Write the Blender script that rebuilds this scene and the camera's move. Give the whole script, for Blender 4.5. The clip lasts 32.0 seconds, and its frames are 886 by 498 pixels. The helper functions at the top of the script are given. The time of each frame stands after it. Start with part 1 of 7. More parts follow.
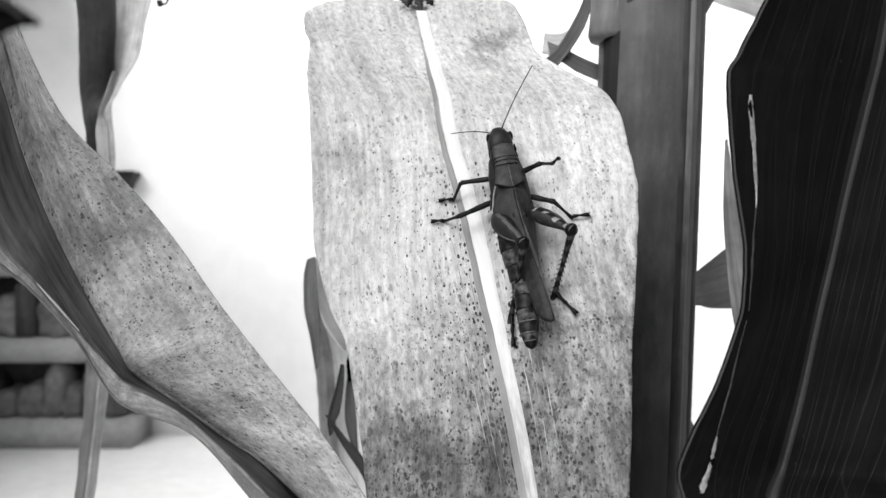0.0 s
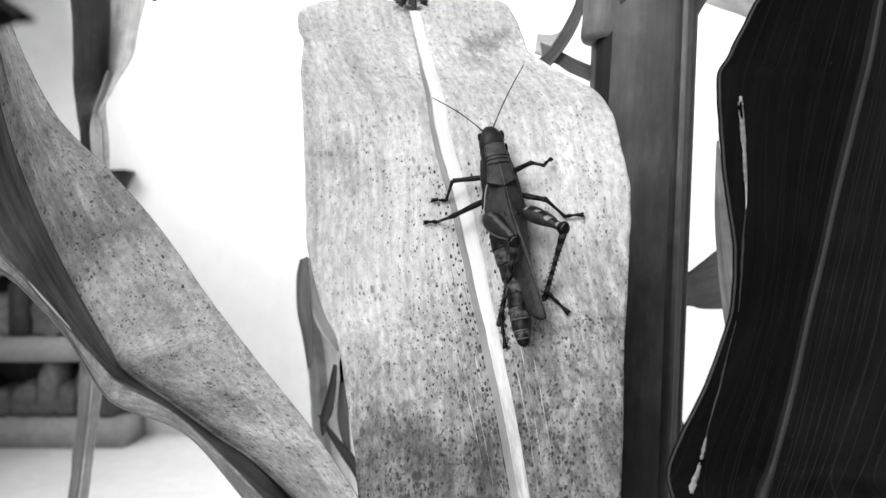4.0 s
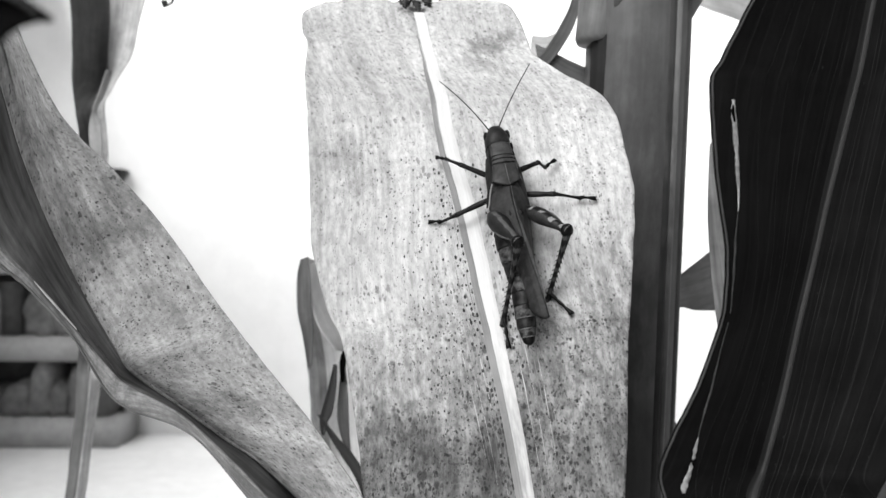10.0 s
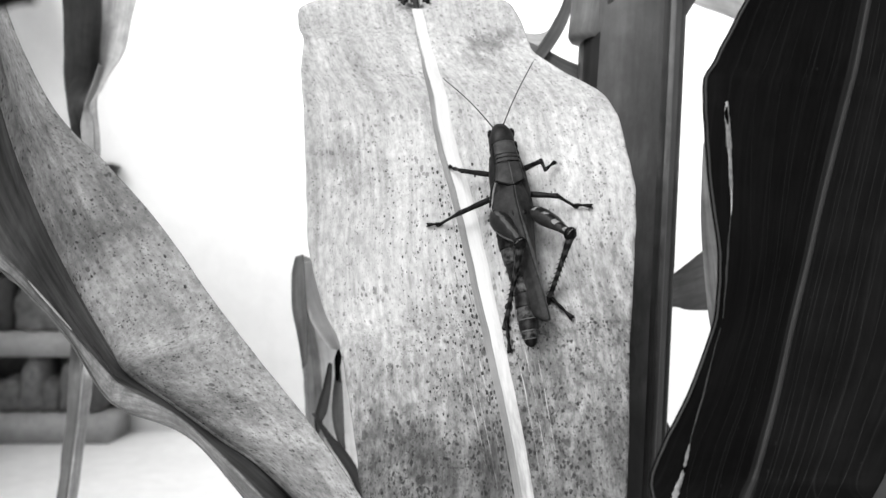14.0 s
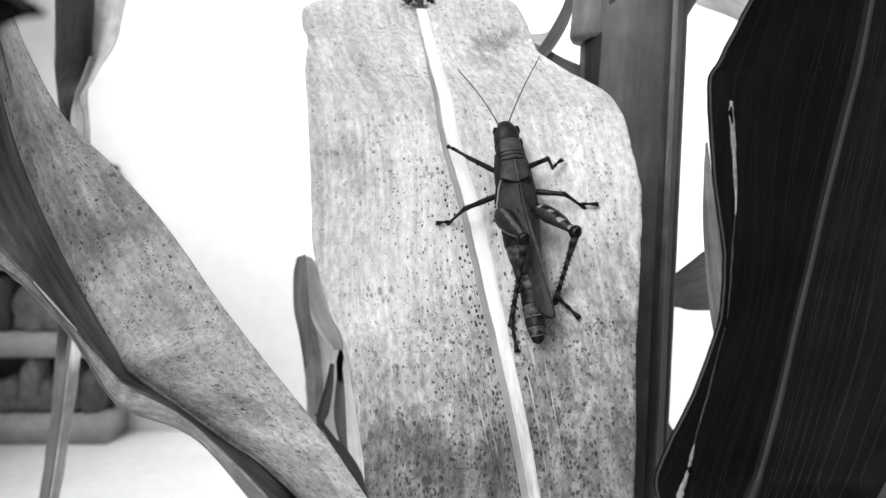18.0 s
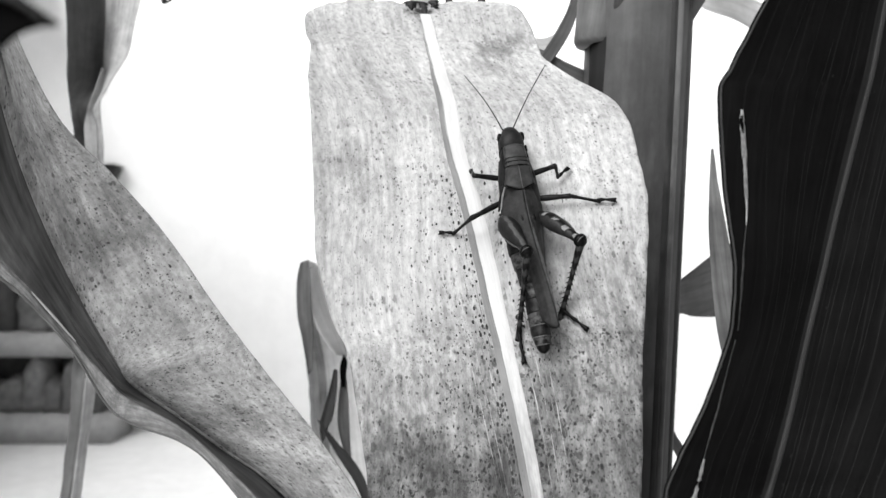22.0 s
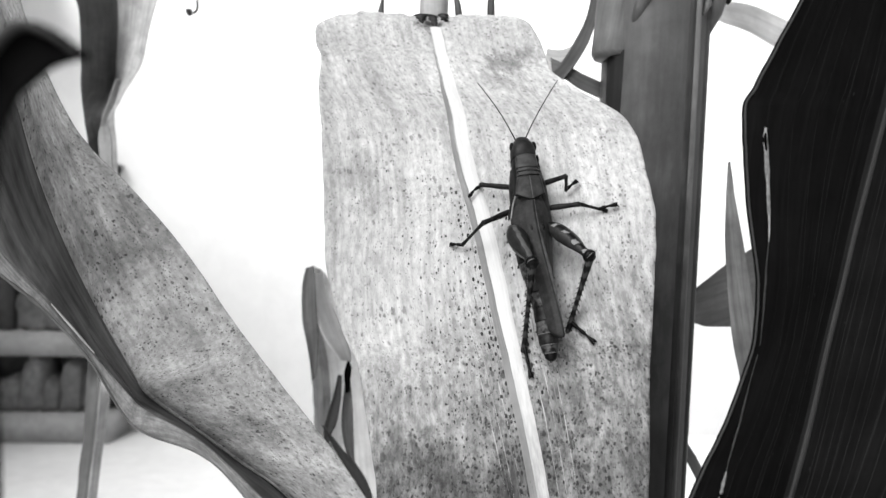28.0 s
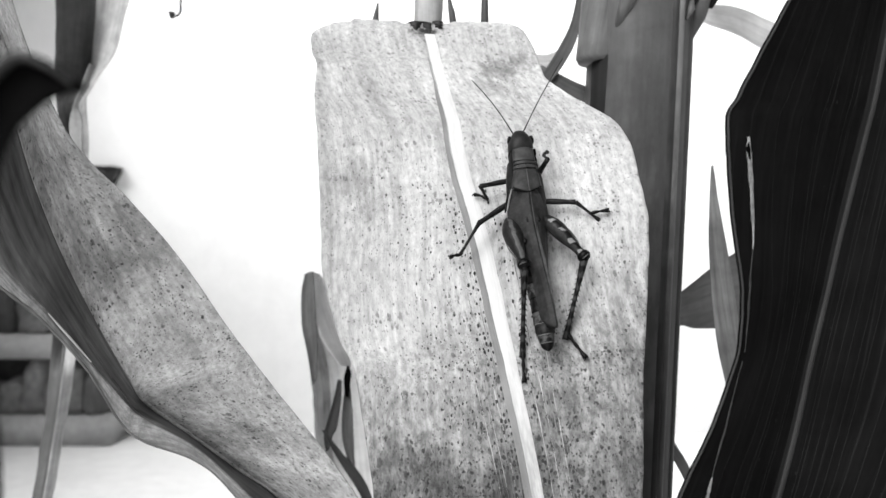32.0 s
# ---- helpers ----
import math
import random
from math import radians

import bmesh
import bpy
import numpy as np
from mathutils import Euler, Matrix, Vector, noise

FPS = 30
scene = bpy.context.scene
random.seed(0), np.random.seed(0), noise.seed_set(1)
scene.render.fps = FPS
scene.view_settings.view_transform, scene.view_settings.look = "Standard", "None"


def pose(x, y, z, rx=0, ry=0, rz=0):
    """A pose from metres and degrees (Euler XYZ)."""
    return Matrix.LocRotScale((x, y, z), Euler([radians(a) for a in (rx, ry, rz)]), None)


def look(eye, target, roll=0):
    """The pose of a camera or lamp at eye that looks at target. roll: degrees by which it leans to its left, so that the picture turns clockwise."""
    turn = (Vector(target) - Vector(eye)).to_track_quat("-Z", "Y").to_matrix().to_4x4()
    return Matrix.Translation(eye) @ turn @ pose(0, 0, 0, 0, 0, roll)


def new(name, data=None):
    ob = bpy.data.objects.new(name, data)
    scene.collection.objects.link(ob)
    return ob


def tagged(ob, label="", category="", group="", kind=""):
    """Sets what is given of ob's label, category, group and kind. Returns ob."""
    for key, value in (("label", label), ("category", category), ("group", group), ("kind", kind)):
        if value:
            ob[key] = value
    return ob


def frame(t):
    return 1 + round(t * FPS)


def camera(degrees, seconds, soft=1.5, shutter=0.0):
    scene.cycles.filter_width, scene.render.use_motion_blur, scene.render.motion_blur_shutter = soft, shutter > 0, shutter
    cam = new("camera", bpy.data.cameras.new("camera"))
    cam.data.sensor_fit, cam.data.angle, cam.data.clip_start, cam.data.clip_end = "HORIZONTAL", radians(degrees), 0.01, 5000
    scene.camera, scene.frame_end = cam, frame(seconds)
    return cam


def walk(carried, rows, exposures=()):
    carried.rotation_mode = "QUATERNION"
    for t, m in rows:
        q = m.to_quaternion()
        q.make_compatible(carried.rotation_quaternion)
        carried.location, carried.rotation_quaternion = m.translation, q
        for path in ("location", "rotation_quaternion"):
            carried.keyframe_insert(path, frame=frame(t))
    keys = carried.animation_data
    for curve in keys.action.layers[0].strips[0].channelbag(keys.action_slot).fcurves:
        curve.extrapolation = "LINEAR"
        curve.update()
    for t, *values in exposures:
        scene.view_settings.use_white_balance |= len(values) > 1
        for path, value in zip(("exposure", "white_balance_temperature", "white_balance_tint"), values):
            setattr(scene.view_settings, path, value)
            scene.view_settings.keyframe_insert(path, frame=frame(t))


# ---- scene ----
cam = camera(60, 32.0, 1.5)
cam.data.dof.use_dof = True
cam.data.dof.focus_distance = 0.163
cam.data.dof.aperture_fstop = 28.0
walk(cam, [
    (0, pose(0.00205, 0.00092, 1.15018, 90.010, 0.182, 0.542)), (0.5, pose(0.00231, 0.00161, 1.15013, 89.960, 0.087, 0.330)),
    (1, pose(0.00264, 0.00137, 1.15070, 90.136, 0.229, 0.486)), (1.5, pose(0.00293, 0.00138, 1.15056, 90.127, 0.098, 0.412)),
    (2, pose(0.00298, 0.00204, 1.15019, 90.020, -0.078, 0.171)), (2.5, pose(0.00319, 0.00159, 1.15015, 90.206, 0.055, 0.400)),
    (3, pose(0.00278, 0.00211, 1.14950, 90.040, -0.184, 0.077)), (3.5, pose(0.00256, 0.00153, 1.14982, 89.990, 0.003, 0.207)),
    (5.5, pose(0.00263, 0.00009, 1.15084, 90.069, 0.077, 0.068)), (6, pose(0.00194, 0.00006, 1.15053, 90.000, 0.046, 0.022)),
    (6.5, pose(0.00181, -0.00012, 1.15065, 89.935, 0.174, 0.151)), (7, pose(0.00161, 0.00040, 1.15014, 89.848, 0.118, -0.156)),
    (7.5, pose(0.00108, 0.00035, 1.14979, 89.876, -0.039, 0.011)), (8, pose(0.00018, 0.00011, 1.14996, 89.842, 0.030, -0.026)),
    (8.5, pose(-0.00011, 0.00003, 1.14993, 89.904, 0.013, -0.052)), (9, pose(0.00000, 0.00000, 1.15000, 90.000, -0.000, 0.000)),
    (9.5, pose(0.00004, 0.00015, 1.15013, 90.020, -0.061, -0.232)), (10, pose(0.00031, 0.00012, 1.15033, 90.034, -0.182, -0.253)),
    (10.5, pose(0.00049, 0.00005, 1.15048, 90.140, -0.160, -0.247)), (11, pose(0.00104, -0.00025, 1.15046, 90.060, -0.040, -0.258)),
    (11.5, pose(0.00083, 0.00122, 1.14958, 89.829, -0.487, -0.778)), (12, pose(0.00054, 0.00165, 1.14952, 89.753, -0.588, -0.833)),
    (12.5, pose(0.00011, 0.00219, 1.14899, 89.660, -0.765, -0.860)), (13, pose(-0.00015, 0.00320, 1.14917, 89.499, -0.744, -1.086)),
    (13.5, pose(-0.00029, 0.00319, 1.15022, 89.690, -0.513, -0.884)), (14, pose(-0.00097, 0.00242, 1.15129, 89.732, -0.314, -0.789)),
    (14.5, pose(-0.00123, 0.00233, 1.15135, 89.725, -0.416, -0.724)), (16.5, pose(-0.00175, 0.00290, 1.15063, 89.563, -0.273, -0.976)),
    (17, pose(-0.00273, 0.00303, 1.15043, 89.550, -0.454, -1.022)), (17.5, pose(-0.00299, 0.00261, 1.15075, 89.648, -0.278, -0.737)),
    (18, pose(-0.00252, 0.00277, 1.15133, 89.739, -0.300, -0.925)), (18.5, pose(-0.00208, 0.00230, 1.15154, 89.761, -0.350, -0.911)),
    (19, pose(-0.00207, 0.00253, 1.15167, 89.724, -0.272, -0.838)), (19.5, pose(-0.00225, 0.00259, 1.15218, 89.827, -0.186, -0.946)),
    (20, pose(-0.00218, 0.00274, 1.15190, 89.899, -0.424, -0.765)), (20.5, pose(-0.00214, 0.00388, 1.15213, 89.723, -0.367, -1.100)),
    (21, pose(-0.00223, 0.00364, 1.15255, 89.825, -0.337, -0.772)), (21.5, pose(-0.00228, 0.00428, 1.15277, 89.825, -0.349, -0.710)),
    (22, pose(-0.00257, 0.00455, 1.15319, 89.741, -0.332, -0.643)), (22.5, pose(-0.00244, 0.00491, 1.15262, 89.718, -0.472, -0.574)),
    (23, pose(-0.00292, 0.00516, 1.15300, 89.638, -0.392, -0.842)), (23.5, pose(-0.00340, 0.00349, 1.15344, 89.946, -0.453, -0.415)),
    (24, pose(-0.00362, 0.00282, 1.15405, 89.908, -0.386, -0.525)), (24.5, pose(-0.00379, 0.00271, 1.15413, 89.898, -0.416, -0.523)),
    (25, pose(-0.00358, 0.00259, 1.15369, 89.938, -0.572, -0.537)), (25.5, pose(-0.00383, 0.00315, 1.15390, 89.836, -0.516, -0.786)),
    (27.5, pose(-0.00442, 0.00215, 1.15562, 90.015, -0.602, -0.565)), (28, pose(-0.00480, 0.00280, 1.15543, 89.859, -0.768, -0.701)),
    (28.5, pose(-0.00498, 0.00258, 1.15581, 89.828, -0.586, -0.793)), (29, pose(-0.00454, 0.00145, 1.15576, 89.984, -0.767, -0.761)),
    (29.5, pose(-0.00437, 0.00012, 1.15643, 89.910, -0.506, -0.812)), (30, pose(-0.00440, -0.00067, 1.15663, 89.961, -0.403, -0.532)),
    (30.5, pose(-0.00434, 0.00055, 1.15664, 89.909, -0.378, -0.775)), (31, pose(-0.00480, 0.00126, 1.15651, 89.899, -0.557, -0.598)),
    (31.5, pose(-0.00410, 0.00137, 1.15648, 89.965, -0.445, -0.606)), (32, pose(-0.00371, 0.00137, 1.15685, 89.852, -0.359, -0.678))])

# ---- light ----
world = bpy.data.worlds.new("overcast_sky")
scene.world = world
world.use_nodes = True
wn, wl = world.node_tree.nodes, world.node_tree.links
sky = wn.new("ShaderNodeTexSky")
sky.sky_type, sky.sun_disc = "NISHITA", False
sky.sun_elevation, sky.sun_rotation = radians(41), radians(219)
grey = wn.new("ShaderNodeRGBToBW")
wl.new(sky.outputs[0], grey.inputs[0])
wl.new(grey.outputs[0], wn["Background"].inputs[0])
wn["Background"].inputs[1].default_value = 0.1
sun = new("sun", bpy.data.lights.new("sun", "SUN"))
sun.data.energy, sun.data.angle, sun.data.color = 2.6, radians(42), (1, 1, 1)
sun.matrix_basis = look((-1.6, -2.0, 2.2), (0, 0, 0))
scene.view_settings.exposure = 1.02

EYE = 1.15   # height of the insect over the ground


# ---- materials ----
def material(name, rough=0.6, metal=0.0, spec=0.4):
    m = bpy.data.materials.new(name)
    m.use_nodes = True
    b = m.node_tree.nodes["Principled BSDF"]
    b.inputs["Roughness"].default_value, b.inputs["Metallic"].default_value = rough, metal
    b.inputs["Specular IOR Level"].default_value = spec
    return m, m.node_tree.nodes, m.node_tree.links, b


def mapped(n, l, scale, source="Object"):
    co, mp = n.new("ShaderNodeTexCoord"), n.new("ShaderNodeMapping")
    l.new(co.outputs[source], mp.inputs[0])
    mp.inputs["Scale"].default_value = scale
    return mp.outputs[0]


def noise_tex(n, l, scale, vec, detail=5.0, rough=0.6):
    t = n.new("ShaderNodeTexNoise")
    t.inputs["Scale"].default_value, t.inputs["Detail"].default_value, t.inputs["Roughness"].default_value = scale, detail, rough
    l.new(vec, t.inputs["Vector"])
    return t.outputs[0]


def ramp(n, l, fac, stops):
    r = n.new("ShaderNodeValToRGB")
    while len(r.color_ramp.elements) < len(stops):
        r.color_ramp.elements.new(0.5)
    for e, (p, v) in zip(r.color_ramp.elements, stops):
        e.position, e.color = p, (v, v, v, 1)
    l.new(fac, r.inputs[0])
    return r.outputs[0]


def mix(n, l, kind, fac, a, b):
    m = n.new("ShaderNodeMix")
    m.data_type, m.blend_type = "RGBA", kind
    if isinstance(fac, float):
        m.inputs[0].default_value = fac
    else:
        l.new(fac, m.inputs[0])
    for k, v in ((6, a), (7, b)):
        if isinstance(v, float):
            m.inputs[k].default_value = (v, v, v, 1)
        else:
            l.new(v, m.inputs[k])
    return m.outputs[2]


def bump(n, l, b, height, strength, distance):
    k = n.new("ShaderNodeBump")
    k.inputs["Strength"].default_value, k.inputs["Distance"].default_value = strength, distance
    l.new(height, k.inputs["Height"])
    l.new(k.outputs[0], b.inputs["Normal"])


def math_node(n, l, op, a, b):
    k = n.new("ShaderNodeMath")
    k.operation = op
    for s, v in ((0, a), (1, b)):
        if isinstance(v, float):
            k.inputs[s].default_value = v
        else:
            l.new(v, k.inputs[s])
    return k.outputs[0]


def leaf_material(name, tone, streak=0.25, spots=0.0, stain=0.3, rough=0.55, glow=0.15, vein=260.0, lines=0.0, spec=0.3, mottle=0.0, decay_shade=None, patches=()):
    """A corn blade: parallel veins along u, blotches, rust specks, and a darkening along it (leaf decay, stalk shade).
    """
    m, n, l, b = material(name, rough, 0.0, spec)
    uv = mapped(n, l, (1, 1, 1), "UV")
    fine = noise_tex(n, l, 1.0, mapped(n, l, (45, vein * 4, 1), "UV"), 3.0)
    wide = noise_tex(n, l, 1.0, mapped(n, l, (9, vein * 0.9, 1), "UV"), 3.0)
    blot = noise_tex(n, l, 48.0, uv, 6.0, 0.65)
    c = ramp(n, l, fine, [(0.3, 1 - streak), (0.7, 1.0)])
    c = mix(n, l, "MULTIPLY", 1.0, c, ramp(n, l, wide, [(0.3, 1 - streak), (0.7, 1.0)]))
    c = mix(n, l, "MULTIPLY", 1.0, c, ramp(n, l, blot, [(0.34, 1 - stain), (0.62, 1.0)]))
    along = None
    if decay_shade:
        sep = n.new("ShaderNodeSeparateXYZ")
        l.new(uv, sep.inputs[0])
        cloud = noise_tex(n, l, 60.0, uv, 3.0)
        slant = math_node(n, l, "MULTIPLY", math_node(n, l, "SUBTRACT", sep.outputs[1], float(decay_shade[4])), float(decay_shade[5]))
        pos = math_node(n, l, "ADD", math_node(n, l, "ADD", sep.outputs[0], slant), math_node(n, l, "MULTIPLY", math_node(n, l, "SUBTRACT", cloud, 0.5), decay_shade[3]))
        along = math_node(n, l, "MULTIPLY", math_node(n, l, "SUBTRACT", pos, float(decay_shade[0])), 1.0 / (decay_shade[1] - decay_shade[0]))
        c = mix(n, l, "MULTIPLY", 1.0, c, ramp(n, l, along, [(0.0, 1.0), (1.0, decay_shade[2])]))
        patch = noise_tex(n, l, 1.0, mapped(n, l, (26, 55, 1), "UV"), 4.0)
        c = mix(n, l, "MULTIPLY", ramp(n, l, along, [(0.3, 0.0), (1.0, 1.0)]), c, ramp(n, l, patch, [(0.4, 0.55), (0.58, 1.1)]))
        patch = noise_tex(n, l, 1.0, mapped(n, l, (110, 300, 1), "UV"), 5.0, 0.65)
        c = mix(n, l, "MULTIPLY", ramp(n, l, along, [(0.0, 0.15), (1.0, 1.0)]), c, ramp(n, l, patch, [(0.42, 0.62), (0.58, 1.15)]))
    if mottle:
        grain = noise_tex(n, l, 1.0, mapped(n, l, (400, 720, 1), "UV"), 5.0, 0.72)
        share = ramp(n, l, along, [(0.0, 0.55), (0.7, 1.0)]) if along else 1.0
        c = mix(n, l, "MULTIPLY", share, c, ramp(n, l, grain, [(0.4, 1 - mottle), (0.6, 1.0)]))
    for pu, pv, ru, rv, low in patches:
        off = n.new("ShaderNodeVectorMath")
        off.operation = "MULTIPLY_ADD"
        l.new(uv, off.inputs[0])
        off.inputs[1].default_value, off.inputs[2].default_value = (1 / ru, 1 / rv, 0), (-pu / ru, -pv / rv, 0)
        far = n.new("ShaderNodeVectorMath")
        far.operation = "LENGTH"
        l.new(off.outputs[0], far.inputs[0])
        edge = noise_tex(n, l, 1.0, mapped(n, l, (230, 420, 1), "UV"), 5.0, 0.7)
        reach = math_node(n, l, "ADD", far.outputs["Value"], math_node(n, l, "MULTIPLY", math_node(n, l, "SUBTRACT", edge, 0.5), 2.6))
        c = mix(n, l, "MULTIPLY", 1.0, c, ramp(n, l, reach, [(0.25, low), (1.0, 1.0)]))
    c = mix(n, l, "MULTIPLY", 1.0, c, float(tone))
    if lines:
        w = n.new("ShaderNodeTexWave")
        w.bands_direction = "Y"
        w.inputs["Scale"].default_value, w.inputs["Distortion"].default_value = vein * 0.45, 0.5
        l.new(mapped(n, l, (0.02, 1, 1), "UV"), w.inputs[0])
        gate = ramp(n, l, noise_tex(n, l, 1.0, mapped(n, l, (10, 300, 1), "UV"), 2.0), [(0.45, 0.0), (0.65, lines)])
        c = mix(n, l, "ADD", 1.0, c, mix(n, l, "MULTIPLY", 1.0, ramp(n, l, w.outputs[1], [(0.95, 0.0), (1.0, 1.0)]), gate))
    if lines:
        v = n.new("ShaderNodeTexVoronoi")
        v.inputs["Scale"].default_value = 160.0
        l.new(mapped(n, l, (0.6, 1.0, 1), "UV"), v.inputs["Vector"])
        keep = n.new("ShaderNodeSeparateColor")
        l.new(v.outputs["Color"], keep.inputs[0])
        size = math_node(n, l, "MULTIPLY", math_node(n, l, "SUBTRACT", keep.outputs[0], 0.6), 0.13)
        less = math_node(n, l, "SUBTRACT", size, v.outputs["Distance"])
        c = mix(n, l, "ADD", 1.0, c, ramp(n, l, less, [(0.0, 0.0), (0.03, lines * 10)]))
    if spots:
        warp = n.new("ShaderNodeTexNoise")
        warp.inputs["Scale"].default_value, warp.inputs["Detail"].default_value = 1500.0, 2.0
        l.new(uv, warp.inputs["Vector"])
        shift = n.new("ShaderNodeVectorMath")
        shift.operation = "MULTIPLY_ADD"
        l.new(warp.outputs["Color"], shift.inputs[0])
        shift.inputs[1].default_value = (0.0011, 0.0008, 0)
        l.new(uv, shift.inputs[2])
        for k, (scale, need, size, dark) in enumerate(((620.0, 0.14, 0.85, 0.5), (900.0, 0.2, 0.74, 0.18), (1450.0, 0.10, 0.8, 0.28), (2300.0, 0.05, 0.75, 0.5), (480.0, 0.5, 0.42, 0.2))):
            mp = n.new("ShaderNodeMapping")
            mp.inputs["Scale"].default_value = (0.72, 1.15, 1)
            l.new(shift.outputs[0], mp.inputs[0])
            v = n.new("ShaderNodeTexVoronoi")
            v.inputs["Scale"].default_value = scale
            l.new(mp.outputs[0], v.inputs["Vector"])
            keep = n.new("ShaderNodeSeparateColor")
            l.new(v.outputs["Color"], keep.inputs[0])
            where = ramp(n, l, noise_tex(n, l, 85.0 + 40 * k, uv, 4.0), [(0.32, 0.28), (0.64, 1.0)])
            if along:
                where = mix(n, l, "MULTIPLY", 1.0, where, ramp(n, l, along, [(0.0, 0.75), (1.0, 1.0)]))
            grow = math_node(n, l, "MULTIPLY", math_node(n, l, "SUBTRACT", math_node(n, l, "MULTIPLY", keep.outputs[0], where), need), size * spots)
            less = math_node(n, l, "SUBTRACT", grow, v.outputs["Distance"])
            share = ramp(n, l, along, [(0.0, 0.75), (0.8, 1.0)]) if along else 1.0
            c = mix(n, l, "MULTIPLY", share, c, ramp(n, l, less, [(0.0, 1.0), (0.15, dark * 0.8)]))
    l.new(c, b.inputs["Base Color"])
    bump(n, l, b, wide, 0.4, 0.0006)
    if glow:
        tr = n.new("ShaderNodeBsdfTranslucent")
        l.new(c, tr.inputs[0])
        ms = n.new("ShaderNodeMixShader")
        ms.inputs[0].default_value = glow
        l.new(b.outputs[0], ms.inputs[1])
        l.new(tr.outputs[0], ms.inputs[2])
        l.new(ms.outputs[0], n["Material Output"].inputs[0])
    return m


def plain_material(name, tone, rough=0.5, vary=0.35, scale=400.0, spec=0.4, relief=0.0003):
    m, n, l, b = material(name, rough, 0.0, spec)
    t = noise_tex(n, l, scale, mapped(n, l, (1, 1, 1)), 4.0)
    t2 = noise_tex(n, l, scale / 7, mapped(n, l, (1, 1, 1)), 3.0)
    c = mix(n, l, "MULTIPLY", 1.0, ramp(n, l, t, [(0.3, 1 - vary), (0.7, 1.0)]), ramp(n, l, t2, [(0.3, 1 - vary), (0.7, 1.0)]))
    l.new(mix(n, l, "MULTIPLY", 1.0, c, float(tone)), b.inputs["Base Color"])
    bump(n, l, b, t, 0.3, relief)
    return m


PALE = leaf_material("pale_blade", 0.68, 0.24, 0.98, 0.28, 0.6, 0.12, 260.0, 0.0, 0.2, 0.56, (0.097, 0.140, 0.33, 0.05, 1.3, 0.4), ((0.0095, 1.3030, 0.0042, 0.0052, 0.1), (0.0275, 1.3190, 0.008, 0.007, 0.5), (0.0215, 1.3250, 0.005, 0.005, 0.55), (0.0372, 1.3136, 0.005, 0.006, 0.7), (0.0710, 1.2723, 0.007, 0.005, 0.75), (0.0789, 1.2755, 0.006, 0.004, 0.72), (0.0300, 1.2700, 0.005, 0.004, 0.8), (0.1315, 1.2785, 0.009, 0.0075, 0.5), (0.1327, 1.2860, 0.008, 0.006, 0.6), (0.1400, 1.2765, 0.008, 0.006, 0.6), (0.1370, 1.3000, 0.016, 0.0025, 0.55)))
GREYB = leaf_material("spotted_blade", 0.52, 0.24, 0.74, 0.6, 0.55, 0.05, 220.0, 0.0, 0.2, 0.36)
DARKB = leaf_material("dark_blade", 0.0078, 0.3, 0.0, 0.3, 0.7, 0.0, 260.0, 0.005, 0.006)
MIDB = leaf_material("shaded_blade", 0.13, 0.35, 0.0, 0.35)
FURROW = leaf_material("furrow_shade_tissue", 0.27, 0.2, 0.3, 0.4, 0.6, 0.0, 420.0)
INNERB = leaf_material("inner_shade_tissue", 0.22, 0.7, 0.0, 0.45, 0.55, 0.0, 150.0, 0.0, 0.15)
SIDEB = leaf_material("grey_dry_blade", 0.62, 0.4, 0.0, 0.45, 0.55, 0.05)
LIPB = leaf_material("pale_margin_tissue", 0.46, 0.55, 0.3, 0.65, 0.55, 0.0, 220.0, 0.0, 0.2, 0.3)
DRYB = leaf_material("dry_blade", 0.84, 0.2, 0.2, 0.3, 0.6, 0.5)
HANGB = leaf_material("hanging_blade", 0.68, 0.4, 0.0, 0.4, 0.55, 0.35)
TWISTB = leaf_material("twisted_blade", 0.4, 0.35, 0.0, 0.35, 0.55, 0.2)
PALEV = leaf_material("pale_vein", 0.5, 0.3, 0.0, 0.3, 0.6, 0.0)
DARKV = leaf_material("brown_vein", 0.25, 0.4, 0.0, 0.4, 0.6, 0.0)
SOFTB = leaf_material("curled_blade", 0.21, 0.45, 0.0, 0.45)
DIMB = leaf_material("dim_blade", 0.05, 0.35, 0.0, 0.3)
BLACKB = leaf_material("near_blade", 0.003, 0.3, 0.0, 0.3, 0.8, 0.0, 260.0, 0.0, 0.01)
RIB = leaf_material("white_rib", 0.66, 0.08, 0.0, 0.08, 0.5, 0.2, 260.0, 0.0, 0.3, 0.0, (0.105, 0.155, 0.5, 0.01, 0.0, 0.0))
SOFTRIB = leaf_material("rib_sheen", 0.0105, 0.3, 0.0, 0.3, 0.6, 0.0, 260.0, 0.0, 0.05)
MIDRIB = leaf_material("rib_sheen_mid", 0.015, 0.3, 0.0, 0.3, 0.6, 0.0, 260.0, 0.0, 0.05)
INRIB = leaf_material("rib_sheen_near", 0.023, 0.3, 0.0, 0.3, 0.6, 0.0, 260.0, 0.0, 0.05)
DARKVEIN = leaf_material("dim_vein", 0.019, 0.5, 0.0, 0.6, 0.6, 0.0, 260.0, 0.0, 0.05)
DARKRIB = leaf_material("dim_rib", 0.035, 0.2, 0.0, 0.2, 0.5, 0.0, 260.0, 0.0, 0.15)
# Stalk, ridge, seam and sheath tones darken downward: shade low on the stalk, painted in.
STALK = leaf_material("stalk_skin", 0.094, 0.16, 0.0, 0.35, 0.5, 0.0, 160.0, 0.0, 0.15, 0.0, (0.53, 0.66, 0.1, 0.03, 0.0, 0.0))
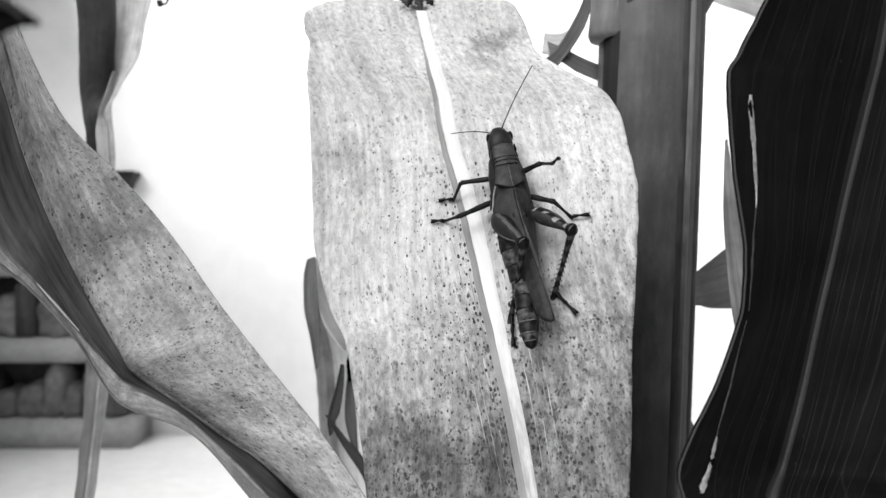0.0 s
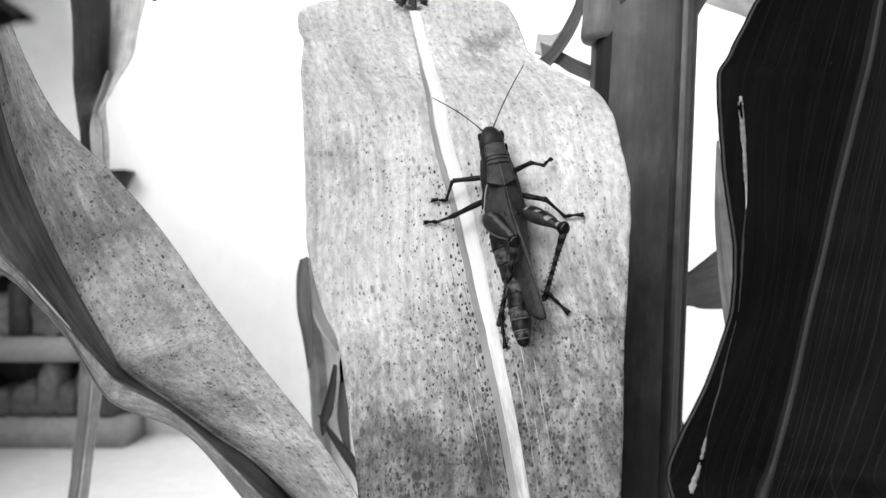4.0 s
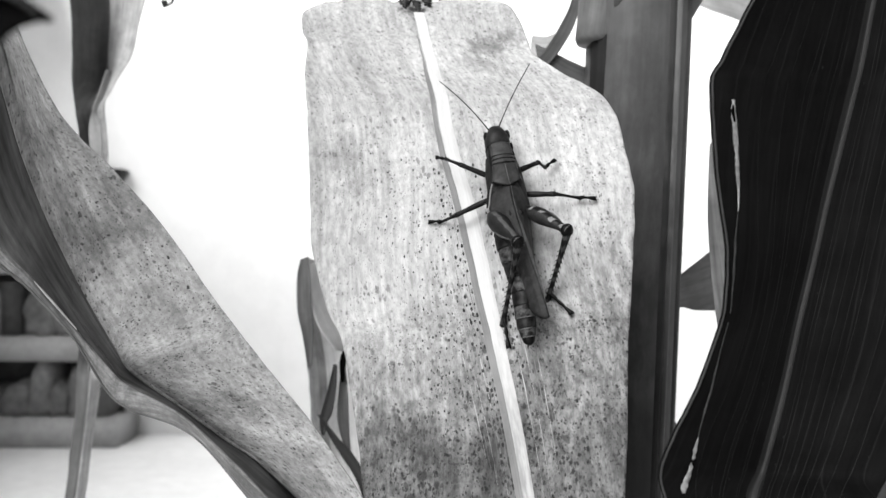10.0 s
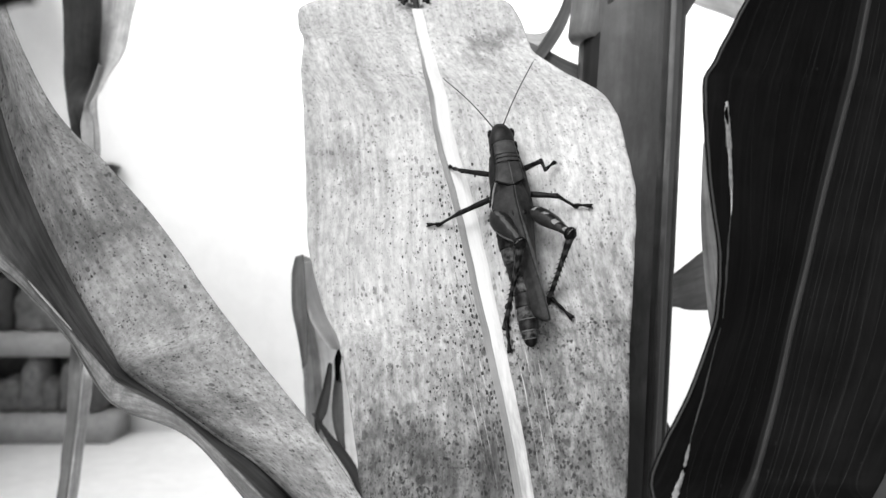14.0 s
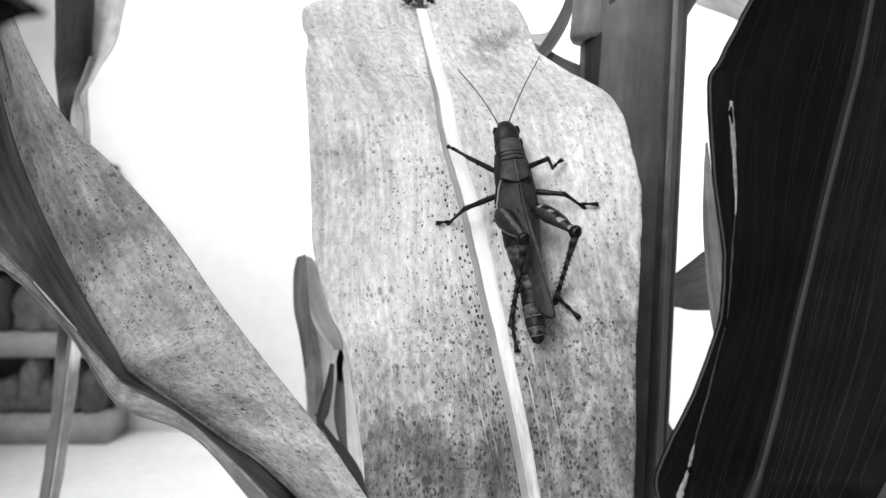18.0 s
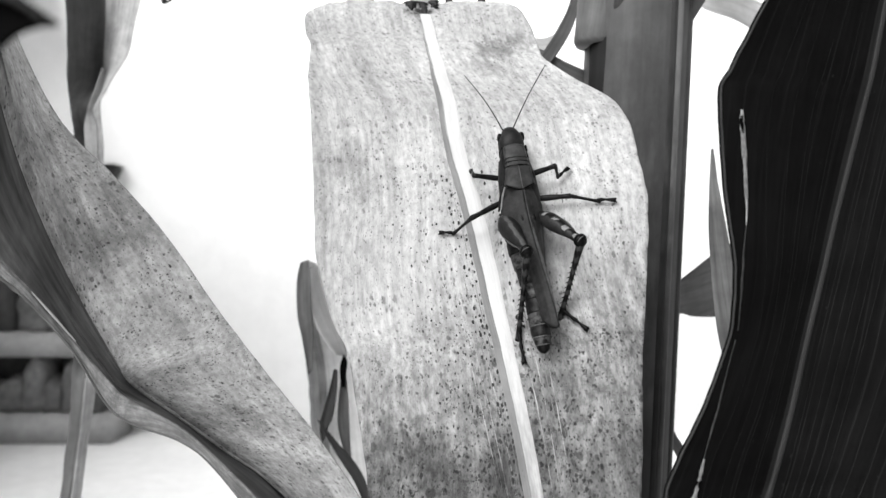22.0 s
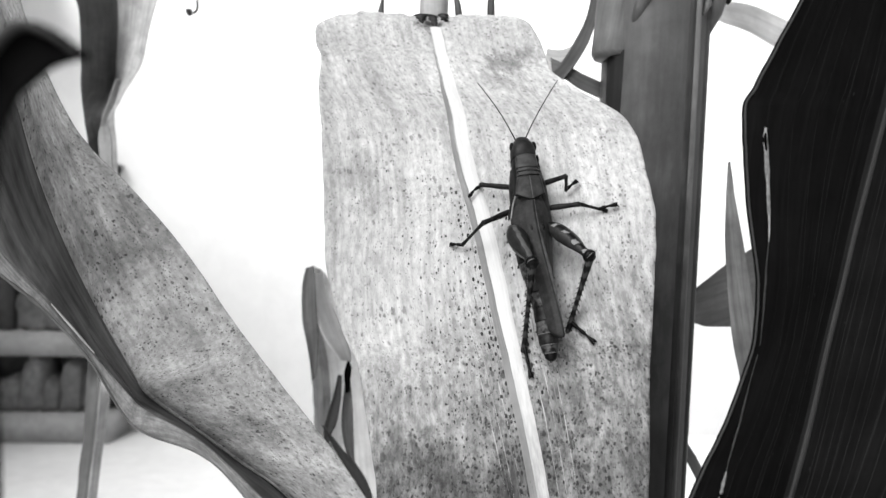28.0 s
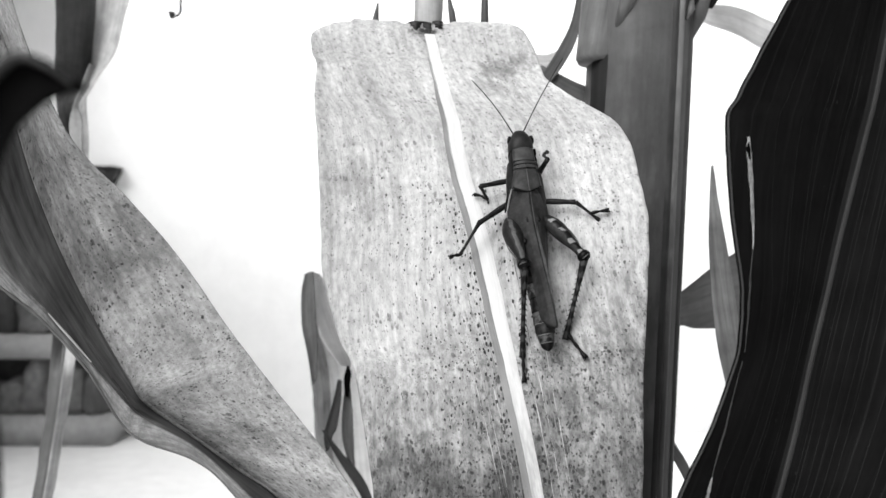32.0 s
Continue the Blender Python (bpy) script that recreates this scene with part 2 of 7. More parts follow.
STEMB = leaf_material("petiole_skin", 0.55, 0.35, 0.0, 0.4, 0.6, 0.0, 160.0, 0.0, 0.2)
SHEATH = leaf_material("sheath_skin", 0.16, 0.35, 0.0, 0.4, 0.5, 0.0, 160.0, 0.0, 0.2)
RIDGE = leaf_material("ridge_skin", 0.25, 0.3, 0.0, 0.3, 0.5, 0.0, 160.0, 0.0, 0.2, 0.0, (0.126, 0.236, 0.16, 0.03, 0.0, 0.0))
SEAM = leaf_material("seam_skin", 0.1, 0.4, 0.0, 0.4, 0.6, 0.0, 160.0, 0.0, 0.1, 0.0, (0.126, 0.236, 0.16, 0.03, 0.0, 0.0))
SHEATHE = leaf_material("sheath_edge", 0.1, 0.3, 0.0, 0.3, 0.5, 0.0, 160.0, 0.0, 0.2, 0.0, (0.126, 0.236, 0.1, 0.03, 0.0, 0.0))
PIT = plain_material("rust_pit", 0.06, 0.8, 0.6, 900.0, 0.1, 0.0001)
SMUDGE = plain_material("withered_joint", 0.07, 0.9, 0.85, 380.0, 0.1, 0.0006)
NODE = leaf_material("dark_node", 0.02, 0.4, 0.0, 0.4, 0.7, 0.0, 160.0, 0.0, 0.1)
TEAR = plain_material("dry_tear", 0.4, 0.8, 0.75, 900.0)
TEARD = plain_material("dim_tear", 0.05, 0.8, 0.7, 700.0)
WALLM = plain_material("white_render", 0.86, 0.9, 0.06, 60.0, 0.2, 0.002)
GROUNDM = plain_material("pale_concrete", 0.8, 0.9, 0.1, 14.0, 0.2, 0.003)
RACKM = plain_material("grey_board", 0.36, 0.7, 0.25, 30.0)
BOXES = [plain_material("box_tone", t, 0.7, 0.5, 25.0) for t in (0.07, 0.12, 0.17, 0.23, 0.3)]
IRON = plain_material("dark_iron", 0.02, 0.5, 0.2, 60.0)
SKIN = plain_material("insect_skin", 0.026, 0.5, 0.75, 700.0, 0.15, 0.0001)
FLANK = plain_material("shield_flank", 0.013, 0.55, 0.75, 500.0, 0.12, 0.0001)
RIMP = plain_material("pale_rim", 0.19, 0.6, 0.7, 900.0, 0.15, 0.0001)
KEEL = plain_material("back_line", 0.1, 0.55, 0.5, 900.0, 0.2, 0.0001)
SHIELD = plain_material("pronotum_skin", 0.06, 0.5, 0.7, 600.0, 0.15, 0.0001)
BLACKM = plain_material("insect_black", 0.003, 0.45, 0.3, 900.0, 0.1, 0.0001)
MARK = plain_material("insect_pale_mark", 0.22, 0.5, 0.4, 900.0, 0.3, 0.0001)
ANTM = plain_material("antenna_skin", 0.02, 0.6, 0.6, 900.0, 0.15, 0.0001)
SOLE = plain_material("insect_pale_line", 0.085, 0.5, 0.4, 900.0, 0.3, 0.0001)


def banded(name, a, b, scale, source="Generated", axis="Y", warp=3.0, cut=0.5):
    """Dark blotched bands across a limb or body."""
    m, n, l, bs = material(name, 0.5, 0.0, 0.12)
    w = n.new("ShaderNodeTexWave")
    w.bands_direction = axis
    w.inputs["Scale"].default_value, w.inputs["Distortion"].default_value, w.inputs["Detail Scale"].default_value = scale, warp, 1.6
    l.new(mapped(n, l, (1, 1, 1), source), w.inputs[0])
    c = ramp(n, l, w.outputs[1], [(cut - 0.1, a), (cut + 0.1, b)])
    g = ramp(n, l, noise_tex(n, l, 900.0, mapped(n, l, (1, 1, 1)), 3.0), [(0.3, 0.6), (0.7, 1.0)])
    l.new(mix(n, l, "MULTIPLY", 1.0, c, g), bs.inputs["Base Color"])
    return m


SHINM = banded("shin_skin", 0.003, 0.035, 2.2, warp=3.0, cut=0.6)


def blotched(name, tone, low, scale, rough=0.5):
    """Pale skin with dark irregular blotches and a fine grain."""
    m, n, l, b = material(name, rough, 0.0, 0.14)
    t = noise_tex(n, l, scale, mapped(n, l, (1, 1, 1)), 3.0)
    f = noise_tex(n, l, scale * 5, mapped(n, l, (1, 1, 1)), 3.0)
    c = mix(n, l, "MULTIPLY", 1.0, ramp(n, l, t, [(0.43, low), (0.57, 1.0)]), ramp(n, l, f, [(0.3, 0.55), (0.7, 1.0)]))
    l.new(mix(n, l, "MULTIPLY", 1.0, c, float(tone)), b.inputs["Base Color"])
    bump(n, l, b, f, 0.3, 0.0001)
    return m


WINGM = blotched("tegmen_skin", 0.025, 0.5, 260.0, 0.55)
BELLY = blotched("belly_skin", 0.062, 0.06, 620.0)
BELLYD = blotched("belly_dark_skin", 0.015, 0.08, 560.0)
LEGM = blotched("insect_leg", 0.016, 0.2, 420.0)


def thigh_material(name, base, dark, pale, centre, half, step, start, gate, wobble, scallop):
    """A jumping thigh: a lengthwise band of black blotches and pale scallops on mottled skin. Centre, half and step in millimetres."""
    m, n, l, b = material(name, 0.5, 0.0, 0.16)
    sep = n.new("ShaderNodeSeparateXYZ")
    l.new(mapped(n, l, (1000, 1000, 1000)), sep.inputs[0])
    wob = noise_tex(n, l, 700.0, mapped(n, l, (1, 1, 1)), 2.0)
    fine = noise_tex(n, l, 1700.0, mapped(n, l, (1, 1, 1)), 3.0)
    x = math_node(n, l, "ADD", math_node(n, l, "SUBTRACT", sep.outputs[0], float(centre)), math_node(n, l, "MULTIPLY", math_node(n, l, "SUBTRACT", wob, 0.5), float(wobble)))
    turn = math_node(n, l, "ADD", math_node(n, l, "MULTIPLY", sep.outputs[1], 6.283 / step), math_node(n, l, "MULTIPLY", x, 1.1))
    wave = math_node(n, l, "ADD", math_node(n, l, "SINE", math_node(n, l, "ADD", turn, float(start)), 0.0), math_node(n, l, "MULTIPLY", math_node(n, l, "SUBTRACT", wob, 0.5), 1.8))
    band = ramp(n, l, math_node(n, l, "SUBTRACT", float(half), math_node(n, l, "ABSOLUTE", math_node(n, l, "ADD", x, math_node(n, l, "MULTIPLY", wave, float(scallop))), 0.0)), [(0.0, 0.0), (0.16, 1.0)])
    mark = mix(n, l, "MIX", ramp(n, l, math_node(n, l, "SUBTRACT", wave, float(gate)), [(0.0, 0.0), (0.25, 1.0)]), float(pale), float(dark))
    skin = mix(n, l, "MULTIPLY", 1.0, ramp(n, l, wob, [(0.35, 0.45), (0.6, 1.0)]), float(base))
    c = mix(n, l, "MIX", band, skin, mark)
    l.new(mix(n, l, "MULTIPLY", 1.0, c, ramp(n, l, fine, [(0.3, 0.6), (0.65, 1.0)])), b.inputs["Base Color"])
    bump(n, l, b, fine, 0.3, 0.0001)
    return m


THIGHR = thigh_material("blotched_thigh", 0.024, 0.002, 0.19, -0.35, 0.62, 3.0, 0.6, -0.5, 1.6, 0.22)
THIGH = thigh_material("thigh_skin", 0.013, 0.04, 0.065, -0.45, 0.5, 2.6, 2.0, 0.9, 0.3, 0.1)

# ---- builders ----
def part(name, bm, mat, parent=None, label="", local=False):
    """Links bm as one mesh; under a thing its points are taken from the thing's base."""
    if parent and not local:
        bmesh.ops.translate(bm, verts=bm.verts, vec=-parent.location)
    me = bpy.data.meshes.new(name)
    bm.to_mesh(me)
    bm.free()
    for p in me.polygons:
        p.use_smooth = True
    me.materials.append(mat)
    ob = new(name, me)
    if parent:
        ob.parent = parent
    return tagged(ob, label)


def spline(rows, u):
    """Catmull-Rom through the rows at u in 0..1."""
    k = u * (len(rows) - 1)
    i = min(int(k), len(rows) - 2)
    t = k - i
    p0, p1, p2, p3 = rows[max(i - 1, 0)], rows[i], rows[i + 1], rows[min(i + 2, len(rows) - 1)]
    return [0.5 * (2 * b + (c - a) * t + (2 * a - 5 * b + 4 * c - d) * t * t + (3 * b - a - 3 * c + d) * t ** 3)
            for a, b, c, d in zip(p0, p1, p2, p3)]


class Blade:
    """A leaf surface from cross stations of two edges (and a keel), in centimetres from eye level."""

    def __init__(self, stations, wave=0.0, sag=0.0, seed=1.0, rough_edge=0.0, cuts=None, soft=0.1, round_=0.0008):
        self.rows = [[Vector((x, y, z)) * 0.01 + Vector((0, 0, EYE)) for x, y, z in s] for s in stations]
        self.wave, self.sag, self.seed, self.rough_edge, self.groove = wave, sag, seed, rough_edge, None
        self.cuts, self.soft, self.round, self.creases, self.ragged = cuts, soft, round_, (), 0.0
        mids = [(r[0] + r[-1]) / 2 for r in self.rows]
        self.length = sum((a - b).length for a, b in zip(mids, mids[1:]))

    def at(self, u, v):
        r = spline(self.rows, u)
        if self.rough_edge:
            w = (r[-1] - r[0])
            r[0] = r[0] + w * self.rough_edge * noise.noise((u * 40, self.seed, 0))
            r[-1] = r[-1] + w * self.rough_edge * noise.noise((u * 40, self.seed, 9))
        if len(r) == 2:
            p = r[0].lerp(r[1], v)
        else:
            k = self.cuts or [i / (len(r) - 1) for i in range(len(r))]
            i = max(j for j in range(len(r) - 1) if k[j] <= v)
            s = (v - k[i]) / (k[i + 1] - k[i])
            p = r[i].lerp(r[i + 1], s)
            for c in range(1, len(r) - 1):
                near = max(0.0, 1 - abs(v - k[c]) / self.soft)
                if near:
                    q = (r[c - 1] - r[c]).normalized() + (r[c + 1] - r[c]).normalized()
                    p = p + q * (near * near * self.round)
        edge = abs(2 * v - 1) ** 2
        p = p + Vector((0, 1, 0)) * (self.wave * (0.08 + edge ** 1.5) * noise.noise((u * self.length * 34, v * 2.2, self.seed)) + self.sag * (1 - edge))
        if self.groove:
            q = (v - self.groove(u)) / 0.03
            p = p + Vector((0, 0.9, -0.36)) * (0.0011 * math.exp(-q * q))
        if self.ragged and u < 0.08:
            near = 1 - u / 0.08
            p = p + Vector((0, 0, -1)) * near * (self.ragged * (0.5 + noise.noise((v * 7, 3.3, 0)) + 0.5 * noise.noise((v * 19, 8.1, 0))) + 0.0022 * max(0.0, 1 - v / 0.12) ** 2)
        for u0, u1, line, depth, wide in self.creases:
            if u0 < u < u1:
                q = (v - spline(line, (u - u0) / (u1 - u0))[0]) / wide
                p = p + Vector((0, 1, 0)) * (depth * math.exp(-q * q) * math.sin(math.pi * (u - u0) / (u1 - u0)) ** 0.7)
        return p

    def normal(self, u, v, h=0.004):
        a = self.at(min(u + h, 1), v) - self.at(max(u - h, 0), v)
        b = self.at(u, min(v + h, 1)) - self.at(u, max(v - h, 0))
        n = a.cross(b)
        n = n.normalized() if n.length > 1e-12 else Vector((0, -1, 0))
        return n if n.y < 0 else -n

    def mesh(self, nu, nv, thick=0.0003, v0=0.0, v1=1.0):
        bm = bmesh.new()
        uv = bm.loops.layers.uv.new("UVMap")
        front, back = [], []
        for i in range(nu + 1):
            u = i / nu
            r = spline(self.rows, u)
            w = sum((p - q).length for p, q in zip(r, r[1:]))
            f, k = [], []
            for j in range(nv + 1):
                v = v0 + (v1 - v0) * j / nv
                p = self.at(u, v)
                n = self.normal(u, v)
                co = (u * self.length, (v - 0.5) * w + self.seed)
                f.append((bm.verts.new(p + n * thick * 0.5), co))
                k.append((bm.verts.new(p - n * thick * 0.5), co))
            front.append(f)
            back.append(k)

        def quad(c):
            face = bm.faces.new([x[0] for x in c])
            for lo, x in zip(face.loops, c):
                lo[uv].uv = x[1]
        for i in range(nu):
            for j in range(nv):
                quad((front[i][j], front[i + 1][j], front[i + 1][j + 1], front[i][j + 1]))
                quad((back[i][j + 1], back[i + 1][j + 1], back[i + 1][j], back[i][j]))
            quad((front[i][0], back[i][0], back[i + 1][0], front[i + 1][0]))
            quad((front[i + 1][nv], back[i + 1][nv], back[i][nv], front[i][nv]))
        for i in (0, nu):
            for j in range(nv):
                quad((front[i][j], front[i][j + 1], back[i][j + 1], back[i][j]))
        bmesh.ops.recalc_face_normals(bm, faces=bm.faces)
        return bm

    def strip(self, u0, u1, vs, width, height, n=60, taper=0.0, side=6):
        """A raised rounded strip lying on the blade along v = vs(u)."""
        bm = bmesh.new()
        uv = bm.loops.layers.uv.new("UVMap")
        rings = []
        for i in range(n + 1):
            s = i / n
            u = u0 + (u1 - u0) * s
            v = vs(u)
            p, nn = self.at(u, v), self.normal(u, v)
            across = (self.at(u, min(v + 0.02, 1)) - self.at(u, max(v - 0.02, 0))).normalized()
            w = width(s) if callable(width) else width * (1 - taper * s)
            ring = []
            for j in range(side + 1):
                a = math.pi * j / side
                ring.append((bm.verts.new(p - across * w * 0.5 * math.cos(a) + nn * (height * math.sin(a) + 0.00017)), (u * self.length, w * math.cos(a))))
            rings.append(ring)
        for i in range(n):
            for j in range(side):
                c = (rings[i][j], rings[i + 1][j], rings[i + 1][j + 1], rings[i][j + 1])
                face = bm.faces.new([x[0] for x in c])
                for lo, x in zip(face.loops, c):
                    lo[uv].uv = x[1]
        bmesh.ops.recalc_face_normals(bm, faces=bm.faces)
        return bm


def tube(points, radii, sides=12, squash=1.0, bm=None, caps=True):
    bm = bm or bmesh.new()
    uv = bm.loops.layers.uv.verify()
    pts = [Vector(p) for p in points]
    rings, run = [], 0.0
    side = None
    for i, p in enumerate(pts):
        d = (pts[min(i + 1, len(pts) - 1)] - pts[max(i - 1, 0)]).normalized()
        ref = side if side else (Vector((0, 0, 1)) if abs(d.z) < 0.9 else Vector((0, 1, 0)))
        a = (ref - d * ref.dot(d)).normalized()
        side = a
        b = d.cross(a)
        if i:
            run += (p - pts[i - 1]).length
        rings.append([(bm.verts.new(p + (a * math.cos(2 * math.pi * j / sides) * squash + b * math.sin(2 * math.pi * j / sides)) * radii[i]), (run, radii[i] * 6.28 * j / sides)) for j in range(sides)])
    for i in range(len(rings) - 1):
        for j in range(sides):
            c = (rings[i][j], rings[i][(j + 1) % sides], rings[i + 1][(j + 1) % sides], rings[i + 1][j])
            face = bm.faces.new([x[0] for x in c])
            for lo, x in zip(face.loops, c):
                lo[uv].uv = x[1]
    if caps:
        bm.faces.new([x[0] for x in reversed(rings[0])])
        bm.faces.new([x[0] for x in rings[-1]])
    return bm


def box_bm(lo, hi, bevel=0.0, bm=None):
    bm = bm or bmesh.new()
    lo, hi = Vector(lo), Vector(hi)
    r = bmesh.ops.create_cube(bm, size=1.0, matrix=Matrix.LocRotScale((lo + hi) / 2, None, hi - lo))
    if bevel:
        bmesh.ops.bevel(bm, geom=list({e for v in r["verts"] for e in v.link_edges}), offset=bevel, segments=2, affect="EDGES")
    return bm


def thing(name, label, category, at=(0, 0, 0), group="", kind=""):
    ob = new(name)
    ob.empty_display_size = 0.01
    ob.location = at
    return tagged(ob, label, category, group, kind)


# ---- setting ----
bm = bmesh.new()
bmesh.ops.create_grid(bm, x_segments=40, y_segments=40, size=60)
for v in bm.verts:
    v.co.z = -0.02 + 0.02 * noise.noise(v.co * 0.7) if v.co.length > 8 else 0
ground = tagged(part("ground", bm, GROUNDM), "pale sunlit concrete paving", "ground", kind="structure")
# Added wall out of view, there to darken the ground and wall at left.
side = tagged(part("wall_shade", box_bm((-3.45, -2.0, -0.1), (-3.2, 4.745, 2.75), 0.01), WALLM), "unseen plain white wall added to shade the left of the yard", "wall", kind="structure")
wall = tagged(part("wall_back", box_bm((-9, 4.75, -0.1), (9, 5.05, 4.2), 0.01), WALLM), "bright white rendered house wall", "wall", kind="structure")

# ---- corn plant ----
LEAVES = "leaves of the corn plant"
MAIN = Blade((
    ((-3.32, 20.30, 6.65), (1.48, 19.01, 6.26)),
    ((-3.59, 20.23, 6.30), (1.81, 18.80, 5.94)),
    ((-3.58, 20.01, 5.76), (2.09, 18.45, 5.20)),
    ((-3.43, 19.83, 5.39), (2.25, 18.20, 4.68)),
    ((-3.42, 19.53, 4.65), (2.84, 17.85, 4.15)),
    ((-3.32, 19.24, 3.98), (3.57, 17.46, 3.61)),
    ((-3.20, 18.88, 3.14), (3.95, 17.12, 2.98)),
    ((-3.10, 18.45, 2.12), (4.08, 16.77, 2.17)),
    ((-3.01, 18.06, 1.21), (4.18, 16.39, 1.28)),
    ((-2.88, 17.56, 0.01), (4.07, 15.98, 0.19)),
    ((-2.44, 16.93, -1.30), (3.92, 15.56, -0.96)),
    ((-2.06, 16.56, -2.00), (3.80, 15.26, -1.79)),
    ((-1.82, 16.08, -3.07), (3.68, 14.91, -2.73)),
    ((-1.60, 15.65, -4.02), (3.56, 14.58, -3.64)),
    ((-1.45, 15.25, -4.93), (3.43, 14.21, -4.65)),
    ((-1.26, 14.72, -6.17), (3.24, 13.77, -5.87)),
    ((-0.66, 13.93, -7.79), (3.07, 13.18, -7.46)),
    ((0.73, 12.98, -9.36), (3.12, 12.60, -8.89)),
    ((2.23, 12.31, -10.14), (3.14, 12.31, -9.60))), 0.003, 0.0, 1.3, 0.004)


def rib_v(u):
    return spline([(v,) for v in (0.570, 0.570, 0.566, 0.558, 0.529, 0.490, 0.473, 0.483, 0.504, 0.540, 0.557, 0.566, 0.595, 0.622, 0.656, 0.690, 0.700, 0.608, 0.329)], u)[0]


MAIN.groove = rib_v
MAIN.ragged = 0.0011
MAIN.creases = ((0.02, 0.5, [(0.06,), (0.05,), (0.07,)], 0.0016, 0.05), (0.08, 0.45, [(0.80,), (0.84,), (0.86,)], 0.0014, 0.09), (0.42, 0.95, [(0.16,), (0.2,), (0.18,)], -0.0012, 0.08))
main_leaf = thing("corn_leaf", "pale speckled dying corn leaf with white midrib", "leaf", (-0.0072, 0.2000, 1.2142), LEAVES)
part("blade", MAIN.mesh(190, 90), PALE, main_leaf)
part("midrib", MAIN.strip(0.06, 0.97, rib_v, lambda s: 0.0046 - 0.0006 * s, 0.0006, 140, 0.05, 18), RIB, main_leaf, "smooth white midrib")

# Brown fibrous strip; its dark tone also paints the rib's shaded flank.
for off, w, name in ((-0.035, 0.0020, "furrow"),):
    part(name, MAIN.strip(0.12, 0.9, lambda u: rib_v(u) + off, lambda s: w * min(1, 0.15 + 2.5 * s) * (0.75 + 0.5 * noise.noise((s * 7, off * 50, 0))), 0.00003, 120, 0.3, 6), FURROW, main_leaf, "brown fibrous furrow beside the midrib, with its shade painted in")
for k in range(6):
    for side_v, mat in ((-1, PALEV if k % 2 else DARKV), (1, DARKV if k % 2 else PALEV)):
        off = side_v * (0.058 + 0.0165 * k + 0.004 * math.sin(k * 2.3))
        part("vein", MAIN.strip(0.38 + 0.03 * k - 0.03 * side_v + 0.03 * math.sin(k * 5.1), 0.80 - 0.012 * k, lambda u: rib_v(u) + off, lambda s: 0.00002 + 0.0003 * math.sin(math.pi * s) * max(0.0, 0.25 + noise.noise((s * 14, off * 90, 0))), 0.00003, 90, 0.2, 4), mat, main_leaf, "fine raised vein")

rng = random.Random(12)
pits = bmesh.new()
for k in range(26):
    off = -0.051 - 0.0135 * k if k < 18 else 0.050 + 0.0165 * (k - 18)
    u = 0.36 + 0.12 * rng.random()
    while u < 0.8:
        u += rng.uniform(0.004, 0.02) * (1.0 if k in (0, 1, 2, 18) else 2.4)
        v = rib_v(u) + off + rng.uniform(-0.0015, 0.0015)
        if not 0.04 < v < 0.96:
            continue
        p, nn = MAIN.at(u, v), MAIN.normal(u, v)
        run = (MAIN.at(u + 0.01, v) - MAIN.at(u - 0.01, v)).normalized()
        across = nn.cross(run)
        r = rng.uniform(0.0001, 0.00021) * (1.5 if k in (0, 1, 2, 3, 18, 19) else 1.0)
        ring = [pits.verts.new(p + nn * 0.0002 + (run * math.cos(a) * r * rng.uniform(1.2, 2.2) + across * math.sin(a) * r)) for a in [math.pi * q / 3 for q in range(6)]]
        top = pits.verts.new(p + nn * 0.00026)
        for q in range(6):
            pits.faces.new((ring[q], ring[(q + 1) % 6], top))
bmesh.ops.recalc_face_normals(pits, faces=pits.faces)
tagged(part("rust_speckle", pits, PIT, main_leaf, "rows of dark rust pits between veins"), kind="stuff")
petiole = [MAIN.at(0.02, rib_v(0.02)) + Vector(d) for d in ((0, 0.0045, -0.012), (0, 0.0045, 0.0), (0.0004, 0.005, 0.010), (0.001, 0.006, 0.03), (0.03, 0.02, 0.11), (0.07, 0.03, 0.2))]
part("petiole", tube(petiole, [0.003, 0.0036, 0.0037, 0.0036, 0.0034, 0.003], 20), STEMB, main_leaf, "pale stem behind the leaf")
for u0, u1, off, w, seed in ((0.0, 0.062, 0.0, 0.0062, 1.0), (0.0, 0.05, -0.06, 0.0045, 4.0), (0.0, 0.045, 0.055, 0.0036, 7.0)):
    part("scar", MAIN.strip(u0, u1, lambda u: rib_v(u) + off + 0.02 * noise.noise((u * 160, seed, 0)), lambda k: 0.0002 + w * (1 - k) ** 0.8 * (0.75 + 0.6 * noise.noise((k * 9, seed, 2))), 0.0006, 30, 0.0, 8), SMUDGE, main_leaf, "dark withered joint")
for u, v, h, lean in ((0.05, 0.30, 0.010, 0.001), (0.04, 0.70, 0.012, -0.002), (0.05, 0.83, 0.02, 0.0)):
    p = MAIN.at(u, v) + Vector((0, 0.0025, -0.002))
    part("tendril", tube([p, p + Vector((lean * 0.5, 0.001, h * 0.6)), p + Vector((lean, 0.001, h))], [0.0011, 0.0008, 0.0002], 8), MIDB, main_leaf, "thin dry leaf fibre")

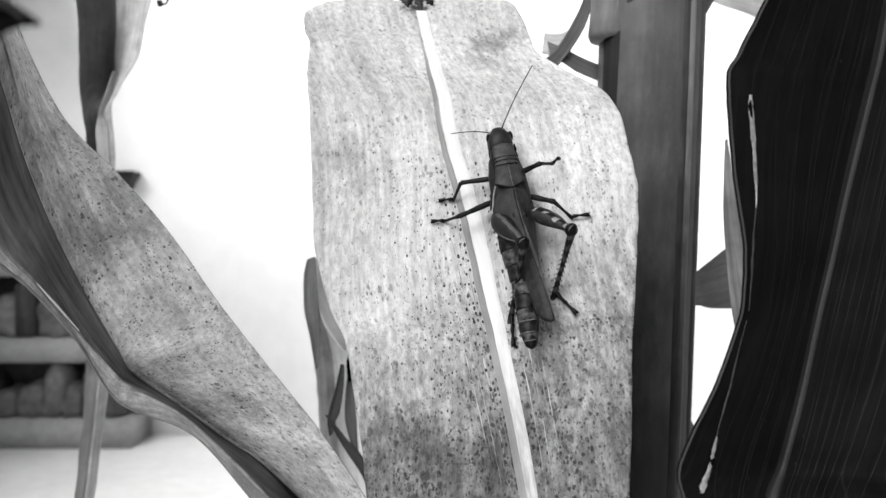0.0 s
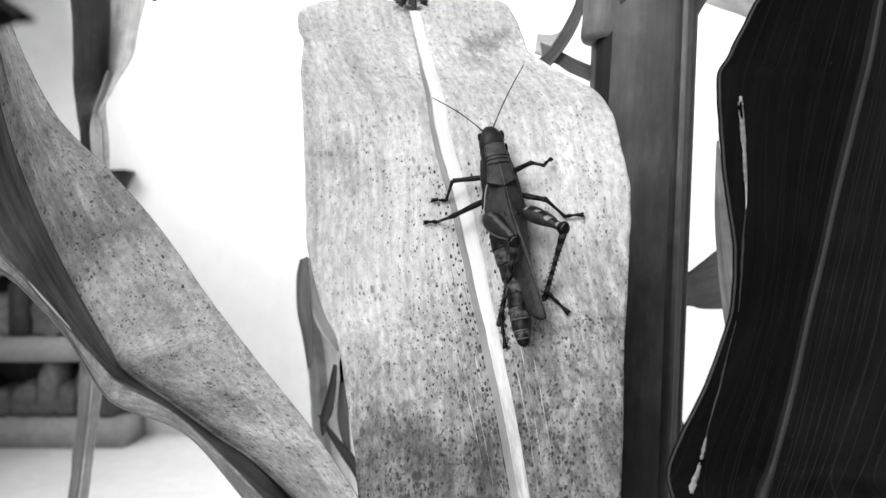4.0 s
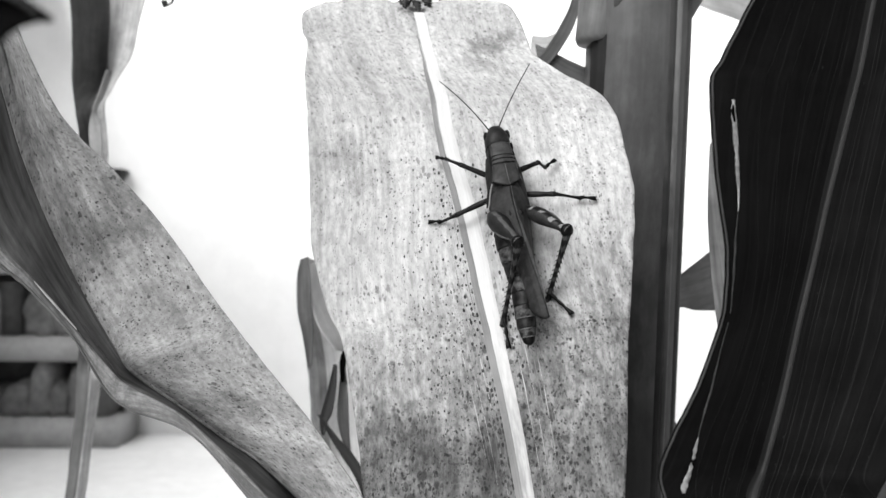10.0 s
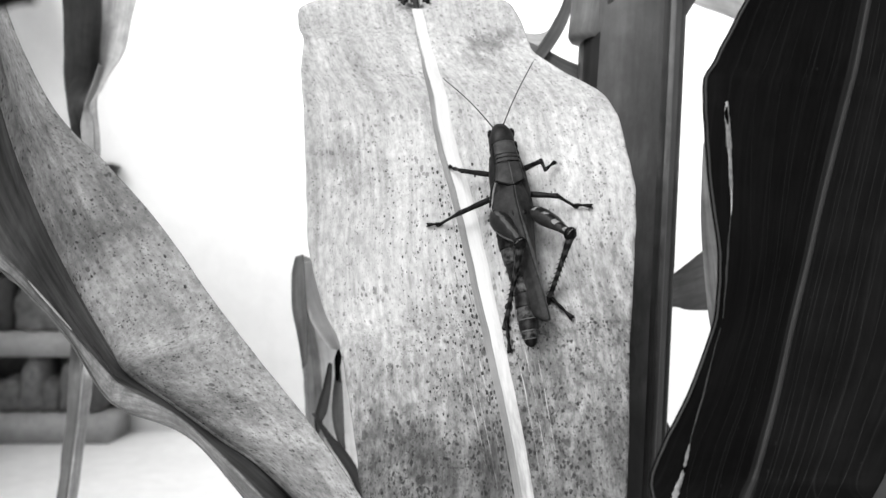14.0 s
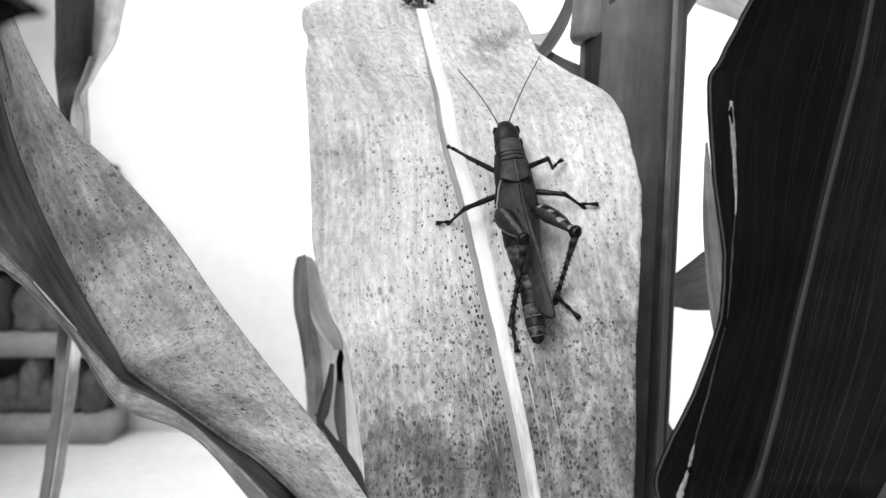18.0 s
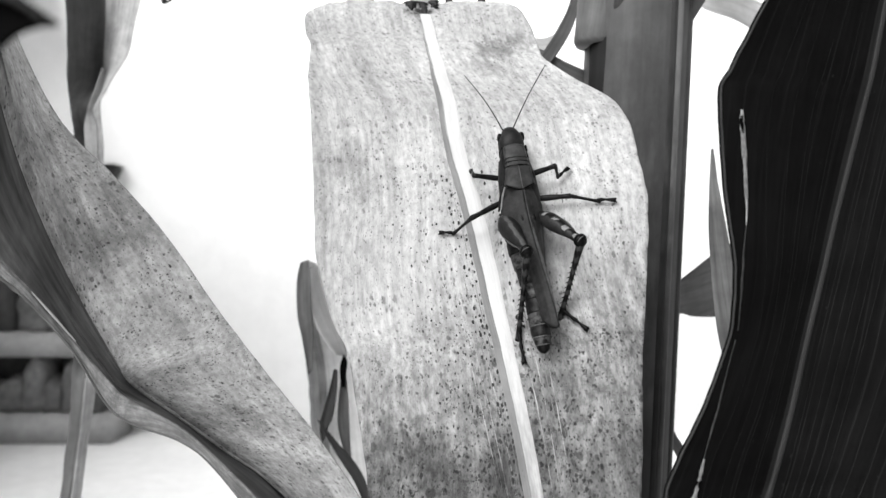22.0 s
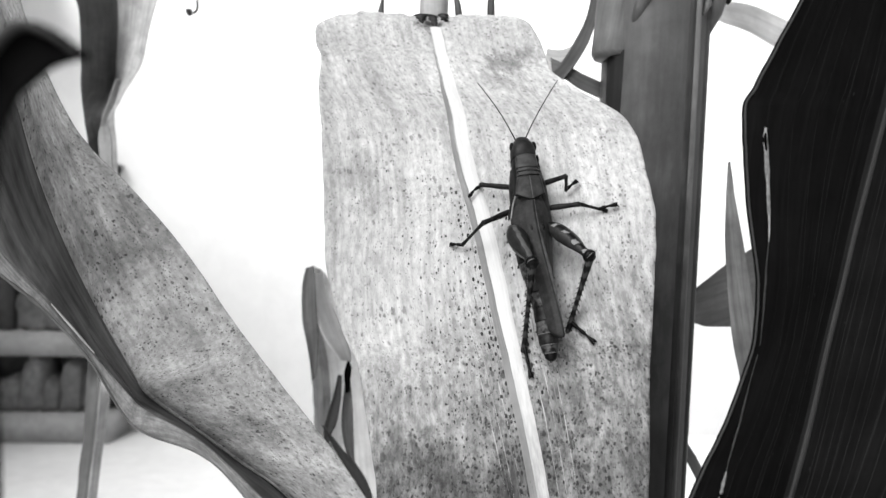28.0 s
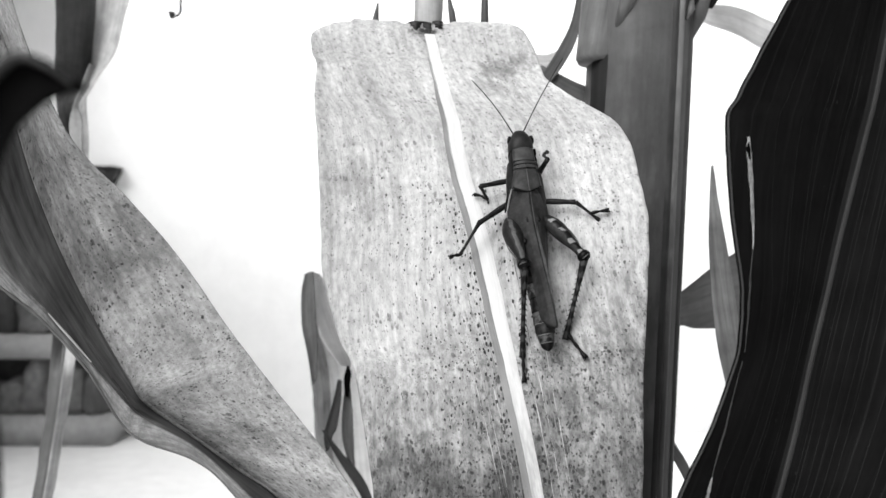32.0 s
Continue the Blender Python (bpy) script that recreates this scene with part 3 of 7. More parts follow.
LEFT = Blade((
    ((-10.18, 14.50, 1.51), (-10.08, 14.60, 2.08), (-10.24, 15.70, 4.13), (-10.23, 16.65, 6.39), (-9.41, 16.20, 6.45)),
    ((-9.16, 14.40, 0.49), (-9.09, 14.50, 0.99), (-9.35, 15.60, 2.72), (-9.46, 16.55, 4.64), (-8.80, 16.10, 4.58)),
    ((-8.26, 14.30, -0.22), (-8.24, 14.40, 0.11), (-8.61, 15.50, 1.23), (-8.87, 16.45, 2.50), (-7.80, 15.90, 2.79)),
    ((-7.62, 14.30, -0.75), (-7.60, 14.40, -0.51), (-7.88, 15.30, 0.07), (-8.16, 16.25, 0.73), (-6.68, 15.70, 1.68)),
    ((-6.87, 14.30, -1.56), (-6.82, 14.40, -1.36), (-7.02, 15.10, -1.13), (-7.23, 15.85, -0.86), (-5.56, 15.60, 0.45)),
    ((-6.36, 14.70, -2.63), (-6.13, 14.40, -2.18), (-6.41, 15.20, -2.08), (-6.48, 15.50, -1.91), (-4.57, 15.60, -0.93)),
    ((-5.94, 14.90, -3.06), (-5.78, 14.50, -2.53), (-6.22, 15.60, -2.57), (-6.15, 15.40, -2.39), (-3.93, 15.50, -1.72)),
    ((-4.93, 14.75, -3.42), (-4.83, 14.15, -2.93), (-5.42, 15.80, -3.18), (-5.38, 15.60, -3.04), (-3.13, 15.40, -2.71)),
    ((-4.21, 14.75, -3.99), (-4.06, 14.15, -3.58), (-4.51, 15.80, -3.88), (-4.40, 15.60, -3.72), (-2.40, 15.20, -3.54)),
    ((-3.52, 14.75, -4.81), (-3.33, 14.15, -4.28), (-3.52, 15.80, -4.57), (-3.38, 15.50, -4.40), (-1.42, 15.00, -4.87)),
    ((-2.45, 14.85, -6.22), (-2.20, 14.25, -5.62), (-2.30, 16.30, -6.10), (-1.95, 15.00, -5.70), (-0.21, 14.70, -6.48)),
    ((-0.71, 15.15, -8.47), (-0.46, 14.55, -7.98), (-0.43, 15.10, -8.25), (-0.36, 14.20, -7.73), (1.35, 14.50, -8.32)),
    ((1.88, 17.45, -12.58), (1.99, 16.85, -11.97), (2.27, 18.90, -13.39), (2.20, 18.00, -12.71), (3.30, 17.50, -12.36)),
    ((4.68, 21.45, -17.04), (4.76, 20.85, -16.46), (5.16, 22.40, -17.66), (5.00, 21.50, -16.93), (5.58, 21.30, -16.45))), 0.0015, 0.0, 2.7, 0.003, (0.0, 0.14, 0.30, 0.45, 1.0), 0.08, 0.0009)
LEFT.creases = ((0.12, 0.36, [(0.90,), (0.82,), (0.75,), (0.69,), (0.65,)], -0.0013, 0.05), (0.16, 0.38, [(0.94,), (0.89,), (0.83,), (0.77,), (0.72,)], 0.0012, 0.045),
                (0.33, 0.62, [(0.80,), (0.76,), (0.74,), (0.72,)], 0.0011, 0.10))
left_leaf = thing("corn_leaf", "grey speckled corn leaf twisted into a fold", "leaf", (0.0532, 0.2150, 0.9823), LEAVES)
part("blade", LEFT.mesh(170, 84, 0.0003, 0.40, 1.0), GREYB, left_leaf)
# Unspotted streaked tissue; its dark tone also carries the shade inside the fold.
part("inner_blade", LEFT.mesh(160, 32, 0.0003, 0.14, 0.40), INNERB, left_leaf, "streaked inner half, the fold's shade in its dark tone")
part("rolled_lip", LEFT.mesh(160, 14, 0.0003, 0.0, 0.14), LIPB, left_leaf, "pale rolled lip")
part("margin", LEFT.strip(0.02, 0.75, lambda u: 0.01, lambda k: 0.0005 + 0.0007 * abs(noise.noise((k * 22, 4, 0))), 0.0003, 110), SOFTB, left_leaf, "brown frayed margin")
# The highlight along the rolled lip, painted as a thin pale strip.
part("lip_shine", LEFT.strip(0.235, 0.315, lambda u: 0.115, lambda k: 0.00005 + 0.0007 * math.sin(math.pi * k), 0.0002, 40), PALEV, left_leaf, "pale strip painting the highlight on the lip")

RIGHT = Blade((
    ((5.90, 12.80, 5.38), (8.44, 14.30, 6.64), (10.83, 14.00, 6.19)),
    ((5.16, 12.70, 4.12), (8.07, 14.30, 4.63), (10.41, 14.00, 4.54)),
    ((4.71, 12.65, 3.22), (7.86, 14.30, 3.53), (10.20, 14.00, 3.40)),
    ((4.49, 12.60, 2.75), (7.72, 14.30, 2.95), (10.10, 14.00, 2.78)),
    ((4.55, 12.70, 1.88), (7.47, 14.30, 1.94), (9.89, 14.00, 1.65)),
    ((4.67, 12.70, 0.85), (7.21, 14.30, 0.89), (9.71, 14.00, 0.61)),
    ((4.78, 12.70, -0.08), (6.98, 14.30, -0.12), (9.48, 14.00, -0.42)),
    ((4.73, 12.70, -1.11), (6.66, 14.20, -1.27), (9.11, 13.90, -1.65)),
    ((4.32, 12.60, -2.12), (6.35, 14.10, -2.50), (8.66, 13.80, -2.65)),
    ((3.78, 12.40, -2.96), (6.03, 13.90, -3.40), (8.30, 13.70, -3.44)),
    ((3.59, 12.30, -3.52), (5.82, 13.80, -3.98), (7.98, 13.60, -4.02)),
    ((3.70, 12.30, -4.07), (5.37, 13.10, -4.34), (7.33, 12.90, -4.28)),
    ((3.87, 12.20, -5.02), (5.33, 13.00, -5.36), (6.80, 12.80, -5.28)),
    ((4.46, 13.00, -7.07), (5.40, 13.80, -7.52), (6.19, 13.60, -7.41)),
    ((4.93, 16.50, -11.90), (5.57, 16.80, -12.11), (5.94, 16.60, -11.97)),
    ((5.35, 21.00, -17.92), (6.02, 21.50, -18.35), (6.13, 21.30, -18.18))), 0.0015, 0.0, 4.1, 0.004)
right_leaf = thing("corn_leaf", "dark corn leaf with insect-torn margin and thin veins", "leaf", (0.0579, 0.2150, 0.9665), LEAVES)
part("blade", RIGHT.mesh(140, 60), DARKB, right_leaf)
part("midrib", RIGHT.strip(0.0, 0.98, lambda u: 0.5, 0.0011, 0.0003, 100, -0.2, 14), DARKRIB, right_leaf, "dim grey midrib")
# Nested strips, lighter towards the rib, paint the soft sheen around it.
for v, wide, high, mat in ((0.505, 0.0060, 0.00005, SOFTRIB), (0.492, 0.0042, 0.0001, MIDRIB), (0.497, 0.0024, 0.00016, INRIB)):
    part("rib_sheen", RIGHT.strip(0.0, 0.98, lambda u: v, wide, high, 100, -0.2, 14), mat, right_leaf, "graded strip painting the sheen along the midrib")
for k, (v, drift) in enumerate(((0.17, 0.0), (0.25, 0.01), (0.325, -0.03), (0.345, -0.03), (0.415, -0.02), (0.435, -0.03), (0.55, 0.01), (0.565, 0.01), (0.60, 0.01), (0.635, 0.0), (0.67, 0.0), (0.705, 0.0), (0.75, -0.01), (0.80, -0.01), (0.86, 0.0))):
    part("vein", RIGHT.strip(0.02 + 0.1 * (k * 0.37 % 1), 0.9, lambda u: v + drift * u, lambda s: 0.00005 + 0.00011 * abs(noise.noise((s * 5, v * 77, 0))) + (0.00006 if v > 0.3 else 0.0), 0.00003, 90, 0.0, 4), DARKVEIN, right_leaf, "fine pale vein")
rng = random.Random(21)
flecks = bmesh.new()
for k in range(30):
    u, v = rng.uniform(0.12, 0.72), rng.choice((rng.uniform(0.29, 0.4), rng.uniform(0.52, 0.95)))
    p, nn = RIGHT.at(u, v), RIGHT.normal(u, v)
    run = (RIGHT.at(u + 0.01, v) - RIGHT.at(u - 0.01, v)).normalized()
    side_way = nn.cross(run)
    r = rng.uniform(0.0001, 0.0003) * rng.uniform(0.5, 1.0)
    ring = [flecks.verts.new(p + nn * 0.0002 + run * math.cos(a) * r * rng.uniform(0.9, 1.9) + side_way * math.sin(a) * r) for a in [math.pi * q / 3 for q in range(6)]]
    top = flecks.verts.new(p + nn * 0.00028)
    for q in range(6):
        flecks.faces.new((ring[q], ring[(q + 1) % 6], top))
bmesh.ops.recalc_face_normals(flecks, faces=flecks.faces)
tagged(part("dust_fleck", flecks, DARKVEIN, right_leaf, "grey dust flecks on the dark blade"), kind="stuff")
part("margin", RIGHT.strip(0.0, 0.80, lambda u: 0.006, 0.0004, 0.0002, 120, 0.0, 6), DARKRIB, right_leaf, "thin grey margin")

def tear_v(u):
    return spline([(0.075,), (0.086,), (0.085,), (0.048,), (0.04,), (0.05,), (0.085,), (0.125,), (0.135,), (0.105,)], (u - 0.222) / 0.493)[0]


def tear_width(a, b, seed, fade):
    return lambda s: max(0.00003, (a + (b - a) * s) * (0.85 + 0.5 * noise.noise((s * 5, seed, 0)) + 0.25 * noise.noise((s * 21, seed, 5))) * math.sin(math.pi * min(0.97, max(0.03, s))) ** fade)


for u0, u1, a, b, mat in ((0.219, 0.345, 0.0021, 0.0004, TEAR), (0.345, 0.46, 0.0006, 0.0007, TEARD), (0.47, 0.61, 0.0003, 0.0008, TEARD), (0.60, 0.64, 0.0009, 0.0012, TEAR), (0.645, 0.713, 0.0013, 0.0022, TEAR)):
    part("tear", RIGHT.strip(u0, u1, tear_v, tear_width(a, b, u0 * 50, 0.35 if mat is TEAR else 1.3), 0.00012, 60, 0.0, 6), mat, right_leaf, "pale eaten tear" if mat is TEAR else "dim dry tear")

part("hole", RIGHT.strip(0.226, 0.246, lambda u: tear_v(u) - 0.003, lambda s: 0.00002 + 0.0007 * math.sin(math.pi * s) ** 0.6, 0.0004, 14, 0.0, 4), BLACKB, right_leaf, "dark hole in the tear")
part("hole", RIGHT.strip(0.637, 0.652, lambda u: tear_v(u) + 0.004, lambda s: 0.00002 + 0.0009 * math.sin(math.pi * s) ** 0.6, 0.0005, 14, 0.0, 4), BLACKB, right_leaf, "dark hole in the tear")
BACKL = Blade((
    ((5.99, 23.50, 33.59), (6.20, 23.00, 33.05), (6.59, 23.50, 33.42)),
    ((1.11, 27.00, 38.59), (1.29, 26.50, 38.66), (1.91, 27.00, 40.58)),
    ((-7.16, 32.00, 37.49), (-6.30, 31.20, 37.47), (-5.28, 32.00, 39.38)),
    ((-13.87, 34.00, 27.32), (-13.24, 36.40, 29.78), (-10.52, 34.50, 28.73)),
    ((-17.13, 34.00, 14.55), (-15.92, 36.40, 15.84), (-11.92, 34.50, 15.02)),
    ((-16.43, 34.00, 11.04), (-15.71, 36.40, 11.82), (-13.26, 34.50, 11.36)),
    ((-16.35, 34.00, 9.04), (-15.76, 36.40, 9.68), (-13.79, 34.30, 8.87)),
    ((-16.30, 34.00, 7.54), (-15.87, 36.40, 8.07), (-14.47, 34.00, 7.34)),
    ((-16.20, 34.00, 6.28), (-15.59, 34.60, 6.52), (-14.74, 33.70, 6.48)),
    ((-16.07, 34.00, 5.03), (-16.01, 35.40, 5.37), (-15.02, 34.50, 5.23)),
    ((-15.92, 34.00, 2.78), (-15.95, 35.40, 2.89), (-14.96, 34.50, 2.82)),
    ((-15.87, 34.00, -0.23), (-15.73, 34.90, -0.23), (-14.88, 34.30, -0.23)),
    ((-16.05, 34.00, -3.48), (-15.88, 34.90, -3.57), (-15.00, 34.30, -3.51)),
    ((-16.17, 34.00, -6.48), (-15.49, 33.60, -6.41), (-15.26, 34.20, -6.52)),
    ((-16.43, 34.00, -8.99), (-15.83, 33.70, -8.91), (-15.61, 34.20, -9.04)),
    ((-16.70, 34.00, -11.24), (-16.18, 33.80, -11.18), (-15.92, 34.10, -11.28)),
    ((-17.18, 34.00, -14.25), (-16.73, 33.80, -14.16), (-16.53, 34.00, -14.25)),
    ((-17.88, 34.00, -18.00), (-17.83, 34.00, -18.00), (-17.75, 34.00, -18.00))), 0.0015, 0.0, 5.2)
back_leaf = thing("corn_leaf", "narrow grey corn leaf hanging and swinging", "leaf", (0.0633, 0.2350, 1.4859), LEAVES)
# The two halves' tones paint the dim and the lit side of the fold.
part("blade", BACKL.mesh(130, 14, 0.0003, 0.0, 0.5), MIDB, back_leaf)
part("pale_blade", BACKL.mesh(130, 14, 0.0003, 0.5, 1.0), HANGB, back_leaf, "thin half of the blade, painted pale as its lit side")
part("midrib", BACKL.strip(0.0, 0.96, lambda u: 0.5, 0.0014, 0.0003, 90, 0.4), SOFTB, back_leaf, "faint pale midrib")

part("twisted_edge", Blade((
    ((-14.74, 33.80, 7.99), (-14.62, 34.00, 7.94)),
    ((-14.86, 33.40, 7.03), (-14.74, 33.70, 6.92)),
    ((-15.11, 33.30, 6.16), (-15.00, 33.50, 6.12)),
    ((-15.32, 33.40, 5.39), (-14.76, 33.40, 5.34)),
    ((-15.27, 33.40, 4.33), (-14.73, 33.40, 4.21)),
    ((-15.22, 33.50, 2.74), (-14.75, 33.50, 2.62)),
    ((-15.24, 33.70, 0.52), (-14.84, 33.70, 0.52))), 0.0, 0.0, 5.6).mesh(50, 8), TWISTB, back_leaf, "pale twisted edge of the blade")

SIDEL = Blade((
    ((-5.23, 29.20, -0.34), (-5.04, 29.60, -0.26), (-4.74, 29.50, -0.37)),
    ((-5.37, 29.50, -0.96), (-5.17, 30.40, -0.87), (-4.46, 29.70, -0.74)),
    ((-5.40, 29.70, -1.95), (-5.08, 30.80, -2.02), (-4.07, 30.00, -1.86)),
    ((-5.22, 29.80, -3.27), (-4.79, 31.10, -3.41), (-3.31, 30.20, -3.20)),
    ((-5.03, 29.80, -4.59), (-4.56, 31.10, -4.79), (-2.88, 30.30, -4.44)),
    ((-4.94, 29.80, -6.56), (-4.49, 31.10, -6.85), (-2.54, 30.30, -6.67)),
    ((-4.77, 29.70, -8.73), (-4.21, 31.10, -9.37), (-2.08, 30.00, -9.04)),
    ((-4.21, 29.50, -12.14), (-3.61, 30.80, -12.68), (-2.60, 29.70, -12.23)),
    ((-0.49, 27.50, -15.37), (0.12, 27.00, -14.89), (0.93, 27.50, -14.97)),
    ((5.01, 23.00, -16.24), (5.22, 22.80, -16.02), (5.52, 23.00, -16.07))), 0.002, 0.0, 6.2, 0.02)
side_leaf = thing("corn_leaf", "curled dry grey corn leaf tip", "leaf", (0.0526, 0.2260, 0.9904), LEAVES)
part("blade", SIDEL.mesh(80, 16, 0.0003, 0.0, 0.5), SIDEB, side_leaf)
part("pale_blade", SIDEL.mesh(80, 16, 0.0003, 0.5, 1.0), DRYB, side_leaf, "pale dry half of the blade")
for nm, st, lab, mat in (("tip", (((-5.11, 28.5, -0.32), (-4.81, 28.3, -0.22)), ((-5.23, 28.5, -0.91), (-4.76, 28.3, -0.69)), ((-5.24, 28.5, -1.74), (-4.71, 28.3, -1.51)), ((-5.2, 28.5, -2.36), (-4.65, 28.3, -2.34)), ((-5.02, 28.5, -3.19), (-4.62, 28.3, -2.95)), ((-4.81, 28.5, -4.43), (-4.66, 28.3, -4.19))), "dark curled tip of the leaf", SOFTB),
                         ("flap", (((-4.78, 28.4, -0.53), (-4.6, 29.0, -0.46)), ((-4.75, 28.4, -1.21), (-4.47, 29.0, -1.13)), ((-4.66, 28.4, -2.04), (-4.09, 29.0, -1.97)), ((-4.5, 28.4, -2.65), (-3.74, 29.0, -2.71)), ((-4.2, 28.4, -3.17), (-3.53, 29.0, -3.36)), ((-3.79, 28.4, -3.68), (-3.48, 29.0, -3.83))), "pale thin flap of the leaf", DRYB),
                         # Black sheet laid over the leaf as the shade inside its curl.
                         ("hollow", (((-3.53, 28.5, -3.7), (-3.44, 28.3, -3.77)), ((-3.65, 28.5, -4.11), (-3.38, 28.3, -3.98)), ((-3.63, 28.5, -4.53), (-3.44, 28.3, -4.43)), ((-3.58, 28.5, -4.88), (-3.48, 28.3, -4.84))), "black sheet painting the shade inside the curl", BLACKB),
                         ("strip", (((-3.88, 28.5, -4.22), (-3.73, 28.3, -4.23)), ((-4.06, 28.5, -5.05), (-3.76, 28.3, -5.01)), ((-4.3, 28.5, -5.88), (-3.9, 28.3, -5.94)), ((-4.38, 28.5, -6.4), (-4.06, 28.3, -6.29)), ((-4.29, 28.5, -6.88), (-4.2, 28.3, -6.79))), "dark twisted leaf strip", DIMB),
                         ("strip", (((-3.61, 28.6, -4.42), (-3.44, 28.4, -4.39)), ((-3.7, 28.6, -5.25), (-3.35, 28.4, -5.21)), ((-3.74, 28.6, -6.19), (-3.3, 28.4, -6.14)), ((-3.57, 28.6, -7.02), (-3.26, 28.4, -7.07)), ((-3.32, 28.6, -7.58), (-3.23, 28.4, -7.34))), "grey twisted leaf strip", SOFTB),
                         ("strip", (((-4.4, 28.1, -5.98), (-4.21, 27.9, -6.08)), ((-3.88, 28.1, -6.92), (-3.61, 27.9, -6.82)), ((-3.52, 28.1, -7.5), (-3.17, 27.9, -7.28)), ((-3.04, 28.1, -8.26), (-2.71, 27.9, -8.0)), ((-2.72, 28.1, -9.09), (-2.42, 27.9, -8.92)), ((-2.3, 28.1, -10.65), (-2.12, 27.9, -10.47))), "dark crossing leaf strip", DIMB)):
    part(nm, Blade(st, 0.0006, 0.0012, 6.8).mesh(36, 8), mat, side_leaf, lab)

BLOB = Blade((
    ((5.18, 21.52, -20.22), (5.49, 21.52, -19.59)),
    ((-2.07, 14.57, -14.36), (-1.66, 14.57, -12.55)),
    ((-4.41, 7.97, -5.45), (-3.88, 7.96, -4.59)),
    ((-3.73, 4.96, -0.32), (-3.08, 4.86, -0.09)),
    ((-3.66, 4.96, 0.56), (-3.08, 4.86, 0.63)),
    ((-3.5, 4.96, 1.08), (-3.05, 4.86, 1.08)),
    ((-3.29, 4.96, 1.47), (-2.98, 4.86, 1.33)),
    ((-3.14, 4.96, 1.74), (-2.88, 4.86, 1.45)),
    ((-2.98, 4.96, 1.86), (-2.8, 4.86, 1.54)),
    ((-2.81, 4.96, 1.82), (-2.7, 4.86, 1.59)),
    ((-2.67, 4.96, 1.73), (-2.61, 4.86, 1.62)),
    ((-2.6, 4.96, 1.68), (-2.56, 4.86, 1.64)),), 0.0004, 0.001, 7.4)
near_leaf = thing("corn_leaf", "black curled tip of a shaded corn leaf", "leaf", (0.0548, 0.2150, 0.9427), LEAVES)
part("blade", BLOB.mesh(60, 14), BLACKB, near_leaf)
part("margin", BLOB.strip(0.05, 0.98, lambda u: 0.02, 0.0008, 0.0003, 50), DARKRIB, near_leaf, "grey rolled margin")

# Added leaf out of view; it only keeps sun off the left leaf's upper part.
SHADER = Blade((
    ((-48.3, 2.0, -115.0), (-47.7, 2.2, -115.0)),
    ((-42.6, 2.7, -60.0), (-41.4, 3.3, -60.0)),
    ((-34.5, 2.4, -16.0), (-33.0, 4.8, -14.0)),
    ((-24.2, 2.6, 2.4), (-26.7, 7.4, 4.8)),
    ((-18.5, 4.0, 6.6), (-21.5, 8.8, 9.0)),
    ((-13.1, 5.4, 10.8), (-16.1, 10.2, 13.2)),
    ((-9.6, 6.6, 14.0), (-11.8, 9.8, 15.6)),
    ((-7.2, 8.0, 16.4), (-7.3, 8.2, 16.6))), 0.002, 0.0, 8.3)
shade_leaf = thing("corn_leaf", "unseen corn leaf added to shade the left leaf", "leaf", (-0.48, 0.021, 0.0), LEAVES)
part("blade", SHADER.mesh(90, 14), MIDB, shade_leaf)
part("midrib", SHADER.strip(0.02, 0.97, lambda u: 0.5, 0.003, 0.0008, 80, 0.5), SOFTB, shade_leaf, "pale midrib")

SX, SY = 0.0560, 0.226


def on_stalk(z, around, out):
    """A point on the stalk's skin at height z from eye level; around in degrees, 0 facing the lens."""
    a = radians(around)
    return (SX + 0.04 * z + math.sin(a) * out, SY - math.cos(a) * out, EYE + z)


stalk = thing("corn_stalk", "grey ribbed corn stalk with overlapping leaf sheaths", "corn stalk", (0.0567, 0.2260, 0.0000))
hs = [0.6 - 1.75 * i / 40 for i in range(41)]
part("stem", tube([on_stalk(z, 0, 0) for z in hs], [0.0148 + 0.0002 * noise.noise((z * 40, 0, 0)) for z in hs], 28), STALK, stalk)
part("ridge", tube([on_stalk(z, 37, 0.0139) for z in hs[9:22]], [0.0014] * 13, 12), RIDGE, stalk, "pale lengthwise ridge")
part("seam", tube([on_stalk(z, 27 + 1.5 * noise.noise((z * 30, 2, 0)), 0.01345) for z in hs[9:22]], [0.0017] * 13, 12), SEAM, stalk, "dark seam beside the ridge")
for k, (z, around, r) in enumerate(((0.074, 48, 0.0011), (0.0775, 57, 0.0013), (0.081, 40, 0.0010), (0.083, 60, 0.0012))):
    part("scale", tube([on_stalk(z - 0.003, around - 4, 0.0150), on_stalk(z, around, 0.0157), on_stalk(z + 0.004, around + 5, 0.0152)], [r * 0.3, r, r * 0.4], 10), (SHEATH, NODE)[k % 2], stalk, "wrinkled scale at the node")
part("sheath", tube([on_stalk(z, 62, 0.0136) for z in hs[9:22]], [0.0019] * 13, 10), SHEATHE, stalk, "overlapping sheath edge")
lip = [(0.0600, 0.0060), (0.0615, 0.0067), (0.066, 0.0064), (0.08, 0.0058), (0.1, 0.0055), (0.16, 0.005)]
part("leaf_collar", tube([on_stalk(z, -75, 0.0125) for z, r in lip], [r for z, r in lip], 20), SHEATH, stalk, "pale flared leaf collar")
part("node", tube([on_stalk(z, 0, 0) for z in (0.078, 0.081, 0.085, 0.089)], [0.0150, 0.0163, 0.0160, 0.0150], 28), STALK, stalk, "swollen stalk node")
part("bud", tube([on_stalk(0.066, 62, 0.0145), on_stalk(0.073, 68, 0.0158), on_stalk(0.080, 70, 0.0168), on_stalk(0.095, 66, 0.015)], [0.0006, 0.0026, 0.0036, 0.0024], 14), STALK, stalk, "swollen bud at the node")
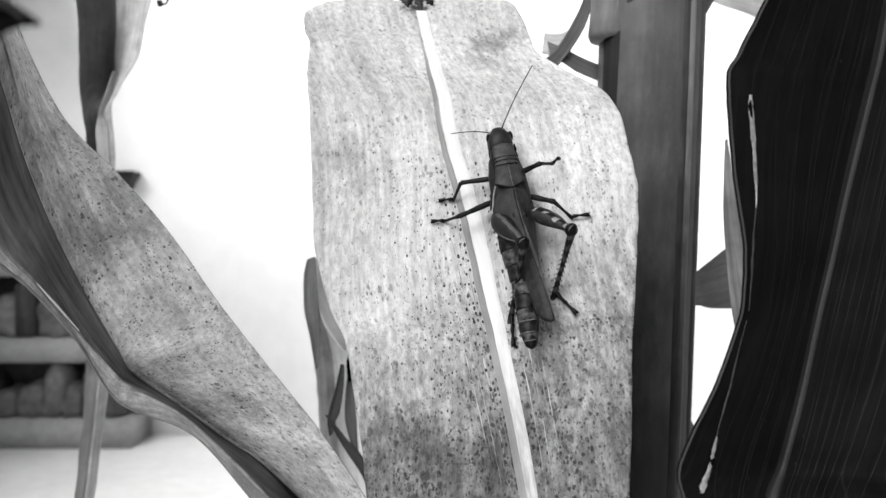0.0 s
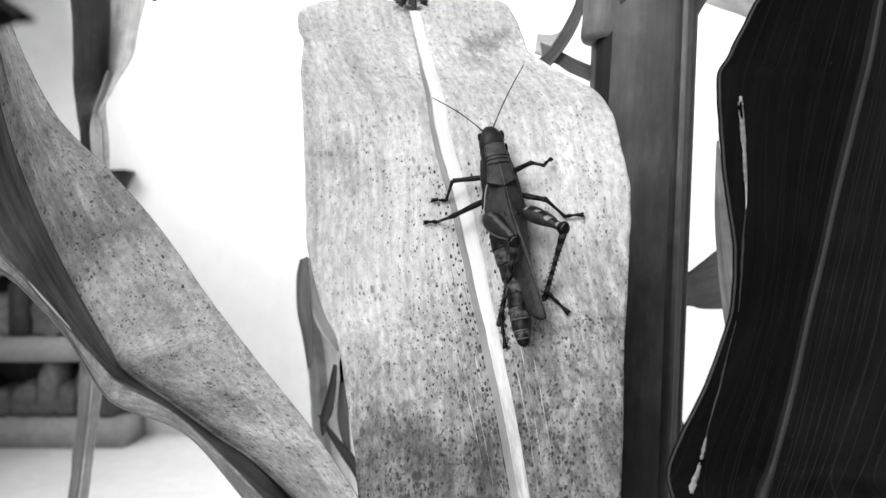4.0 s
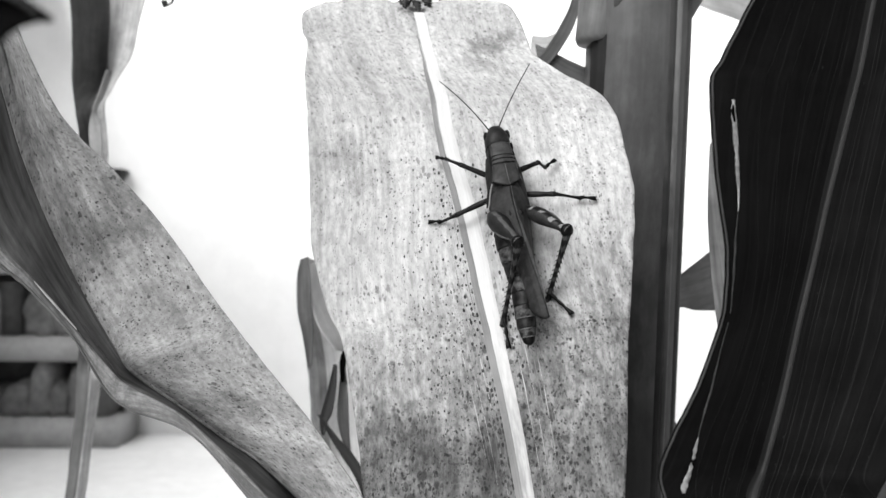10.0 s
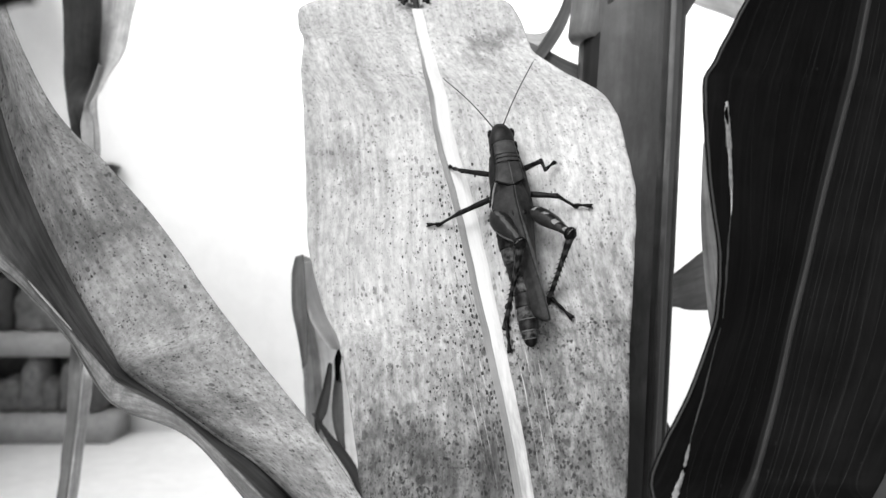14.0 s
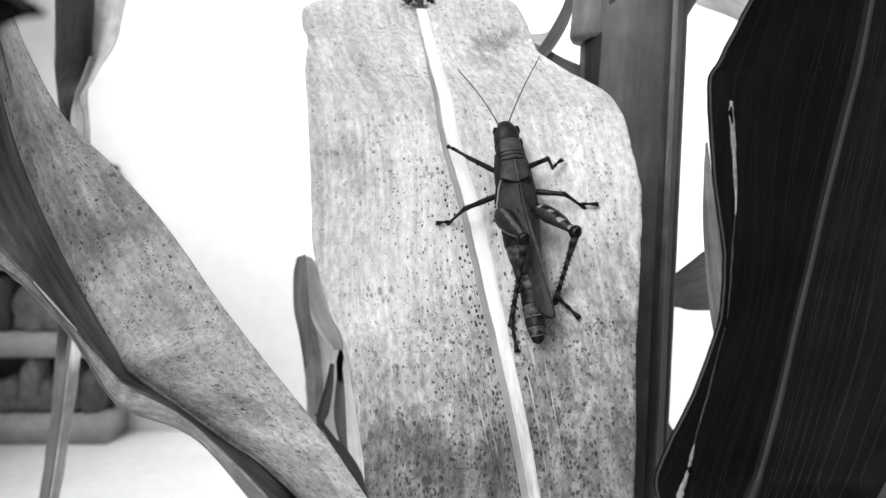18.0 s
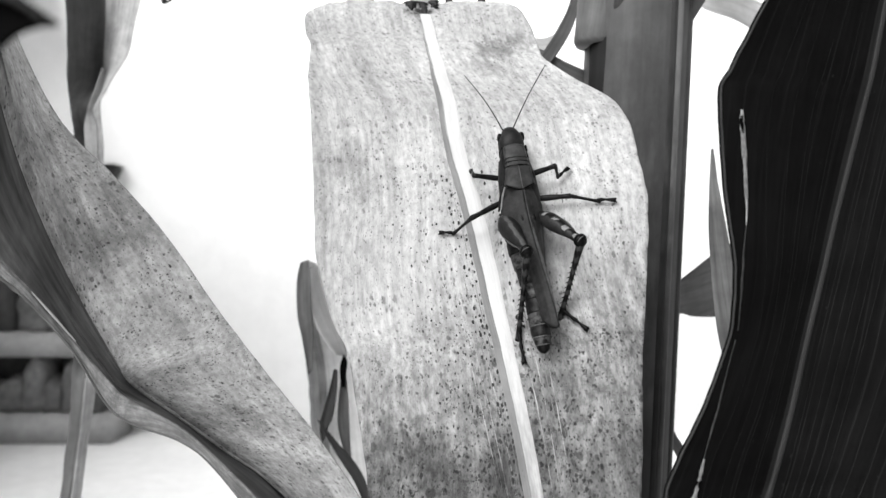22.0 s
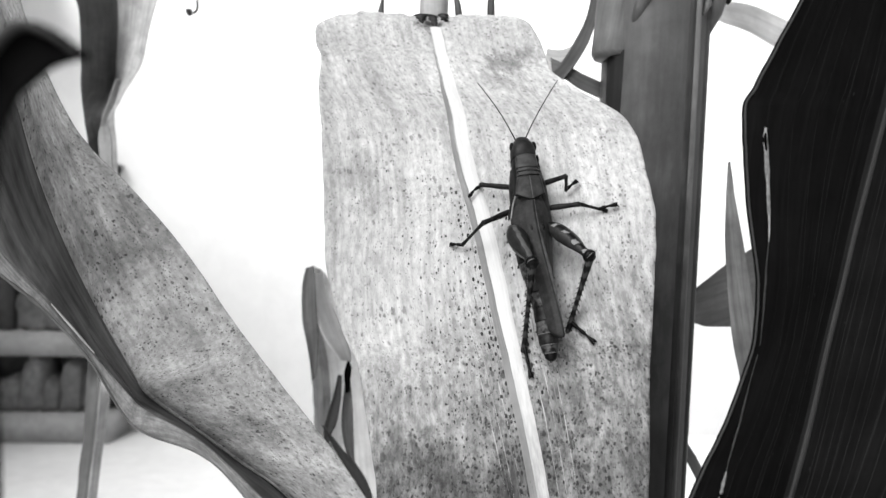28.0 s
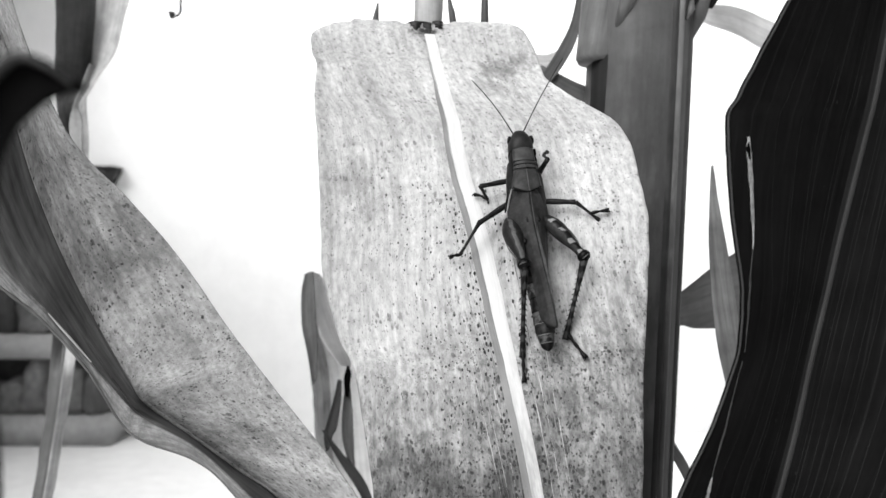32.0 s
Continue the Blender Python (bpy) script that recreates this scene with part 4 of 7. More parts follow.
part("bud_scale", tube([on_stalk(0.0755, 70, 0.0195), on_stalk(0.080, 72, 0.0212), on_stalk(0.087, 70, 0.0205)], [0.0006, 0.0018, 0.0010], 10), NODE, stalk, "dark bud scale")
# Dark-coloured tube in place of the shade that the collar throws on the stem.
part("collar_shade", tube([on_stalk(z, -62, 0.0100) for z in (0.061, 0.05, 0.03, 0.0, -0.04)], [0.0056, 0.0055, 0.0054, 0.0054, 0.0052], 16), NODE, stalk, "dark tube painting the shade below the collar")
part("collar_flap", tube([on_stalk(0.068, -40, 0.0135), on_stalk(0.075, -28, 0.0148), on_stalk(0.083, -12, 0.0152)], [0.0012, 0.0022, 0.0014], 10), SHEATH, stalk, "pale wrinkled ligule")
for nm, st, lab, mat in (("side_leaf", (
    ((6.74, 25.00, -1.45), (6.74, 25.00, -2.47)),
    ((7.81, 25.20, -0.87), (7.87, 25.20, -1.87)),
    ((8.53, 25.40, -0.39), (8.53, 25.40, -1.95)),
    ((9.33, 25.80, 0.11), (9.52, 25.80, -1.98)),
    ((10.85, 26.50, 0.80), (10.92, 26.20, -1.91)),
    ((13.28, 27.50, 1.24), (13.34, 27.20, -0.58)),
    ((15.18, 28.00, 0.85), (15.28, 28.00, 0.43))), "dim leaf crossing behind", MIDB), ("pointed_leaf", (
    ((7.28, 20.50, 2.88), (7.32, 20.50, 2.91)),
    ((7.22, 20.50, 1.68), (7.44, 20.30, 1.66)),
    ((7.25, 20.50, 0.17), (7.68, 20.20, 0.16)),
    ((7.41, 20.50, -1.49), (7.94, 20.20, -1.47)),
    ((7.75, 20.60, -3.02), (8.24, 20.30, -2.97)),
    ((8.36, 20.80, -5.19), (8.89, 20.60, -5.14)),
    ((9.06, 21.00, -7.87), (9.45, 21.00, -7.87))), "narrow pointed leaf", SOFTB),
                         ("upper_leaf", (
    ((8.88, 29.00, 10.27), (9.20, 29.00, 9.63)),
    ((9.95, 29.00, 9.95), (10.17, 29.00, 9.16)),
    ((11.43, 29.50, 9.97), (11.43, 29.50, 8.93)),
    ((13.17, 30.00, 9.52), (12.95, 30.00, 8.37)),
    ((14.93, 30.00, 8.86), (14.71, 30.00, 7.75)),
    ((17.14, 30.00, 8.42), (17.14, 30.00, 8.20))), "pale upper leaf", DRYB), ("shoot", (
    ((4.26, 23.50, 8.67), (4.60, 23.50, 8.67)),
    ((4.00, 23.20, 7.53), (4.31, 23.20, 7.53)),
    ((3.66, 23.00, 6.79), (4.03, 23.00, 6.69)),
    ((3.16, 22.80, 5.98), (3.53, 22.80, 5.86)),
    ((2.75, 22.80, 5.59), (3.16, 22.80, 5.42))), "thin grey shoot", MIDB), ("shoot_leaf", (
    ((2.92, 23.20, 6.25), (2.98, 23.00, 5.61)),
    ((3.40, 23.00, 5.98), (3.31, 22.90, 5.55)),
    ((3.91, 23.00, 5.71), (3.73, 22.90, 5.28)),
    ((4.52, 23.10, 5.49), (4.42, 23.00, 5.00)),
    ((5.19, 23.40, 5.36), (5.08, 23.30, 4.74))), "small shoot leaf", MIDB), ("dry_scrap", (
    ((2.88, 23.60, 6.62), (2.80, 23.60, 6.01)),
    ((3.32, 23.60, 6.59), (3.13, 23.50, 5.90)),
    ((3.72, 23.60, 6.76), (3.48, 23.50, 5.94)),
    ((3.89, 23.60, 6.80), (3.75, 23.60, 6.62))), "pale papery scrap", DRYB), ("low_leaf", (
    ((7.31, 25.0, -5.18), (7.49, 25.0, -5.05)),
    ((7.53, 25.0, -5.82), (7.75, 24.8, -5.63)),
    ((7.83, 25.0, -6.37), (8.05, 24.8, -6.11)),
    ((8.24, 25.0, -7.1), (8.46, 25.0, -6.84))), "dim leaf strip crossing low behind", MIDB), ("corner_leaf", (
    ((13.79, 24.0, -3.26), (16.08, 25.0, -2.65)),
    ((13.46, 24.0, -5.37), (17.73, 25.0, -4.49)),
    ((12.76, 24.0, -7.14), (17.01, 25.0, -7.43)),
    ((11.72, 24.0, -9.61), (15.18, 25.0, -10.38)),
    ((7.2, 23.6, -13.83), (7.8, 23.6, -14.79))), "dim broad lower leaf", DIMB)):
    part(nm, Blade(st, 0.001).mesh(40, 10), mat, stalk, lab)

# ---- grasshopper (millimetres in its own space: y to the head, z away from the leaf) ----
MM = 0.001
insect = thing("grasshopper", "dark grey grasshopper with spiny banded hind legs, on the pale leaf", "grasshopper")
TURN = Matrix.Rotation(radians(13), 4, "Y") @ Matrix.Rotation(radians(-3.5), 4, "Z")


def body_shape(rings, sides=32, boxy=0.0):
    """Rings (y, half width, top, bottom) lofted into a body piece; boxy squares its back."""
    bm = bmesh.new()
    loops = []
    for y, w, top, bot in rings:
        ring = []
        for j in range(sides):
            a = 2 * math.pi * j / sides
            x, z = math.sin(a), math.cos(a)
            if boxy and z > -0.2:
                k = (abs(x) ** boxy + abs(z) ** boxy) ** (-1 / boxy)
                x, z = x * k, z * k
            x = x * w
            z = z * top if z > 0 else -z * bot
            ring.append(bm.verts.new(TURN @ Vector(((x - 1.2) * MM, y * MM, (z + 0.3) * MM))))
        loops.append(ring)
    for a, b in zip(loops, loops[1:]):
        for j in range(sides):
            bm.faces.new((a[j], a[(j + 1) % sides], b[(j + 1) % sides], b[j]))
    bm.faces.new(reversed(loops[0]))
    bm.faces.new(loops[-1])
    bmesh.ops.recalc_face_normals(bm, faces=bm.faces)
    return bm


def ball(c, r, bm=None):
    bm = bm or bmesh.new()
    bmesh.ops.create_uvsphere(bm, u_segments=14, v_segments=10, radius=1, matrix=TURN @ Matrix.LocRotScale(Vector(c) * MM, None, Vector(r) * MM))
    return bm


def ipart(name, bm, mat, label="", parent=None):
    return part(name, bm, mat, parent or insect, label, local=True)


head = ipart("head", body_shape([(8.0, 2.4, 2.3, -3.2), (9.4, 2.75, 2.7, -3.6), (10.9, 2.7, 2.75, -3.4), (12.0, 2.2, 2.45, -2.8), (13.0, 1.65, 2.0, -2.0), (13.6, 1.25, 1.4, -1.4), (13.8, 0.7, 0.8, -0.9)], 32, 2.6), SKIN)
for sx in (-1, 1):
    ipart("eye", ball((-1.1 + sx * 2.35, 11.4, 0.9), (0.62, 1.2, 1.0)), BLACKM, "oval black compound eye", head)
ipart("mouth", ball((-1.2, 10.9, -2.8), (1.6, 1.5, 1.2)), BLACKM, "dark mouthparts", head)
pron = ipart("pronotum", body_shape([(9.6, 2.2, 2.0, -2.8), (8.5, 2.6, 2.2, -3.2), (6.0, 2.9, 2.4, -3.6), (3.5, 3.1, 2.6, -3.8), (1.0, 3.4, 2.75, -3.6), (-0.4, 3.3, 2.6, -2.6), (-1.0, 2.0, 2.2, -1.0)], 32, 2.6), FLANK, "dark blotched flanks of the neck shield")


def plate(y0, y1, w0, w1, z0, z1, vee=0.0, bow=0.0, n=14, lean=0.0):
    """A roofed plate of the shield's back from y0 to y1; vee points its rear edge."""
    bm = bmesh.new()
    grid = []
    for i in range(n + 1):
        s = i / n
        row = []
        for j in range(17):
            v = j / 8 - 1
            y = y0 + bow * v * v + (y1 + vee * abs(v) ** 1.3 - y0 - bow * v * v) * s
            w = w0 + (w1 - w0) * s
            edge = max(0.0, abs(v) - 0.82) / 0.18
            z = z0 + (z1 - z0) * s - 0.55 * abs(v) ** 1.6 - 0.55 * edge ** 2 - 0.12 * abs(2 * s - 1) ** 8
            row.append(bm.verts.new(TURN @ Vector(((v * w - 1.05 - lean * s) * MM, y * MM, (z + 0.3) * MM))))
        grid.append(row)
    for i in range(n):
        for j in range(16):
            bm.faces.new((grid[i][j], grid[i][j + 1], grid[i + 1][j + 1], grid[i + 1][j]))
    bmesh.ops.recalc_face_normals(bm, faces=bm.faces)
    bmesh.ops.solidify(bm, geom=bm.faces, thickness=0.0003)
    return bm


for y0, y1, w0, w1, z0, z1, bow in ((8.7, 5.3, 2.3, 2.5, 2.75, 3.05, -0.3), (5.22, 4.4, 2.4, 2.5, 3.05, 3.12, -0.15), (4.33, 3.35, 2.45, 2.6, 3.1, 3.2, -0.15)):
    ipart("shield_plate", plate(y0, y1, w0, w1, z0, z1, 0.0, bow), SHIELD, "grey plate of the neck shield", pron)
lobe = ipart("rear_plate", plate(3.2, -2.8, 2.65, 3.25, 3.25, 3.85, 1.6, -0.15, 14, 0.25), SHIELD, "grey rear plate ending in a point", pron)
ipart("furrow", plate(3.42, 3.02, 1.7, 1.75, 3.3, 3.34), BLACKM, "black furrow across the shield", pron)
ipart("rear_rim", tube([TURN @ (Vector((v * 3.25 - 1.3, -2.85 + 1.6 * abs(v) ** 1.3, 4.07 - 0.55 * abs(v) ** 1.6 - 0.5 * max(0.0, abs(v) - 0.82) ** 2 / 0.0324)) * MM) for v in [k / 8 - 1 for k in range(17)]], [0.00017] * 17, 6), BLACKM, "dark rim of the rear plate", pron)


def along(points, width, height, n=24):
    """A thin raised line over the body, points in millimetres."""
    vs = [TURN @ (Vector(spline(points, i / n)) * MM) for i in range(n + 1)]
    return tube(vs, [width * MM * (0.35 + 0.65 * math.sin(math.pi * min(1, 0.12 + i / n * 0.86)) ** 0.5) for i in range(n + 1)], 8)


ipart("keel", along([(-1.0, 3.1, 3.52), (-1.0, 0.3, 3.8), (-1.0, -2.7, 4.12)], 0.11, 0.1), KEEL, "pale median keel", pron)
ipart("thorax", body_shape([(6, 3.3, 2.0, -3.6), (2, 4.0, 2.4, -4.2), (-3, 4.2, 2.6, -4.3), (-8, 3.9, 2.4, -4.2), (-11, 3.4, 2.0, -3.8)]), SKIN)
ABDO_X = [(-2.1,), (-2.75,), (-2.75,), (-2.5,), (-2.4,), (-2.55,), (-2.95,), (-3.2,)]
ABDO_W = [(2.7,), (2.85,), (2.65,), (2.4,), (2.25,), (2.2,), (1.95,), (1.1,)]


def abdomen_ring(y, swell=1.0, sides=28):
    """Points round the abdomen at y, in millimetres: a rounded body with a blunt keel above."""
    k = min(1.0, max(0.0, (-y - 8) / 28))
    c, w = spline(ABDO_X, k)[0], spline(ABDO_W, k)[0] * swell
    pts = []
    for q in range(sides):
        a = 2 * math.pi * q / sides
        up = math.cos(a)
        pts.append(Vector((c + w * math.sin(a) * (1 - 0.12 * max(0.0, up)), y - 0.35 * up, -1.15 - 0.2 * k + w * (0.95 if up > 0 else 1.0) * up)))
    return pts


def abdomen_segment(y0, y1, last=False):
    """One ring plate: narrow in front, flaring to a free rear rim that overlaps the next."""
    bm = bmesh.new()
    prof = [(0.0, 0.93), (0.12, 0.965), (0.35, 1.0), (0.7, 1.02), (0.92, 1.035), (1.0, 1.03), (1.0, 0.93)]
    if last:
        prof = [(0.0, 0.93), (0.2, 0.98), (0.45, 1.0), (0.7, 0.95), (0.9, 0.75), (1.0, 0.4)]
    rows = [[bm.verts.new(TURN @ (p * MM)) for p in abdomen_ring(y0 + (y1 - y0) * f, sw)] for f, sw in prof]
    for p, q in zip(rows, rows[1:]):
        for k in range(len(p)):
            bm.faces.new((p[k], p[(k + 1) % len(p)], q[(k + 1) % len(p)], q[k]))
    bm.faces.new(rows[0])
    bm.faces.new(list(reversed(rows[-1])))
    bmesh.ops.recalc_face_normals(bm, faces=bm.faces)
    return bm


HIP = TURN @ (Vector((-2.1, -8.0, -1.15)) * MM)   # where the abdomen bends from the thorax
CUTS = (-8.0, -11.6, -15.0, -18.4, -21.7, -24.9, -27.8, -30.4, -32.7, -34.3, -35.9)
def from_hip(bm):
    bmesh.ops.translate(bm, verts=bm.verts, vec=-HIP)
    return bm


abdomen = ipart("abdomen", from_hip(abdomen_segment(CUTS[0], CUTS[1])), BELLY, "banded segmented abdomen")
abdomen.location = HIP
for k in range(1, 10):
    y0, y1 = CUTS[k] + 0.25, CUTS[k + 1]
    seg = ipart("segment", from_hip(abdomen_segment(y0, y1, k == 9)), BLACKM if k == 9 else (BELLY, BELLYD)[k % 2], "black tail tip" if k == 9 else "dark mottled ring of the abdomen", abdomen)
    if 5 < k < 9:
        rim = [TURN @ (p * MM) for p in abdomen_ring(y1 - 0.05, 1.05, 28)]
        span = rim[-7:] + rim[:5]
        thick = 0.00013
        ipart("rim", from_hip(tube(span, [thick * (0.25 + 0.75 * math.sin(math.pi * (q + 0.5) / 12)) * (1 + 0.4 * noise.noise((q * 0.9, k, 0))) for q in range(12)], 6)), RIMP, "thin rim of an abdomen ring", abdomen)


RIDGE_X = [(-0.82,), (-0.92,), (-0.5,), (0.2,), (1.0,), (1.5,)]
LEFT_W = [(2.7,), (4.7,), (3.9,), (2.75,), (2.75,), (2.8,)]
RIGHT_W = [(2.9,), (3.9,), (2.8,), (1.5,), (0.8,), (0.45,)]


def tegmen(side):
    """One folded forewing: a long narrow roof over the back, its ridge leaning over."""
    bm = bmesh.new()
    nu, nv = 60, 12
    grid = []
    for i in range(nu + 1):
        s = i / nu
        end = math.sqrt(max(0.0, 1 - max(0.0, (s - 0.94) / 0.06) ** 2))
        w = spline(LEFT_W if side < 0 else RIGHT_W, s)[0]
        drop = (2.6 + 0.5 * math.sin(math.pi * s)) * (1 if side < 0 else 1.1)
        row = []
        for j in range(nv + 1):
            v = j / nv
            x = spline(RIDGE_X, s)[0] + side * w * v * (1 - 0.1 * v) / 0.9 * (0.25 + 0.75 * end)
            z = 4.1 - 1.0 * s - drop * v ** 1.55 * (0.4 + 0.6 * end) + 0.05 * math.sin(v * 22) * min(1, 4 * s)
            y2 = 0.2 - (32.6 - 3.2 * (v - 0.3) ** 2) * s
            z -= 0.75 * max(0.0, 1 - s / 0.11)
            row.append(bm.verts.new(TURN @ Vector((x * MM, y2 * MM, z * MM))))
        grid.append(row)
    for i in range(nu):
        for j in range(nv):
            bm.faces.new((grid[i][j], grid[i][j + 1], grid[i + 1][j + 1], grid[i + 1][j]))
    bmesh.ops.recalc_face_normals(bm, faces=bm.faces)
    bmesh.ops.solidify(bm, geom=bm.faces, thickness=0.00022)
    return bm


def wing_spot(x, y, z, r):
    return ball((x, y, z), (r, r * 1.5, 0.12))


def back_line(y0, y1, widths, lift=0.08, n=50):
    """The flat pale line along the ridge of the folded wings; widths are half widths in millimetres."""
    bm = bmesh.new()
    rows = []
    for i in range(n + 1):
        y = y0 + (y1 - y0) * i / n
        s = (0.2 - y) / 32.6
        w = spline([(k,) for k in widths], i / n)[0] * (1 + 0.25 * noise.noise((y * 0.8, 3, 0)))
        x, z = spline(RIDGE_X, s)[0] + w * 0.35, 4.1 - 1.0 * s + lift
        rows.append([bm.verts.new(TURN @ (Vector((x + k * w, y, z - 0.1 * abs(k) - (0.25 * w if k > 0 else 0.0))) * MM)) for k in (-1, -0.5, 0, 0.5, 1)])
    for p, q in zip(rows, rows[1:]):
        for j in range(4):
            bm.faces.new((p[j], p[j + 1], q[j + 1], q[j]))
    bmesh.ops.recalc_face_normals(bm, faces=bm.faces)
    bmesh.ops.solidify(bm, geom=bm.faces, thickness=0.00012)
    return bm


wing_l = ipart("forewing", tegmen(-1), WINGM, "dark folded forewing")
wing_r = ipart("forewing", tegmen(1), WINGM, "dark folded forewing")
for side_wing, x, y, z, r in ((wing_l, -1.9, -9.0, 3.62, 0.5), (wing_l, -2.9, -13.5, 2.9, 0.4), (wing_r, 0.35, -9.0, 3.45, 0.42)):
    ipart("wing_spot", wing_spot(x, y, z, r), BLACKM, "small dark spot", side_wing)
ipart("stripe", back_line(-2.2, -31.0, (0.16, 0.26, 0.34, 0.5, 0.55, 0.42, 0.25, 0.12)), KEEL, "pale line along the back", wing_r)
ipart("edge_stripe", along([(-3.75, 0.3, 2.2), (-4.9, -2.6, 1.75), (-5.75, -5.9, 1.45)], 0.22, 0.1), MARK, "white flank line", wing_l)
ipart("flank_line", along([(-4.15, 0.2, 1.9), (-5.35, -2.8, 1.4), (-6.15, -6.0, 1.0)], 0.3, 0.1), BLACKM, "black line under the wing", wing_l)


def limb(length, radii, sides=10, bend=0.0, squash=1.0):
    """A limb along +y from its joint: radii are millimetres at even steps."""
    k = len(radii) - 1
    n = k * 3
    pts, rs = [], []
    for i in range(n + 1):
        s = i / n
        pts.append((0, length * MM * s, bend * MM * math.sin(math.pi * s)))
        rs.append(max(0.05, spline([(r,) for r in radii], s)[0]) * MM)
    return tube(pts, rs, sides, squash)


legs = {}
FORE = ((7, 5, 3.2), (0.5, 0.62, 0.58, 0.5, 0.55), (0.45, 0.36, 0.33, 0.42), (0.3, 0.42, 0.25, 0.4, 0.5))
MIDL = ((8.2, 8, 3.0), (0.55, 0.66, 0.62, 0.52, 0.6), (0.5, 0.36, 0.32, 0.34, 0.45), (0.3, 0.44, 0.25, 0.42, 0.52))
MIDR = ((7, 6.5, 3.8), *MIDL[1:])
HINDR = ((12, 17.4, 6.3), (0.9, 1.55, 1.75, 1.55, 1.2, 0.9, 1.1), (0.85, 0.7, 0.52, 0.46, 0.48, 0.55, 0.68), (0.45, 0.5, 0.3, 0.42, 0.25, 0.4, 0.6))
HINDL = ((13, 19.2, 6.6), (1.0, 1.9, 2.2, 1.9, 1.4, 0.95, 1.1), *HINDR[2:])
for key, spec in (("LF", FORE), ("LM", MIDL), ("RF", FORE), ("RM", MIDR), ("RH", HINDR), ("LH", HINDL)):
    hind = key[1] == "H"
    which = {"F": "front", "M": "middle", "H": "hind"}[key[1]]
    lens, f, ti, ta = spec
    femur = ipart(which + "_femur", limb(lens[0], f, 14, 0.3 if hind else 0.0), (THIGHR if key[0] == "R" else THIGH) if hind else LEGM, "blotched swollen thigh" if hind else "")
    tibia = ipart(which + "_tibia", limb(lens[1], ti), SHINM if hind else LEGM)
    tarsus = ipart(which + "_tarsus", limb(lens[2], ta, 8, 0.25), BLACKM)
    legs[key] = (femur, tibia, tarsus)
    if hind:
        ipart("knee", limb(2.1, (0.9, 1.35, 1.4, 0.85), 12), BLACKM, "black knee joint", femur).matrix_basis = Matrix.Translation((0, (lens[0] - 1.4) * MM, 0))
        for dy, r in ((-1.0, 0.95), (0.1, 1.3)):
            arc = [(r * MM * math.sin(a), (lens[0] + dy + 0.25 * math.cos(a)) * MM, (r + 0.08) * MM * math.cos(a)) for a in [radians(-40 + 80 * k / 8) for k in range(9)]]
            ipart("knee_mark", tube(arc, [0.00004 + 0.00007 * math.sin(math.pi * k / 8) for k in range(9)], 6), RIMP, "pale crescent on the knee", femur)
        big = 1.0 if key == "RH" else 1.25
        ipart("edge", tube([(0.0016 * big * (1 if key == "LH" else -1) * math.sin(math.pi * (0.15 + 0.75 * k / 12)), (1.5 + (lens[0] - 3) * k / 12) * MM, 0.0004) for k in range(13)], [0.00014] * 13, 6), SOLE, "pale lower edge of the thigh", femur)
        bm = bmesh.new()
        for i in range(11):
            for sx in (-1, 1):
                y = (4.5 + i * 1.1) * MM
                tube([(sx * 0.35 * MM, y, -0.1 * MM), (sx * 0.85 * MM, y + 0.45 * MM, 0.15 * MM)], [0.17 * MM, 0.04 * MM], 6, 1.0, bm)
        ipart("spines", bm, BLACKM, "two rows of black spines", tibia)
    for sx in (-1, 1):
        ipart("claw", tube([(0, (lens[2] - 0.2) * MM, 0), (sx * 0.36 * MM, (lens[2] + 0.2) * MM, 0.1 * MM), (sx * 0.5 * MM, (lens[2] + 0.3) * MM, -0.3 * MM)], [0.24 * MM, 0.16 * MM, 0.06 * MM], 6), BLACKM, "", tarsus)
for sx in (-1, 1):
    for y, h in ((8.4, 1.8), (6.6, 1.5), (4.6, 1.7)):
        ipart("side_bar", tube([TURN @ (Vector((-0.95 + sx * 2.5, y + 0.3, h)) * MM), TURN @ (Vector((-0.95 + sx * 2.75, y, 0.2)) * MM), TURN @ (Vector((-0.95 + sx * 2.75, y - 0.4, -1.4)) * MM)], [0.0002, 0.00042, 0.0002], 8), BLACKM, "black bar on the shield flank", pron)
feelers = {}
for key, length in (("AL", 17), ("AR", 18.5)):
    feelers[key] = ipart("antenna", limb(length, (0.16, 0.12, 0.11, 0.11, 0.1, 0.1, 0.08), 6, 0.5), ANTM, "thin dark antenna")

# ---- behind the corn ----
rack = thing("shelf_rack", "low grey shelf rack filled with sacks and boxes by the wall", "rack", (-2.4, 4.6, 0))
X0, X1 = -3.15, -1.85
for z0, z1 in ((0.0, 0.17), (0.50, 0.64), (1.0, 1.1)):
    part("shelf", box_bm((X0, 4.42, z0), (X1, 4.74, z1), 0.006), RACKM, rack)
for x in (X0, X1 - 0.04):
    part("post", box_bm((x, 4.6, 0.01), (x + 0.04, 4.73, 1.09), 0.004), RACKM, rack)
part("back_board", box_bm((X0 + 0.01, 4.70, 0.02), (X1 - 0.01, 4.735, 1.08), 0.004), BOXES[0], rack, "dark back board")
rng = random.Random(5)


